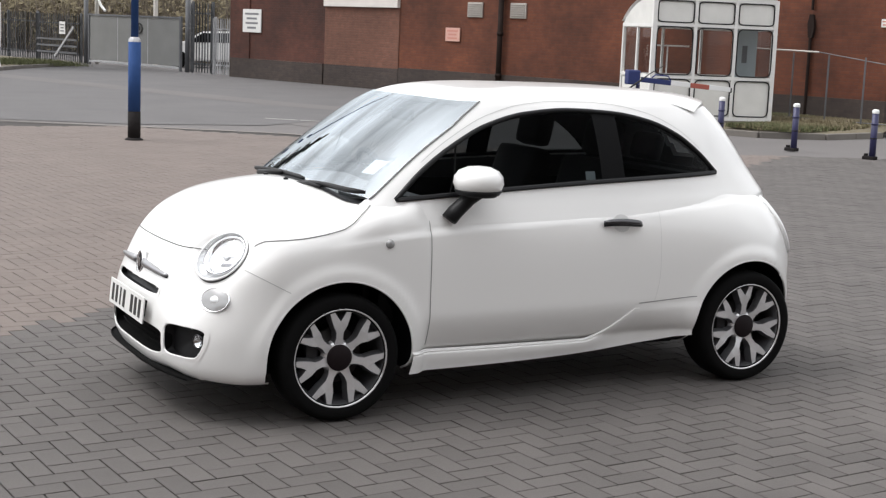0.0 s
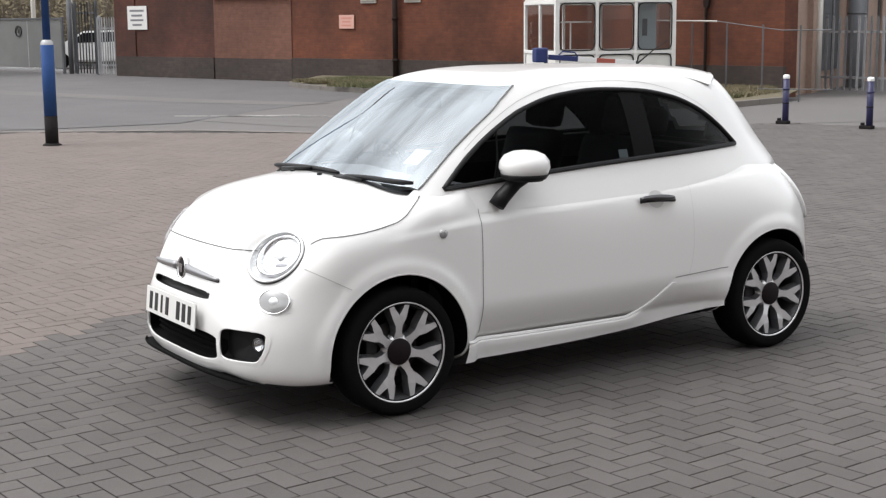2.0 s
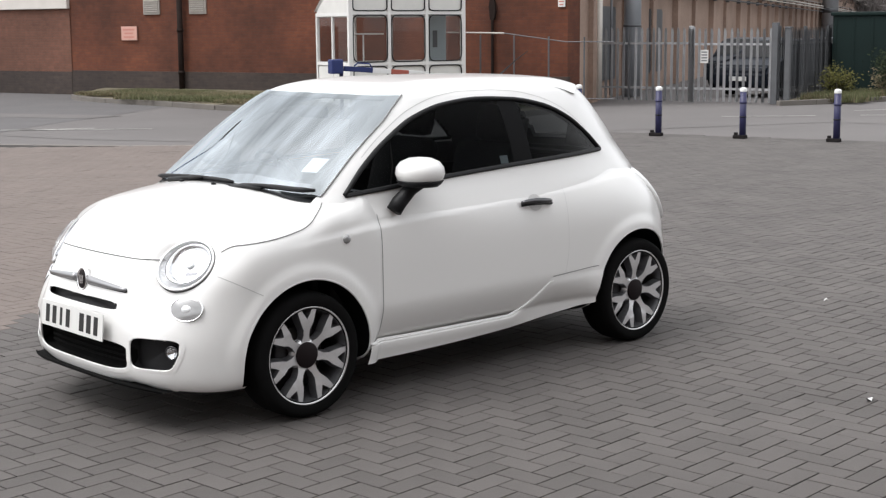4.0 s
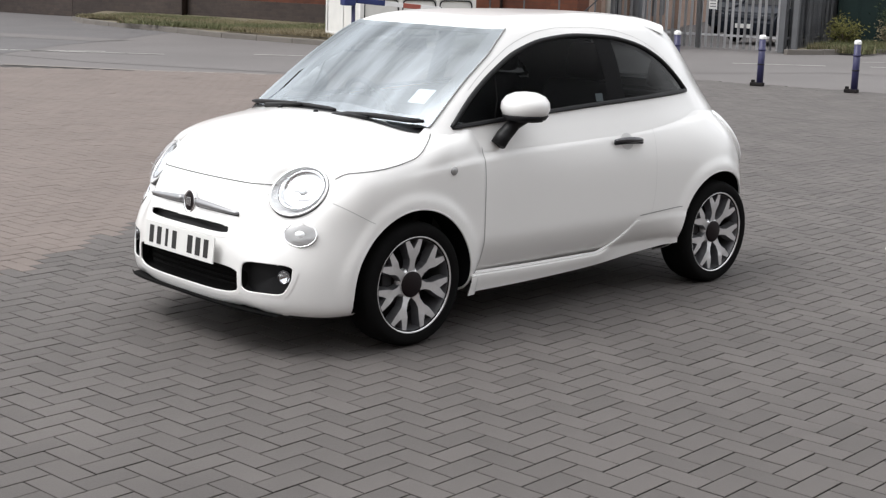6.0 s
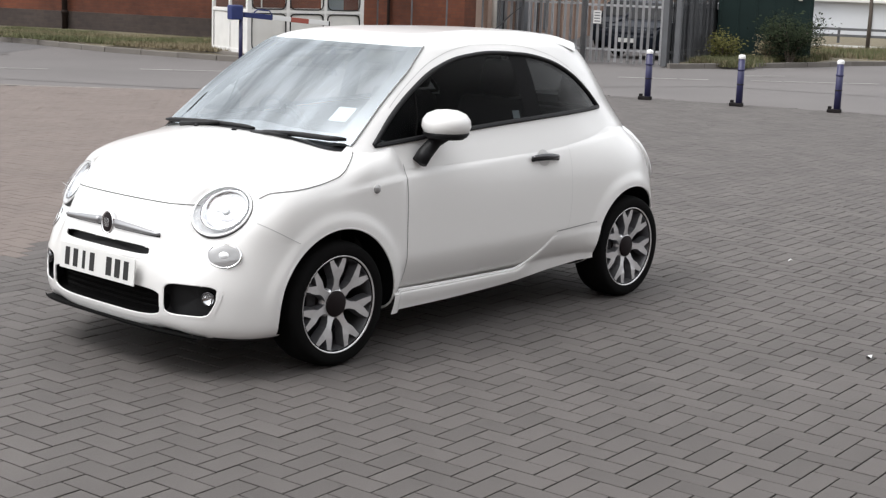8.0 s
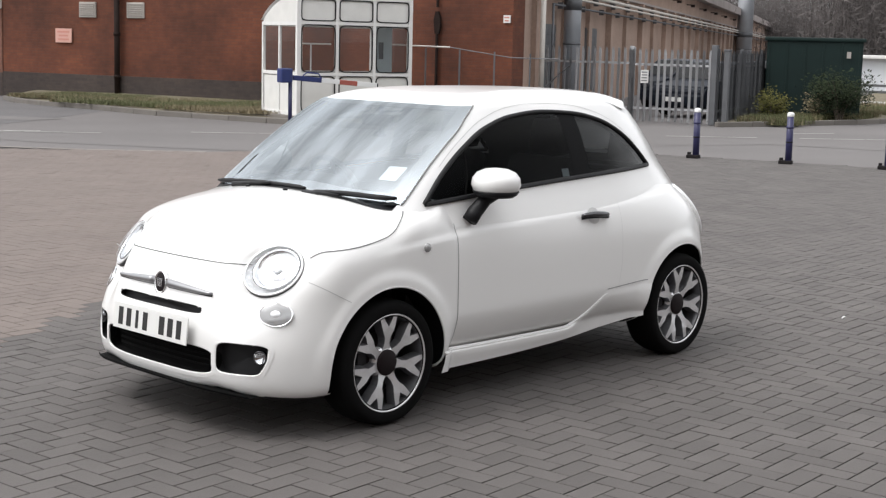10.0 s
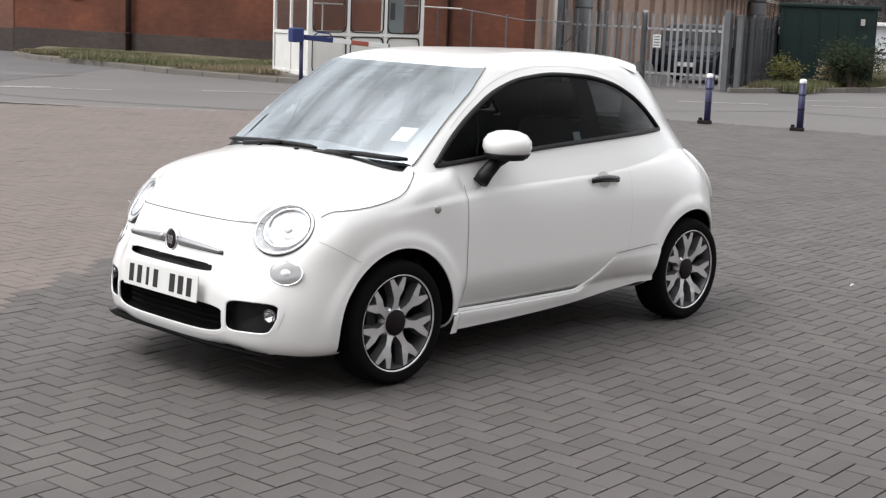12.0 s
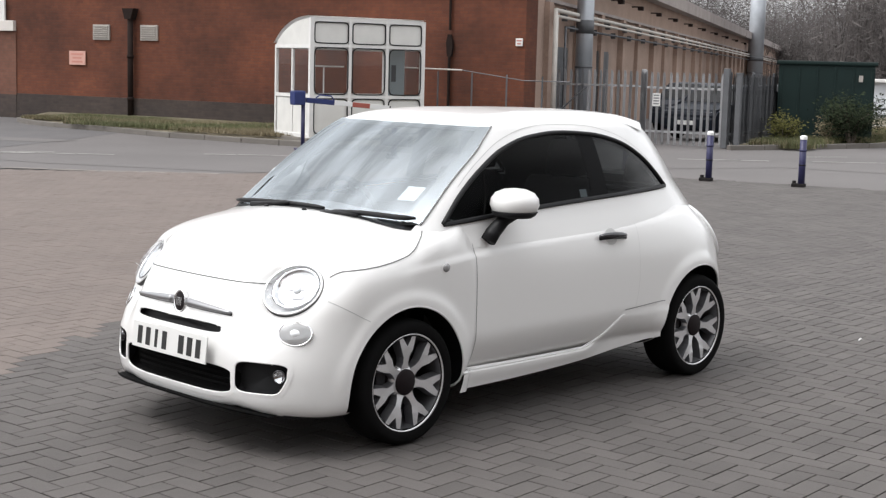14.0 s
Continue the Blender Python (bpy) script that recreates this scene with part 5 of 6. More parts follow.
    part("stem", b_tube([(-0.2, 0, 0.05), (0.05, 0, 0.05)], 0.025, 6), PIPE_BROWN, t)


for k in range(12):
    eaves_lamp(8.0 + 3.6 * k + 0.25 * k * k, 3.76)


def shutter(y, w, z0, z1):
    t = thing("wall_shutter", SIDE_M @ pose(0.02, y, z0), "dark steel shutter in the side wall", "shutter", "side wall shutters")
    part("frame", b_box((0.06, w + 0.12, z1 - z0 + 0.1), (0, w / 2, (z1 - z0) / 2)), GALV_DARK, t)
    for k in range(8):
        part("slat", b_box((0.05, w, (z1 - z0) / 8 - 0.015), (0.03, w / 2, (k + 0.5) * (z1 - z0) / 8)), GALV_DARK, t)


for k in range(3):
    shutter(3.0 + 3.3 * k, 1.7, 0.5, 2.2)


# ---- palisade fences and gates ----
def pale_mesh(height, width=0.068):
    """A W-section pale with a split pointed head."""
    bm = bmesh.new()
    xs = (-width / 2, -width / 4, 0, width / 4, width / 2)
    ys = (0.0, -0.018, -0.004, -0.018, 0.0)
    tops = (height - 0.11, height, height - 0.05, height, height - 0.11)
    a = [bm.verts.new((x, y, 0.03)) for x, y in zip(xs, ys)]
    b = [bm.verts.new((x, y, t)) for x, y, t in zip(xs, ys, tops)]
    for k in range(4):
        bm.faces.new((a[k], a[k + 1], b[k + 1], b[k]))
    bmesh.ops.solidify(bm, geom=bm.faces[:], thickness=0.004)
    return bm


def palisade(name, u0, v0, u1, v1, height, mat, label, pitch=0.145, posts=True, kind_name="fence"):
    """Pales on two rails between posts, from one site place to another."""
    length = math.hypot(u1 - u0, v1 - v0)
    turn = math.degrees(math.atan2(v1 - v0, u1 - u0))
    t = thing(name, site_pose(u0, v0, 0, turn), label, kind_name)
    first, n = None, int(length / pitch)
    for k in range(n + 1):
        m = pose(k * length / n, random.uniform(-0.004, 0.004), 0, 0, random.uniform(-0.5, 0.5), 0)
        if first is None:
            first = part("pale", pale_mesh(height), mat, t, m=m)
        else:
            again(first, m)
    for z in (0.32, height - 0.38):
        part("rail", b_box((length, 0.05, 0.05), (length / 2, 0.03, z)), mat, t)
    if posts:
        count = max(1, round(length / 2.75))
        for k in range(count + 1):
            part("post", b_box((0.10, 0.06, height + 0.02), (k * length / count, 0.075, (height + 0.02) / 2), 0.005), mat, t)
    return t


palisade("palisade_fence", -10.95, 24.8, -8.35, 24.8, 1.74, GALV, "grey galvanised palisade fence beside the gate")
gate = palisade("palisade_gate", -8.28, 24.8, -6.42, 24.8, 1.72, GALV, "grey galvanised palisade gate with a notice", posts=False, kind_name="gate")
part("hinge_post", b_box((0.14, 0.14, 1.82), (1.95, 0.05, 0.91), 0.01), GALV_DARK, gate)
part("latch_post", b_box((0.09, 0.09, 1.74), (-0.03, 0.06, 0.87), 0.01), GALV, gate)
part("notice", b_box((0.19, 0.012, 0.30), (0.30, -0.035, 1.06)), SIGN_WHITE, gate, "small white gate notice")
for k in range(4):
    part("notice_bar", b_box((0.14, 0.004, 0.03), (0.30, -0.043, 1.16 - 0.065 * k)), SIGN_TEXT, gate)
palisade("palisade_fence", -6.2, 24.95, -6.5, 29.6, 1.72, GALV_DARK, "weathered palisade fence running back to the container")
post_far = thing("gate_column", site_pose(-6.05, 24.9, 0), "grey square steel gate column", "post")
part("column", b_box((0.12, 0.12, 1.70), (0, 0, 0.85), 0.01), GALV_DARK, post_far)
part("cap", b_box((0.15, 0.15, 0.04), (0, 0, 1.71), 0.008), GALV_DARK, post_far)


def sheeted_gate():
    t = thing("sheeted_gate", site_pose(-43.25, WALL_V, 0), "wide grey sheeted steel entrance gate, shut", "gate")
    part("sheet", b_box((6.2, 0.03, 1.62), (3.12, 0, 0.99), 0.0), GALV_BLUE, t)
    for z in (0.12, 1.84):
        part("gate_rail", b_box((6.3, 0.08, 0.07), (3.12, 0.0, z), 0.008), GALV_DARK if z > 1 else GALV, t)
    for x in (0.0, 6.25):
        part("gate_stile", b_box((0.09, 0.09, 1.9), (x, 0, 0.95), 0.008), GALV_DARK, t)
    for k in range(2):
        part("sheet_joint", b_box((0.03, 0.036, 1.60), (2.07 + 2.07 * k, 0.0, 0.99)), GALV, t)
    part("round_notice", b_lathe([(0.20, -0.01), (0.20, 0.01), (0.15, 0.01), (0.15, -0.01)], 28, closed=True), INK, t, "round black ring notice", m=pose(3.6, -0.04, 1.42, 90, 0, 0))
    part("round_notice_dot", b_box((0.07, 0.012, 0.14), (3.6, -0.03, 1.42)), INK, t)
    for x in (2.05, 4.4):
        part("rear_post", b_box((0.13, 0.13, 2.65), (x, 1.6, 1.32), 0.01), PIPE_WHITE, t, "pale concrete post behind the gate")
    return t


sheeted_gate()


def gate_post(u, h, r, mat, label):
    t = thing("gate_post", site_pose(u, WALL_V + 0.02, 0), label, "post", "entrance gate posts")
    part("post", b_tube([(0, 0, 0), (0, 0, h)], r, 12), mat, t, smooth=True)
    part("cap", b_lathe([(r * 1.08, 0), (r * 1.08, 0.04), (0, 0.07)], 12), mat, t, m=pose(0, 0, h))


gate_post(-43.55, 2.75, 0.085, GALV_DARK, "thick grey steel gate post")
gate_post(-36.6, 2.72, 0.085, GALV_DARK, "thick grey steel gate post beside the brick wall")
palisade("palisade_fence", -36.35, WALL_V, -35.15, WALL_V, 2.4, GALV_DARK, "tall weathered palisade beside the brick building", pitch=0.16)
palisade("palisade_gate", -35.0, WALL_V, -34.05, WALL_V, 1.9, GALV, "narrow palisade side gate by the brick corner", pitch=0.13, posts=True, kind_name="gate")
side_gate = palisade("palisade_gate", -47.4, WALL_V, -44.0, WALL_V, 1.86, GALV_DARK, "weathered palisade side gate with a diagonal brace", kind_name="gate")
part("brace", b_box((1.9, 0.06, 0.10), (2.3, -0.06, 0.75), m=Matrix.Rotation(radians(-38), 4, "Y")), GALV, side_gate)
for z in (0.35, 0.6, 0.85):
    part("cross_bar", b_box((3.2, 0.05, 0.07), (1.7, -0.05, z)), GALV_DARK, side_gate)
palisade("palisade_fence", -60.0, WALL_V, -47.5, WALL_V, 1.9, GALV_DARK, "weathered grey palisade boundary fence")
wall_note = thing("fence_notice", site_pose(-45.2, WALL_V - 0.08, 1.30), "square white notice on the palisade gate", "sign")
part("board", b_box((0.45, 0.02, 0.48)), SIGN_WHITE, wall_note)
bars_of_text(wall_note, 3, 0.34, 0.36, SIGN_TEXT, -0.0125)


def camera_mast():
    t = thing("camera_mast", site_pose(-43.5, WALL_V + 0.45, 0), "pale steel mast with white cameras behind the gate post", "mast")
    part("mast", b_tube([(0, 0, 0), (0, 0, 4.3)], 0.08, 12), PIPE_WHITE, t, smooth=True)
    part("stay", b_tube([(0.05, 0, 2.5), (0.3, 0, 2.2), (0.62, 0, 2.0)], 0.05, 8), WHITE_FRAME, t)
    for z in (3.3, 4.2):
        part("camera_head", b_lathe([(0.0, -0.15), (0.13, -0.08), (0.14, 0.04), (0.0, 0.14)], 16), WHITE_FRAME, t, smooth=True, m=pose(0.06, -0.1, z))
    part("camera_arm", b_tube([(0, 0, 4.3), (0.22, 0, 4.45), (0.3, 0, 4.25)], 0.035, 8), WHITE_FRAME, t)


camera_mast()


# ---- gatekeeper's booth ----
def booth():
    """Panelled kiosk whose curved roof falls from the front to a low back."""
    fx, fy, w, d, top, low, base = 13.61, 16.95, 2.65, 1.65, 2.63, 2.08, 0.16
    t = thing("gate_booth", pose(fx, fy, 0, 0, 0, -14.4), "white panelled gatekeeper's booth with dark windows", "booth")
    part("plinth", b_box((w + 0.3, d + 0.3, 0.14), (w / 2, d / 2, base - 0.07), 0.01), KERB, t)

    def roof_z(y):
        k = min(1.0, max(0.0, y / d))
        return low + (top - low) * (1 - k ** 2.2) ** 0.8

    cols = (0.0, w / 3, 2 * w / 3, w)
    sill, head = base + 0.86, top - 0.56
    for i, x in enumerate(cols):
        part("frame_post", b_box((0.075 if 0 < i < 3 else 0.10, 0.08, top - base), (x, 0, (top + base) / 2), 0.008), WHITE_FRAME, t)
    for z, h in ((base + 0.04, 0.08), (sill, 0.07), (head, 0.07), (top - 0.03, 0.09)):
        part("frame_rail", b_box((w, 0.07, h), (w / 2, 0.0, z), 0.006), WHITE_FRAME, t)

    def gasket(parent, cx, cz, hw, hh, m=None, r=0.014):
        pts = []
        for k in range(28):
            a = k * math.tau / 28
            pts.append((cx + hw * math.copysign(abs(math.cos(a)) ** 0.25, math.cos(a)), -0.035, cz + hh * math.copysign(abs(math.sin(a)) ** 0.25, math.sin(a))))
        part("gasket", b_tube(pts, r, 6, closed=True), BLACK, parent, m=m)

    for i in range(3):
        cx, hw = (cols[i] + cols[i + 1]) / 2, w / 6 - 0.04
        for lo, hi, glazed in ((base + 0.08, sill - 0.035, False), (sill + 0.035, head - 0.035, True), (head + 0.035, top - 0.075, False)):
            sheet_bm = b_grid(lambda a, b: (cx + (2 * a - 1) * hw, 0.0, lo + (hi - lo) * b), 1, 1) if glazed else b_box((2 * hw, 0.03, hi - lo), (cx, 0, (lo + hi) / 2))
            ob = part("window_pane" if glazed else "panel", sheet_bm, PANE if glazed else WHITE_PANEL, t)
            if glazed:
                ob.visible_shadow = False
            gasket(t, cx, (lo + hi) / 2, hw - 0.01, (hi - lo) / 2 - 0.01)
    # gable ends
    for x in (0.0, w):
        bm = b_prism([(d * k / 14, roof_z(d * k / 14) - 0.02) for k in range(15)] + [(d, head - 0.02), (0, head - 0.02)], 0.03)
        part("gable_panel", bm, WHITE_PANEL, t, m=pose(x, 0, 0, 0, 0, 90))
        part("gable_rail", b_box((0.07, d, 0.07), (x, d / 2, head - 0.03), 0.006), WHITE_FRAME, t)
        part("gable_rail", b_box((0.07, d, 0.07), (x, d / 2, sill), 0.006), WHITE_FRAME, t)
        part("gable_rail", b_box((0.07, d, 0.08), (x, d / 2, base + 0.04), 0.006), WHITE_FRAME, t)
        part("frame_post", b_box((0.07, 0.06, low - base), (x, d, (low + base) / 2), 0.006), WHITE_FRAME, t)
        part("frame_post", b_box((0.055, 0.055, head - base), (x, d * 0.52, (head + base) / 2), 0.006), WHITE_FRAME, t)
        for y0, y1 in ((0.06, 0.49), (0.55, 0.96)):
            part("window_pane", b_grid(lambda a, b: (x, d * (y0 + (y1 - y0) * a), sill + 0.04 + (head - sill - 0.08) * b), 1, 1), PANE, t).visible_shadow = False
            part("panel", b_box((0.03, d * (y1 - y0), sill - base - 0.1), (x, d * (y0 + y1) / 2, (sill + base) / 2)), WHITE_PANEL, t)
    # back
    part("back_panel", b_box((w, 0.03, sill - base), (w / 2, d, (sill + base) / 2)), WHITE_PANEL, t)
    part("back_rail", b_box((w, 0.06, 0.07), (w / 2, d, low - 0.05)), WHITE_FRAME, t)
    part("back_rail", b_box((w, 0.06, 0.06), (w / 2, d, sill), 0.006), WHITE_FRAME, t)
    for x in cols[1:3]:
        part("frame_post", b_box((0.05, 0.05, low - sill), (x, d, (low + sill) / 2)), WHITE_FRAME, t)
    part("inner_door", b_box((0.50, 0.04, head - base - 0.1), (w * 0.89, d * 0.42, (head + base) / 2)), DOOR_PALE, t, "pale blue-grey inner door")
    part("door_window", b_box((0.11, 0.01, 0.36), (w * 0.88, d * 0.42 - 0.027, sill + 0.5)), GALV_DARK, t)
    part("grab_rail", b_tube([(0.06, 0.25, sill + 0.62), (w / 3, 0.25, sill + 0.62)], 0.016, 8), WHITE_FRAME, t)
    part("grab_rail", b_tube([(0.42, 0.26, sill + 0.62), (0.42, 0.26, base)], 0.016, 8), WHITE_FRAME, t)
    part("counter", b_box((w - 0.1, 0.35, 0.04), (w / 2, d - 0.25, sill - 0.06)), WHITE_PANEL, t)

    def roof(u, v):
        y = -0.06 + (d + 0.10) * v
        return (-0.06 + (w + 0.12) * u, y, roof_z(max(0.0, y)) + 0.035)
    bm = b_grid(roof, 4, 24)
    bmesh.ops.solidify(bm, geom=bm.faces[:], thickness=0.05)
    part("curved_roof", bm, WHITE_FRAME, t, "curved white roof sheet", True)


booth()


# ---- barrier, bollards, lamp post ----
def barrier():
    p = site(-12.2, 16.35)
    t = thing("barrier_arm", pose(p.x, p.y, 0.0, 0, 0, -14.0), "blue car park barrier with red and white arm, lowered", "barrier")
    part("post", b_tube([(0, 0, 0), (0, 0, 0.90)], 0.040, 12), NAVY, t, smooth=True)
    part("foot_plate", b_box((0.26, 0.26, 0.03), (0, 0, 0.015), 0.005), NAVY, t)
    part("drive_box", b_box((0.25, 0.22, 0.28), (-0.12, 0, 1.02), 0.03), BARRIER_BLUE, t, "bright blue counterweight box")
    part("arm_root", b_box((0.62, 0.07, 0.10), (0.36, -0.02, 0.955), 0.012, m=Matrix.Rotation(radians(4.5), 4, "Y")), BARRIER_BLUE, t)
    part("pivot_guard", b_tube([(0.28, 0, 1.02), (0.36, 0, 1.08), (0.62, 0, 1.06), (0.68, 0, 0.98)], 0.014, 8), BARRIER_BLUE, t)
    x, z = 0.66, 0.916
    for k, (length, mat) in enumerate(((0.42, WHITE_TAPE), (0.40, RED_TAPE), (0.46, WHITE_TAPE))):
        part("arm_band", b_box((length, 0.05, 0.095), (x + length / 2, -0.02, z), 0.008, m=Matrix.Rotation(radians(4.5), 4, "Y")), mat, t)
        x, z = x + length, z - length * 0.079
    part("arm_tip", b_box((0.03, 0.052, 0.10), (x + 0.01, -0.02, z + 0.01), 0.005), BLACK, t)
    return t


barrier()


def bollard():
    t = thing("bollard", site_pose(-9.6, 15.5), "navy blue steel bollard with a white cap band", "bollard", "row of bollards")
    part("shaft", b_tube([(0, 0, 0.0), (0, 0, 0.73)], 0.052, 20), NAVY, t, smooth=True)
    part("cap", b_lathe([(0.054, 0.0), (0.056, 0.03), (0.050, 0.052), (0.03, 0.063), (0.0, 0.066)], 20), WHITE_TAPE, t, "white domed cap", True, pose(0, 0, 0.735))
    part("band", b_lathe([(0.0525, 0.0), (0.060, 0.006), (0.060, 0.028), (0.0525, 0.034)], 20), NAVY, t, smooth=True, m=pose(0, 0, 0.55))
    part("band", b_lathe([(0.0525, 0.0), (0.057, 0.004), (0.057, 0.016), (0.0525, 0.02)], 20), BLACK, t, smooth=True, m=pose(0, 0, 0.33))
    part("foot", b_box((0.20, 0.14, 0.055), (-0.04, 0, 0.0275), 0.012), BITUMEN, t, "black hinged foot")
    part("padlock_lug", b_box((0.05, 0.06, 0.07), (-0.11, 0, 0.06), 0.008), BITUMEN, t)
    return t


first_bollard = bollard()
for u, v in ((-7.92, 15.25), (-6.39, 15.12), (-4.86, 14.92), (-3.48, 15.02), (-1.99, 15.0), (-0.51, 15.1), (0.96, 15.1), (2.45, 15.1)):
    copy_thing(first_bollard, site_pose(u, v))


def lamp_post():
    t = thing("lamp_post", site_pose(-12.88, 5.65, 0, 0), "tall blue lamp post with a black painted foot", "lamp post")
    part("foot", b_tube([(0, 0, 0), (0, 0, 0.42)], 0.092, 24), BITUMEN, t, "black bitumen painted foot", True)
    part("lower_shaft", b_tube([(0, 0, 0.42), (0, 0, 1.42)], 0.090, 24), BLUE, t, smooth=True)
    part("shoulder", b_lathe([(0.090, 1.42), (0.086, 1.455), (0.058, 1.49)], 24), GALV, t, "pale shoulder cap", True)
    part("upper_shaft", b_tube([(0, 0, 1.46), (0, 0, 6.0)], [0.054, 0.044], 20), BLUE, t, smooth=True)
    part("service_door", b_box((0.012, 0.10, 0.42), (-0.089, 0, 0.95), 0.004), BLUE, t)
    part("collar", b_lathe([(0.050, 0.0), (0.060, 0.01), (0.060, 0.03), (0.050, 0.04)], 20), BLUE, t, smooth=True, m=pose(0, 0, 2.55))
    part("base_flange", b_lathe([(0.092, 0.035), (0.125, 0.02), (0.135, 0.0)], 24), BITUMEN, t, smooth=True)
    part("lamp_arm", b_tube([(0, 0, 5.95), (0.02, 0.06, 6.25), (0.08, 0.22, 6.42)], 0.035, 10), BLUE, t)
    part("lantern", b_box((0.26, 0.70, 0.15), (0, 0, 0), 0.05), GALV_DARK, t, m=pose(0.18, 0.52, 6.56, 20, 0, -15))


lamp_post()


# ---- verge, kerbs and road ----
def kerb_run(points, name="kerb", height=0.10, width=0.13):
    """Kerb stones, one after another, along a line of site places."""
    pts = [site(u, v) for u, v in points]
    t = thing(name, Matrix.Identity(4), "weathered concrete kerb stones", "kerb", kind="structure")
    first = part("kerb_stone", b_box((0.905, width, height + 0.1), (0, 0, (height - 0.1) / 2), 0.015), KERB, t)
    used = False
    for a, b in zip(pts, pts[1:]):
        n = max(1, round((b - a).length / 0.915))
        turn = math.atan2(b.y - a.y, b.x - a.x)
        for k in range(n):
            c = a.lerp(b, (k + 0.5) / n)
            m = Matrix.Translation((c.x, c.y, random.uniform(-0.006, 0.006))) @ Matrix.Rotation(turn, 4, "Z") @ Matrix.Diagonal(((b - a).length / n / 0.915, 1, 1, 1))
            if used:
                again(first, m)
            else:
                first.matrix_basis, used = m, True
    return t


VERGE = [(-23.7, 20.2), (-22.6, 19.5), (-21.2, 18.95), (-19.2, 18.5), (-16.6, 17.7), (-13.5, 17.45), (-11.5, 17.4), (-10.2, 17.6), (-9.4, 18.6), (-9.3, 20.5)]
kerb_run(VERGE)


def mound(points, back, name, label, rise=0.16):
    """Raised soil between a kerb line and a line behind it."""
    bm = bmesh.new()
    rows = []
    for i, (u, v) in enumerate(points):
        bu, bv = back[i]
        row = []
        for k in range(9):
            t = k / 8
            p = site(u + (bu - u) * t, v + (bv - v) * t)
            row.append(bm.verts.new((p.x, p.y, 0.06 + rise * t ** 0.7 + 0.025 * noise.noise(p * 1.3))))
        rows.append(row)
    for a, b in zip(rows, rows[1:]):
        for k in range(8):
            bm.faces.new((a[k], a[k + 1], b[k + 1], b[k]))
    bmesh.ops.recalc_face_normals(bm, faces=bm.faces)
    return tagged(part(name, bm, SOIL, smooth=True), label, "verge", kind="structure")


mound(VERGE, [(-24.3, 21.95), (-23.0, 21.95), (-21.4, 21.95), (-19.2, 21.95), (-16.6, 21.95), (-13.5, 21.95), (-11.5, 21.95), (-10.4, 21.95), (-9.9, 21.9), (-9.6, 21.85)], "verge", "rough earth verge along the brick wall", 0.14)


def tufts(name, spots, count, mats, label, height=(0.06, 0.16)):
    """Blades of grass in clumps over a list of site patches (u0, u1, v0, v1, z)."""
    verts, faces, index = [], [], []
    rng = random.Random(5)
    for n in range(count):
        u0, u1, v0, v1, z = spots[rng.randrange(len(spots))]
        c = site(rng.uniform(u0, u1), rng.uniform(v0, v1), z)
        if noise.noise(c * 0.55) < -0.42:
            continue
        mat = 0 if noise.noise(c * 0.35 + Vector((7, 3, 1))) + rng.gauss(0, 0.22) > 0.0 else 1
        for b in range(5):
            h = rng.uniform(*height)
            a = rng.uniform(0, math.tau)
            lean = rng.uniform(0.02, 0.10)
            x, y = c.x + rng.gauss(0, 0.05), c.y + rng.gauss(0, 0.05)
            s = 0.009
            i = len(verts)
            verts += [(x - s * math.sin(a), y + s * math.cos(a), c.z - 0.03), (x + s * math.sin(a), y - s * math.cos(a), c.z - 0.03), (x + lean * math.cos(a), y + lean * math.sin(a), c.z + h)]
            faces.append((i, i + 1, i + 2))
            index.append(mat)
    me = bpy.data.meshes.new(name)
    me.from_pydata(verts, [], faces)
    for m in mats:
        me.materials.append(m)
    me.polygons.foreach_set("material_index", index)
    return tagged(new(name, me), label, "grass", kind="stuff")


tufts("verge_grass", [(-23.0, -20.0, 19.6, 21.9, 0.15), (-20.5, -16.0, 18.4, 21.9, 0.15), (-17, -13.3, 17.9, 21.9, 0.16), (-11.2, -9.7, 17.9, 21.8, 0.15), (-16, -10.2, 20.3, 21.9, 0.2)], 26000, (GRASS, DRY_GRASS), "rough green and straw grass on the verge", (0.03, 0.085))

# road surface details: patches and worn lines lie a little above one another
sheet([(-40, 10.2), (-13.0, 10.2), (-9.6, 11.1), (-3.5, 19.5), (4, 19.5), (4, 24.3), (-5.8, 24.4), (-9, 24.4), (-9, 17.3), (-13.5, 17.35), (-22.8, 19.4), (-25, 21.9), (-60, 21.9), (-60, 10.2)], -0.013, "road", ASPHALT, "worn grey asphalt access road", "road")
sheet([(-45, 12.6), (-20.3, 13.4), (-17, 14.2), (-17, 15.2), (-20.3, 14.6), (-45, 13.6)], -0.005, "road_patch", ASPHALT, "paler asphalt repair strip", "road")
sheet([(-60, 4.7), (-19.3, 4.7), (-17.3, 5.7), (-15.8, 7.3), (-15.0, 9.6), (-16.4, 12.6), (-17.2, 15.0), (-18.6, 18.2), (-22.8, 19.3), (-25, 21.8), (-60, 21.8)], -0.009, "road_patch", ASPHALT_DARK, "older dark asphalt before the entrance gate", "road")


def line(a, b, width, name="road_line", label="worn white painted road line", mat=LINE):
    pa, pb = site(*a), site(*b)
    d = (pb - pa).normalized()
    s = Vector((-d.y, d.x, 0)) * width / 2
    bm = bmesh.new()
    n = max(1, int((pb - pa).length / 0.6))
    for k in range(n):
        p, q = pa.lerp(pb, k / n), pa.lerp(pb, (k + 0.94) / n)
        w = s * random.uniform(0.75, 1.05)
        bm.faces.new([bm.verts.new(c + Vector((0, 0, -0.004))) for c in (p - w, q - w, q + w, p + w)])
    bmesh.ops.recalc_face_normals(bm, faces=bm.faces)
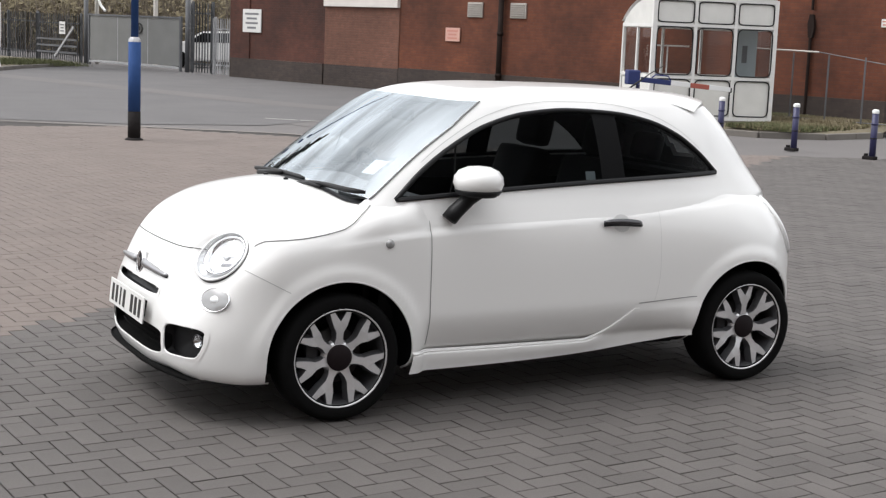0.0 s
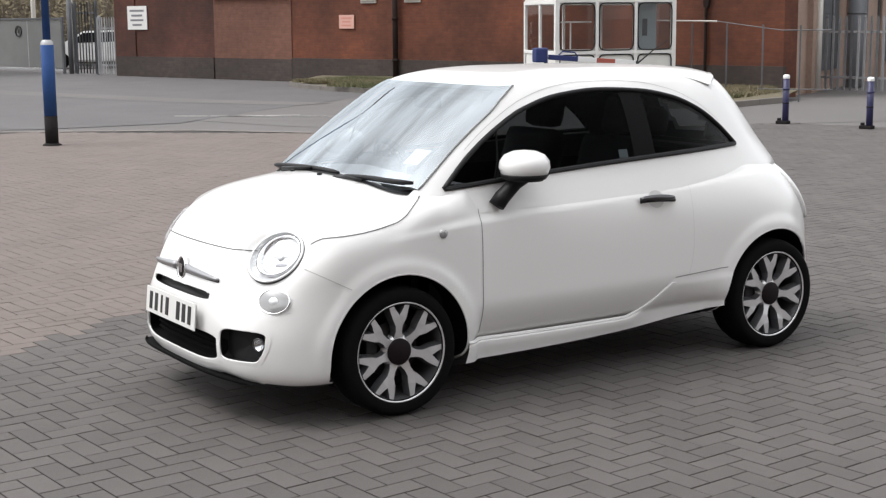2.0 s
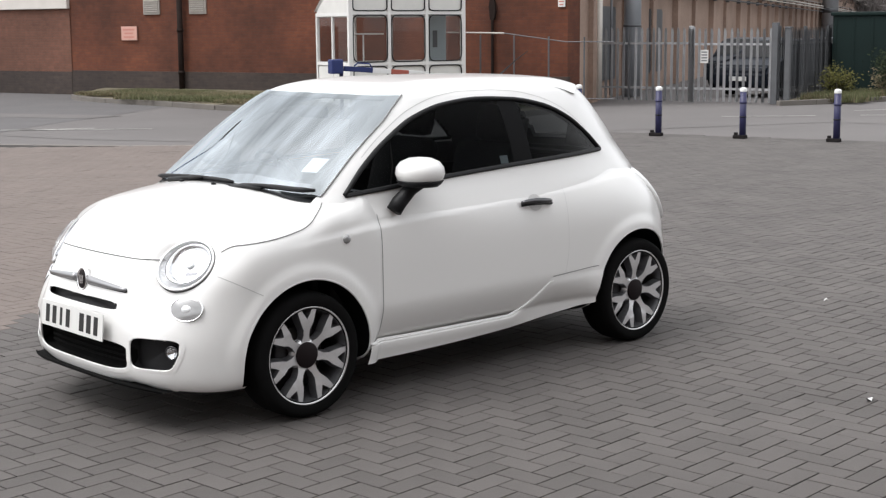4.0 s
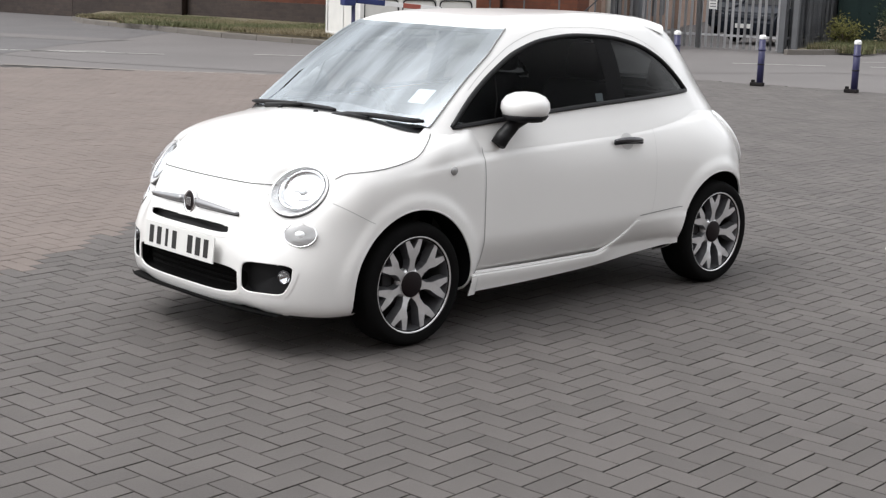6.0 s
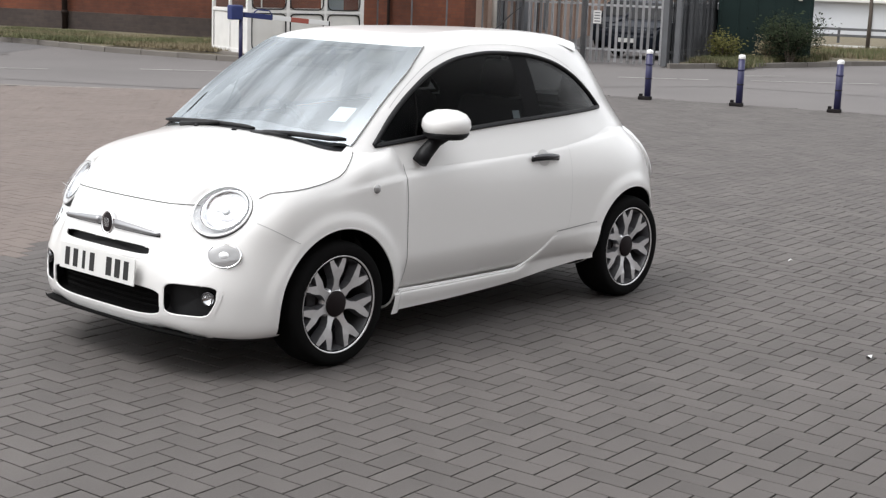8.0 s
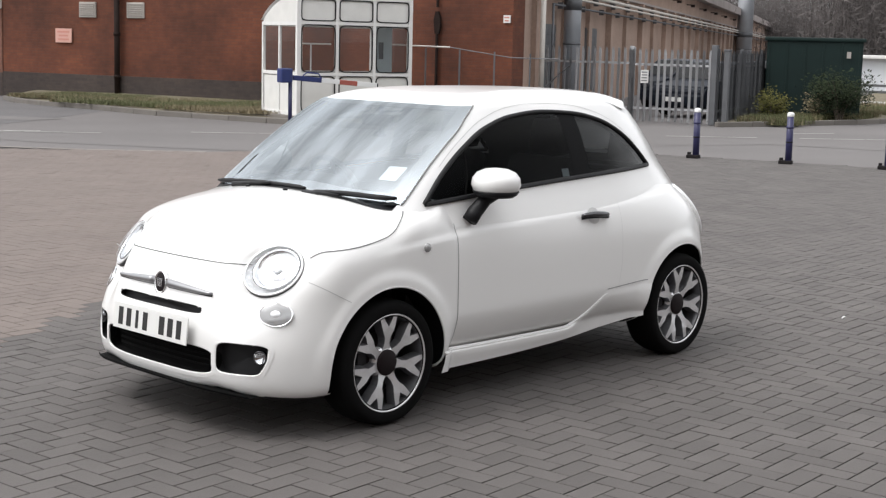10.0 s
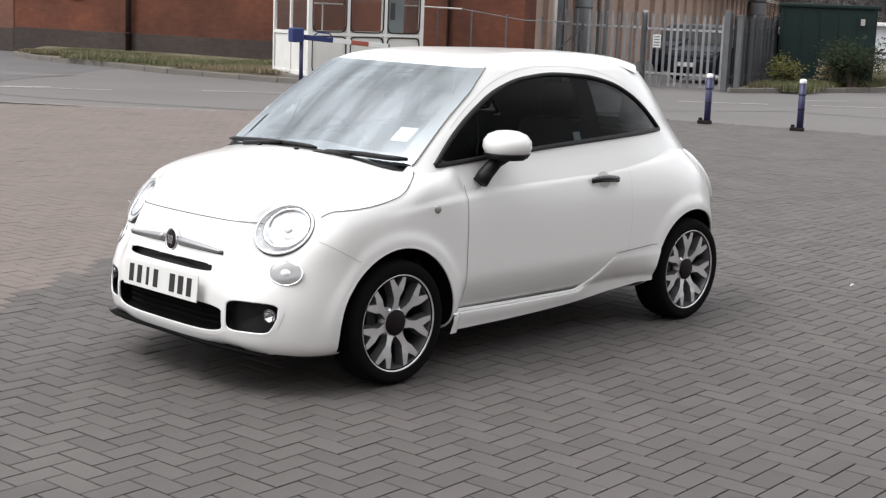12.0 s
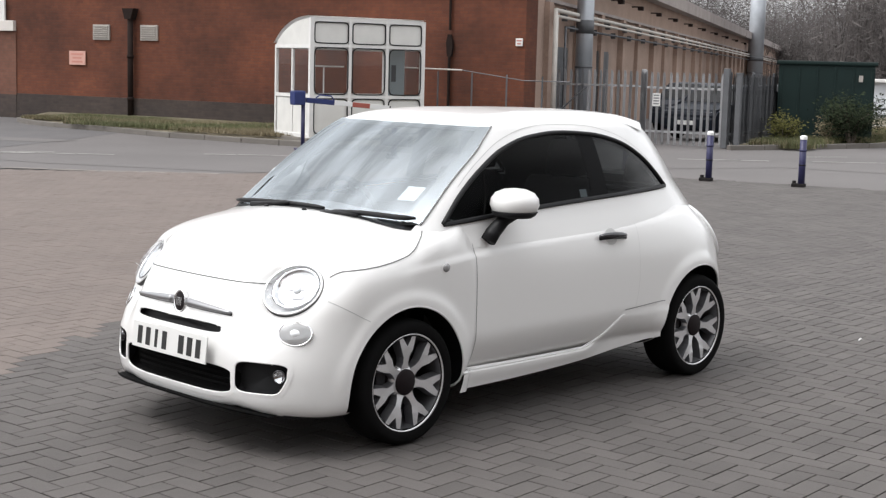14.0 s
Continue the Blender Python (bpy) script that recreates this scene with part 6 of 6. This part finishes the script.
    return tagged(part(name, bm, mat), label, "road line", kind="structure")


line((-16.5, 10.65), (-13.6, 12.55), 0.10)
line((-12.7, 13.9), (-11.2, 14.95), 0.10)
line((-15.6, 11.2), (-14.7, 12.2), 0.10)
line((-5.8, 20.2), (-4.2, 21.2), 0.10)
line((-4.05, 23.2), (-3.3, 24.1), 0.10)
line((-3.5, 21.7), (-1.2, 23.3), 0.10)
EDGE = [(-19.5, 4.2), (-17.1, 5.3), (-15.4, 7.0), (-13.5, 8.7), (-11.3, 9.6), (-9.7, 10.5)]
for a, b in zip(EDGE, EDGE[1:]):
    line(a, b, 0.18, "paving_edge", "pale concrete edging of the block paving", EDGING)

# right-hand kerb, verge, container and shrubs
RIGHT_KERB = [(-6.1, 24.45), (-5.0, 26.2), (-3.9, 28.6), (-3.2, 30.6), (-1.9, 32.8), (0.5, 35.5), (4.0, 38.5), (12.0, 44.0)]
kerb_run(RIGHT_KERB)
sheet([(-6.3, 24.9), (-5.1, 26.3), (-4.0, 28.7), (-3.3, 30.7), (-2.0, 32.9), (0.4, 35.6), (3.9, 38.6), (11.9, 44.1), (14, 60), (-9, 60)], 0.06, "right_verge", SOIL, "rough earth and grass verge", "verge")
tufts("verge_grass", [(-6.0, -4.6, 25.6, 29.0, 0.06), (-5.0, -4.0, 28.8, 32.0, 0.06), (-6.0, -2.2, 33.0, 40.0, 0.06), (-4.5, 3.0, 36.5, 40.5, 0.06)], 8000, (GRASS, DRY_GRASS), "rough grass round the container", (0.08, 0.2))


def container():
    t = thing("waste_container", site_pose(-6.33, 29.15, 0.06, 13.0), "large dark green steel container on the verge", "container")
    part("shell", b_box((2.36, 3.4, 1.90), (1.18, 1.7, 0.985), 0.04), SKIP, t)
    part("lid", b_box((2.48, 3.5, 0.10), (1.18, 1.7, 1.97), 0.03), SKIP, t)
    for k in range(6):
        part("rib", b_box((0.05, 0.02, 1.85), (0.07 + 0.444 * k, -0.008, 0.97), 0.01), SKIP, t)
    part("plate", b_box((0.10, 0.02, 0.16), (2.02, -0.045, 1.60)), VENT, t, "small white plate")
    part("skid", b_box((2.2, 0.2, 0.12), (1.18, 0.2, 0.03)), BITUMEN, t)


container()


def leaf_cloud(name, centre, size, count, leaf, mat, label, category, seed=1, stems=8, twig=TWIG):
    """A shrub: stems from the ground and many small leaves in an uneven crown."""
    rng = random.Random(seed)
    t = thing(name, pose(*centre), label, category)
    stem = bmesh.new()
    tips = []
    for k in range(stems):
        a = k * math.tau / stems + rng.uniform(-0.3, 0.3)
        tip = Vector((math.cos(a) * size[0] * rng.uniform(0.3, 0.95), math.sin(a) * size[1] * rng.uniform(0.3, 0.95), size[2] * rng.uniform(0.5, 1.0)))
        mid = Vector((tip.x * 0.35, tip.y * 0.35, tip.z * 0.6))
        b_tube([(0.05 * math.cos(a), 0.05 * math.sin(a), -0.05), mid, tip], [0.02, 0.012, 0.004], 5, stem)
        tips += [mid, tip, mid.lerp(tip, 0.6)]
    part("stems", stem, twig, t)
    verts, faces = [], []
    for n in range(count):
        c = tips[rng.randrange(len(tips))] + Vector((rng.gauss(0, size[0] * 0.22), rng.gauss(0, size[1] * 0.22), rng.gauss(0, size[2] * 0.16)))
        c.z = max(c.z, 0.02)
        d = Vector((rng.gauss(0, 1), rng.gauss(0, 1), rng.gauss(0, 0.8))).normalized()
        e = d.orthogonal().normalized()
        l = leaf * rng.uniform(0.6, 1.3)
        i = len(verts)
        verts += [tuple(c - d * l), tuple(c + e * l * 0.4), tuple(c + d * l), tuple(c - e * l * 0.4)]
        faces.append((i, i + 1, i + 2, i + 3))
    me = bpy.data.meshes.new("foliage")
    me.from_pydata(verts, [], faces)
    me.materials.append(mat)
    crown = new("foliage", me)
    crown.parent = t
    return t


p = site(-4.3, 28.6)
leaf_cloud("shrub", (p.x, p.y, 0.06), (0.95, 0.75, 1.0), 3800, 0.045, LEAF, "straggly dark green shrub beside the container", "shrub", 3, 14)
p = site(-5.7, 27.6)
leaf_cloud("shrub", (p.x, p.y, 0.06), (0.5, 0.5, 0.62), 1300, 0.04, LEAF_YELLOW, "small yellow-flowering shrub by the fence", "shrub", 4, 9)
p = site(-4.9, 28.9)
leaf_cloud("shrub", (p.x, p.y, 0.06), (0.5, 0.4, 0.55), 900, 0.04, BRAMBLE, "dry brown scrub at the container's foot", "shrub", 8, 8)


# ---- trees and distance ----
def branch(bm, start, way, length, radius, depth, rng, tips):
    pts, radii = [start], [radius]
    p, d = Vector(start), Vector(way).normalized()
    for k in range(3):
        d = (d + Vector((rng.gauss(0, 0.13), rng.gauss(0, 0.13), rng.gauss(0.05, 0.08)))).normalized()
        p = p + d * length / 3
        pts.append(p.copy())
        radii.append(radius * (1 - 0.2 * (k + 1)))
    b_tube(pts, radii, 5 if depth > 1 else 3, bm, cap=False)
    tips.append(pts[-1])
    if depth:
        for k in range(rng.randint(3, 4)):
            a = rng.uniform(0, math.tau)
            side = d.orthogonal().normalized()
            side.rotate(Matrix.Rotation(a, 3, d))
            branch(bm, pts[rng.randint(1, 3)], d * 0.75 + side * rng.uniform(0.5, 0.9), length * rng.uniform(0.55, 0.75), max(0.016, radii[-1] * 0.72), depth - 1, rng, tips)


def bare_tree(x, y, height, seed, label="leafless tree with bare branches"):
    rng = random.Random(seed)
    t = thing("bare_tree", pose(x, y, 0), label, "tree", "bare trees")
    trunk, crown, tips = bmesh.new(), bmesh.new(), []
    top = Vector((rng.uniform(-0.3, 0.3), rng.uniform(-0.3, 0.3), height * 0.38))
    b_tube([(0, 0, -0.1), top * 0.5, top], [height * 0.022, height * 0.017, height * 0.013], 8, trunk)
    part("trunk", trunk, BARK, t, smooth=True)
    for k in range(5):
        a = k * math.tau / 5 + rng.uniform(-0.4, 0.4)
        branch(crown, top * rng.uniform(0.75, 1.0), Vector((math.cos(a), math.sin(a), rng.uniform(1.0, 2.0))), height * 0.28, height * 0.008, 3, rng, tips)
    part("crown", crown, TWIG, t)
    return t


def thicket(name, spots, count, label, seed, height, mat=TWIG, leafmat=BRAMBLE, scrap=(0.07, 0.18), slim=0.12, stem=0.03, scraps=9):
    """Far scrub: a mass of thin stems and scraps of leaf."""
    rng = random.Random(seed)
    verts, faces, index = [], [], []
    for n in range(count):
        u0, u1, v0, v1 = spots[rng.randrange(len(spots))]
        c = site(rng.uniform(u0, u1), rng.uniform(v0, v1), 0)
        h = height * rng.uniform(0.45, 1.0) * (0.75 + 0.5 * noise.noise(c * 0.15))
        lean = Vector((rng.gauss(0, 0.14), rng.gauss(0, 0.14), 1))
        base, top = c, c + lean * h
        s = Vector((rng.gauss(0, 1), rng.gauss(0, 1), 0)).normalized() * stem
        i = len(verts)
        verts += [tuple(base - s), tuple(base + s), tuple(top)]
        faces.append((i, i + 1, i + 2))
        index.append(0)
        for b in range(scraps):
            q = base.lerp(top, rng.uniform(0.1, 1.0)) + Vector((rng.gauss(0, 0.35), rng.gauss(0, 0.35), rng.gauss(0, 0.2))) * (1 if height < 8 else 2.5)
            d = Vector((rng.gauss(0, 1), rng.gauss(0, 1), rng.gauss(0.4, 1))).normalized()
            e = d.orthogonal().normalized()
            l = rng.uniform(*scrap)
            i = len(verts)
            w = slim if b % 2 else slim * 2.5
            verts += [tuple(q - d * l), tuple(q + e * l * w), tuple(q + d * l), tuple(q - e * l * w)]
            faces.append((i, i + 1, i + 2, i + 3))
            index.append(b % 2 and 0 or 1)
    me = bpy.data.meshes.new(name)
    me.from_pydata(verts, [], faces)
    me.materials.append(mat)
    me.materials.append(leafmat)
    me.polygons.foreach_set("material_index", index)
    return tagged(new(name, me), label, "scrub", kind="stuff")


thicket("scrub_left", [(-72, -42, 27, 34), (-95, -55, 34, 46)], 12000, "brown winter scrub behind the entrance gates", 11, 4.6)
thicket("scrub_right", [(-15, 30, 66, 80), (-20, 40, 92, 120), (-75, -33, 100, 125), (-48, -18, 140, 175)], 15000, "grey leafless woodland behind the container", 12, 17.0, WOOD, WOOD, (0.12, 0.40), 0.05, 0.025, 42)
for k, (u, v, h) in enumerate(((-75, 36, 9.5), (-69, 37, 11.0), (-64.5, 35, 10.0), (-72, 42, 12.0), (-61, 36, 10.0), (-57, 36, 9.0), (-80, 42, 12.0), (-66, 44, 12.0))):
    q = site(u, v)
    bare_tree(q.x, q.y, h, 20 + k)
for k, (u, v, h) in enumerate(((-5.5, 66, 12.0), (-2.0, 70, 13.0), (2.0, 64, 11.0), (-8.2, 72, 13.0))):
    q = site(u, v)
    bare_tree(q.x, q.y, h, 40 + k, "leafless tree beyond the container")
q = site(-4.2, 38.8)
young = thing("young_tree", pose(q.x, q.y, 0.05), "slim young tree trunk on the verge", "tree")
part("trunk", b_tube([(0, 0, -0.1), (0.03, 0, 1.2), (0.0, 0.05, 3.2)], [0.07, 0.06, 0.04], 8), BARK, young, smooth=True)
crown_bm, tip_list = bmesh.new(), []
for k in range(5):
    branch(crown_bm, Vector((0, 0.04, 2.2 + 0.2 * k)), Vector((math.cos(k * 1.3), math.sin(k * 1.3), 1.2)), 0.9, 0.018, 2, random.Random(70 + k), tip_list)
part("crown", crown_bm, TWIG, young)


def conifer(u, v, height, radius, seed, skirt):
    """A dark evergreen: tiers of drooping boughs with many needle sprays."""
    rng = random.Random(seed)
    q = site(u, v)
    t = thing("conifer", pose(q.x, q.y, 0), "large dark evergreen conifer", "tree")
    part("trunk", b_tube([(0, 0, -0.1), (0, 0, height * 0.95)], [0.13, 0.03], 8), BARK, t)
    verts, faces = [], []
    for n in range(20000):
        z = skirt + (height - skirt) * rng.random() ** 1.25
        r = radius * (1 - (z / height)) ** 0.75 * rng.random() ** 0.45 * (0.8 + 0.4 * math.sin(z * 5 + rng.random()))
        a = rng.uniform(0, math.tau)
        c = Vector((r * math.cos(a), r * math.sin(a), z - 0.25 * r))
        d = Vector((math.cos(a), math.sin(a), -0.45 + rng.gauss(0, 0.3))).normalized()
        e = d.cross(Vector((rng.gauss(0, 0.3), rng.gauss(0, 0.3), 1))).normalized()
        l = rng.uniform(0.07, 0.2)
        i = len(verts)
        verts += [tuple(c - d * l), tuple(c + e * l * 0.35), tuple(c + d * l), tuple(c - e * l * 0.35)]
        faces.append((i, i + 1, i + 2, i + 3))
    me = bpy.data.meshes.new("crown")
    me.from_pydata(verts, [], faces)
    me.materials.append(CONIFER)
    crown = new("crown", me)
    crown.parent = t


conifer(-41.4, 16.9, 13.0, 3.2, 61, 3.3)
conifer(-62.7, 33.0, 6.3, 0.75, 62, 1.26)

# left corner: grass with kerb and a notice board
LEFT_KERB = [(-33.6, 12.9), (-36.0, 14.6), (-38.2, 16.6), (-39.6, 18.2), (-41.5, 20.5), (-44.5, 21.4)]
kerb_run(LEFT_KERB)
sheet([(-33.8, 12.6), (-36.2, 14.5), (-38.4, 16.5), (-39.8, 18.2), (-41.6, 20.4), (-44.5, 21.3), (-60, 21.5), (-60, 5), (-36, 5)], 0.06, "left_verge", SOIL, "grassed corner beside the entrance", "verge")
tufts("verge_grass", [(-42, -37.0, 12.0, 15.0, 0.06), (-44, -39.6, 15.0, 20.0, 0.06), (-48, -40, 8.0, 16.0, 0.06)], 6000, (GRASS, GRASS), "green grass on the corner verge", (0.08, 0.18))


def notice_board():
    q = site(-37.15, 15.4)
    t = thing("notice_board", pose(q.x, q.y, 0.05, 0, 0, -52), "white notice board on a bent white post", "sign")
    part("post", b_tube([(0.02, 0, 0.0), (-0.06, 0, 0.28), (0.02, 0, 1.0), (0.02, 0, 2.05)], 0.045, 8), WHITE_FRAME, t)
    part("post", b_tube([(-2.2, 0, 0.0), (-2.2, 0, 2.05)], 0.045, 8), WHITE_FRAME, t)
    part("board", b_box((2.35, 0.04, 0.80), (-1.12, -0.05, 1.66), 0.01), SIGN_WHITE, t)
    for k in range(3):
        part("text_bar", b_box((1.5, 0.006, 0.09), (-0.95, -0.074, 1.88 - 0.2 * k)), VENT, t)


notice_board()


# ---- parked cars glimpsed through the gates ----
def far_car(u, v, turn, paint, label):
    t = thing("parked_car", site_pose(u, v, 0, turn), label, "car", "cars behind the gates")
    side = [(-2.0, 0.25), (-2.02, 0.6), (-1.9, 0.78), (-1.05, 0.92), (-0.45, 1.38), (0.75, 1.42), (1.45, 0.98), (1.9, 0.92), (2.0, 0.6), (1.98, 0.25)]
    bm = b_prism(side, 1.66)
    bmesh.ops.bevel(bm, geom=bm.edges[:], offset=0.06, segments=2, affect="EDGES")
    part("body", bm, paint, t, smooth=False, m=pose(0, -0.83, 0))
    win = [(-0.95, 0.95), (-0.42, 1.32), (0.72, 1.35), (1.25, 1.0)]
    part("side_window", b_prism(win, 0.02), BLACK, t, m=pose(0, -0.845, 0))
    part("windscreen", b_prism([(-1.0, 0.955), (-0.5, 1.36), (-0.48, 1.34), (-0.98, 0.93)], 1.4), BLACK, t, m=pose(-0.03, -0.7, 0.01))
    for x in (-1.25, 1.25):
        for y in (-0.76, 0.76):
            part("wheel", b_lathe([(0.0, -0.1), (0.25, -0.1), (0.31, -0.06), (0.31, 0.06), (0.25, 0.1), (0.0, 0.1)], 20), RUBBER, t, m=pose(x, y, 0.31, 90, 0, 0))
    for y in (-0.6, 0.6):
        part("headlamp", b_box((0.06, 0.3, 0.14), (-1.99, y, 0.66), 0.02), LENS, t)
    part("number_plate", b_box((0.02, 0.5, 0.11), (-2.03, 0, 0.45)), PLATE, t)


far_car(-7.7, 29.6, 75, DARK_CAR, "dark car parked behind the palisade gate")
far_car(-7.6, 34.5, 80, DARK_CAR, "dark blue car parked behind the palisade gate")
far_car(-9.9, 33.5, 92, DARK_CAR, "dark car parked beside the works side wall")
far_car(-41.2, 26.2, 56, PAINT, "white car parked behind the side gate")

# far shed and guard rail on the right
shed = thing("far_shed", site_pose(-11.5, 57.0, 0, 3), "long low white clad shed in the distance", "building")
part("wall", b_box((46, 12, 1.5), (23, 6, 0.75)), SHED, shed)
part("roof", b_box((46.6, 12.6, 0.14), (23, 6, 1.55), 0.02), WHITE_FRAME, shed)
for k in range(16):
    part("cladding_rib", b_box((0.12, 0.06, 1.45), (1.4 + 2.8 * k, -0.03, 0.74)), GALV_BLUE, shed)
rail = thing("guard_rail", site_pose(-8.5, 46.0, 0, 4), "low grey guard rail beside a far road", "guard rail")
for k in range(16):
    part("post", b_box((0.09, 0.09, 0.62), (2.0 * k, 0, 0.31)), GALV_DARK, rail)
for z in (0.33, 0.56):
    part("rail", b_box((31, 0.06, 0.09), (15.5, -0.05, z), 0.01), GALV_DARK, rail)
sheet([(-7.5, 41.2), (30, 44), (30, 46.0), (-7.5, 43.6)], 0.065, "far_road", LINE, "pale concrete road beyond the verge", "road")

# temporary mesh fence between booth and palisade
wire = thing("wire_fence", site_pose(-11.7, 20.9, -0.06, 0), "thin wire fence with a pale top rail beside the booth", "fence")
for k in range(4):
    part("post", b_tube([(0.85 * k, 0, 0), (0.85 * k, 0, 1.66 - 0.02 * k)], 0.018, 6), GALV_DARK, wire)
part("top_rail", b_tube([(-1.2, 0, 1.72), (0.6, 0, 1.69)], 0.020, 6), PIPE_WHITE, wire)
part("wire", b_tube([(0.6, 0, 1.69), (2.0, 0.2, 1.5), (3.1, 0.3, 1.50)], 0.011, 5), GALV_DARK, wire)
part("wire", b_tube([(-1.0, 0, 0.3), (2.0, 0.2, 0.28), (3.1, 0.3, 0.3)], 0.010, 5), GALV_DARK, wire)

# unseen unit added behind the camera, closing the yard to block low sky light
back = thing("retail_unit", pose(-6.0, -12.5, 0, 0, 0, -22), "unseen brown brick block added to keep low sky light off the car", "building")
part("wall", b_box((60, 8, 8.0), (0, -4, 4.0)), BACK_WALL, back)
# bright board added for a thin line mirrored in the side windows
part("fascia", b_box((60.4, 0.5, 0.45), (0, 0.1, 4.2)), WHITE_PANEL, back)


# ---- block paving in herringbone ----
PAVE_TURN = radians(4.3)
BL, BW, JOINT = 0.214, 0.107, 0.0060
PAVE_I, PAVE_J = 0.104, -0.072
TAN_A, TAN_B = Vector((-1.767, 1.792, 0)), Vector((-0.491, 2.633, 0))


def paving():
    """Blocks two to one, laid zigzag: buff beyond a straight line, grey on this side."""
    c, s = math.cos(PAVE_TURN), math.sin(PAVE_TURN)
    normal = Vector((-(TAN_B - TAN_A).y, (TAN_B - TAN_A).x, 0)).normalized()
    paved = thing("paving", Matrix.Identity(4), "herringbone block paving in grey and buff", "paving", kind="structure")
    sand = bmesh.new()
    outline = [(-24, 3.5), (-19.5, 4.2), (-17.1, 5.2), (-15.4, 6.9), (-13.5, 8.6), (-11.3, 9.5), (-9.7, 10.4), (-6.7, 15.4), (9, 15.4), (20, 15.4), (20, -16), (-24, -16)]
    vs = [sand.verts.new(site(u, v, -0.014)) for u, v in outline]
    sand.faces.new(vs)
    bmesh.ops.recalc_face_normals(sand, faces=sand.faces)
    for f in sand.faces:
        if f.normal.z < 0:
            f.normal_flip()
    part("bedding", sand, SAND, paved)
    rng = random.Random(9)
    # shared piece meshes: along x and along y
    b = 0.002
    hl, hw = BL / 2 - JOINT / 2, BW / 2 - JOINT / 2

    def corners(lx, ly):
        top = [(-lx + b, -ly + b), (lx - b, -ly + b), (lx - b, ly - b), (-lx + b, ly - b)]
        low = [(-lx, -ly), (lx, -ly), (lx, ly), (-lx, ly)]
        return top, low

    quads = [(0, 1, 2, 3)]
    for k in range(4):
        quads += [(4 + k, 4 + (k + 1) % 4, (k + 1) % 4, k), (8 + k, 8 + (k + 1) % 4, 4 + (k + 1) % 4, 4 + k)]
    sides = [0] + [0, 1] * 4
    single = {}
    verts = {0: [], 1: []}
    faces = {0: [], 1: []}
    near = []
    reach = 190
    edge = [site(u, v) for u, v in outline[1:7]]
    for i in range(-105, reach):
        for j in range(-110, reach):
            k = (i - j) % 4
            if k not in (0, 2):
                continue
            along = k == 0
            cx, cy = (i + 1.0, j + 0.5) if along else (i + 0.5, j)
            lx, ly = (cx + PAVE_I) * BW, (cy + PAVE_J) * BW
            x, y = c * lx - s * ly, s * lx + c * ly
            if not (-10.0 < x < 15.5 and -9.5 < y < 16.5):
                continue
            u, v = 0.26 * x - 0.9656 * y, 0.9656 * x + 0.26 * y
            if v > 15.4 or v > (4.0 + (u + 19.5) * 0.66 if u < -9.7 else 10.47 + (u + 9.7) * 1.6):
                continue
            if x + y < -15.5:
                continue
            tan = (Vector((x, y, 0)) - TAN_A).dot(normal) > 0
            z, tilt = rng.gauss(0, 0.0005), (rng.gauss(0, 0.004), rng.gauss(0, 0.004))
            lxh, lyh = (hl, hw) if along else (hw, hl)
            if -2.75 < x < -0.75 and -3.05 < y < -0.35 and len(near) < 290 and x + 0.6 * y < -1.55:
                near.append((x, y, z, along, tan))
                continue
            top, low = corners(lxh, lyh)
            m = 1 if tan else 0
            n = len(verts[m])
            verts[m] += [(x + c * a - s * d, y + s * a + c * d, z + tilt[0] * a + tilt[1] * d) for a, d in top]
            verts[m] += [(x + c * a - s * d, y + s * a + c * d, e) for e in (z - 0.0015, -0.016) for a, d in low]
            faces[m] += [tuple(n + q for q in f) for f in quads]
    for m, name, mat in ((0, "grey_blocks", BLOCK_GREY), (1, "buff_blocks", BLOCK_TAN)):
        me = bpy.data.meshes.new(name)
        me.from_pydata(verts[m], [], faces[m])
        me.materials.append(mat)
        me.materials.append(SAND_PALE if m else SAND)
        me.polygons.foreach_set("material_index", sides * (len(faces[m]) // 9))
        ob = new(name, me)
        ob.parent = paved
        tagged(ob, kind="stuff")
    for x, y, z, along, tan in near:
        key = (along, tan)
        if key not in single:
            lxh, lyh = (hl, hw) if along else (hw, hl)
            top, low = corners(lxh, lyh)
            me = bpy.data.meshes.new("paving_block")
            me.from_pydata([(a, d, 0) for a, d in top] + [(a, d, e) for e in (-0.0015, -0.016) for a, d in low], [], quads)
            me.materials.append(BLOCK_TAN if tan else BLOCK_GREY)
            me.materials.append(SAND_PALE if tan else SAND)
            me.polygons.foreach_set("material_index", sides)
            single[key] = me
        ob = new("paving_block", single[key])
        ob.parent = paved
        ob.matrix_basis = Matrix.Translation((x, y, z)) @ Matrix.Rotation(PAVE_TURN, 4, "Z")


paving()


def litter(x, y, size, turn, name="litter_scrap"):
    bm = b_grid(lambda u, v: ((u - 0.5) * size, (v - 0.5) * size * 0.45, 0.012 * math.sin(3 * u + 2 * v)), 4, 3)
    tagged(part(name, bm, WHITE_TAPE, m=pose(x, y, 0.006, 0, 0, turn)), "small white scrap of paper on the paving", "litter", "litter scraps")


litter(0.91, -2.38, 0.06, 20)
litter(2.9, -0.9, 0.04, 70)
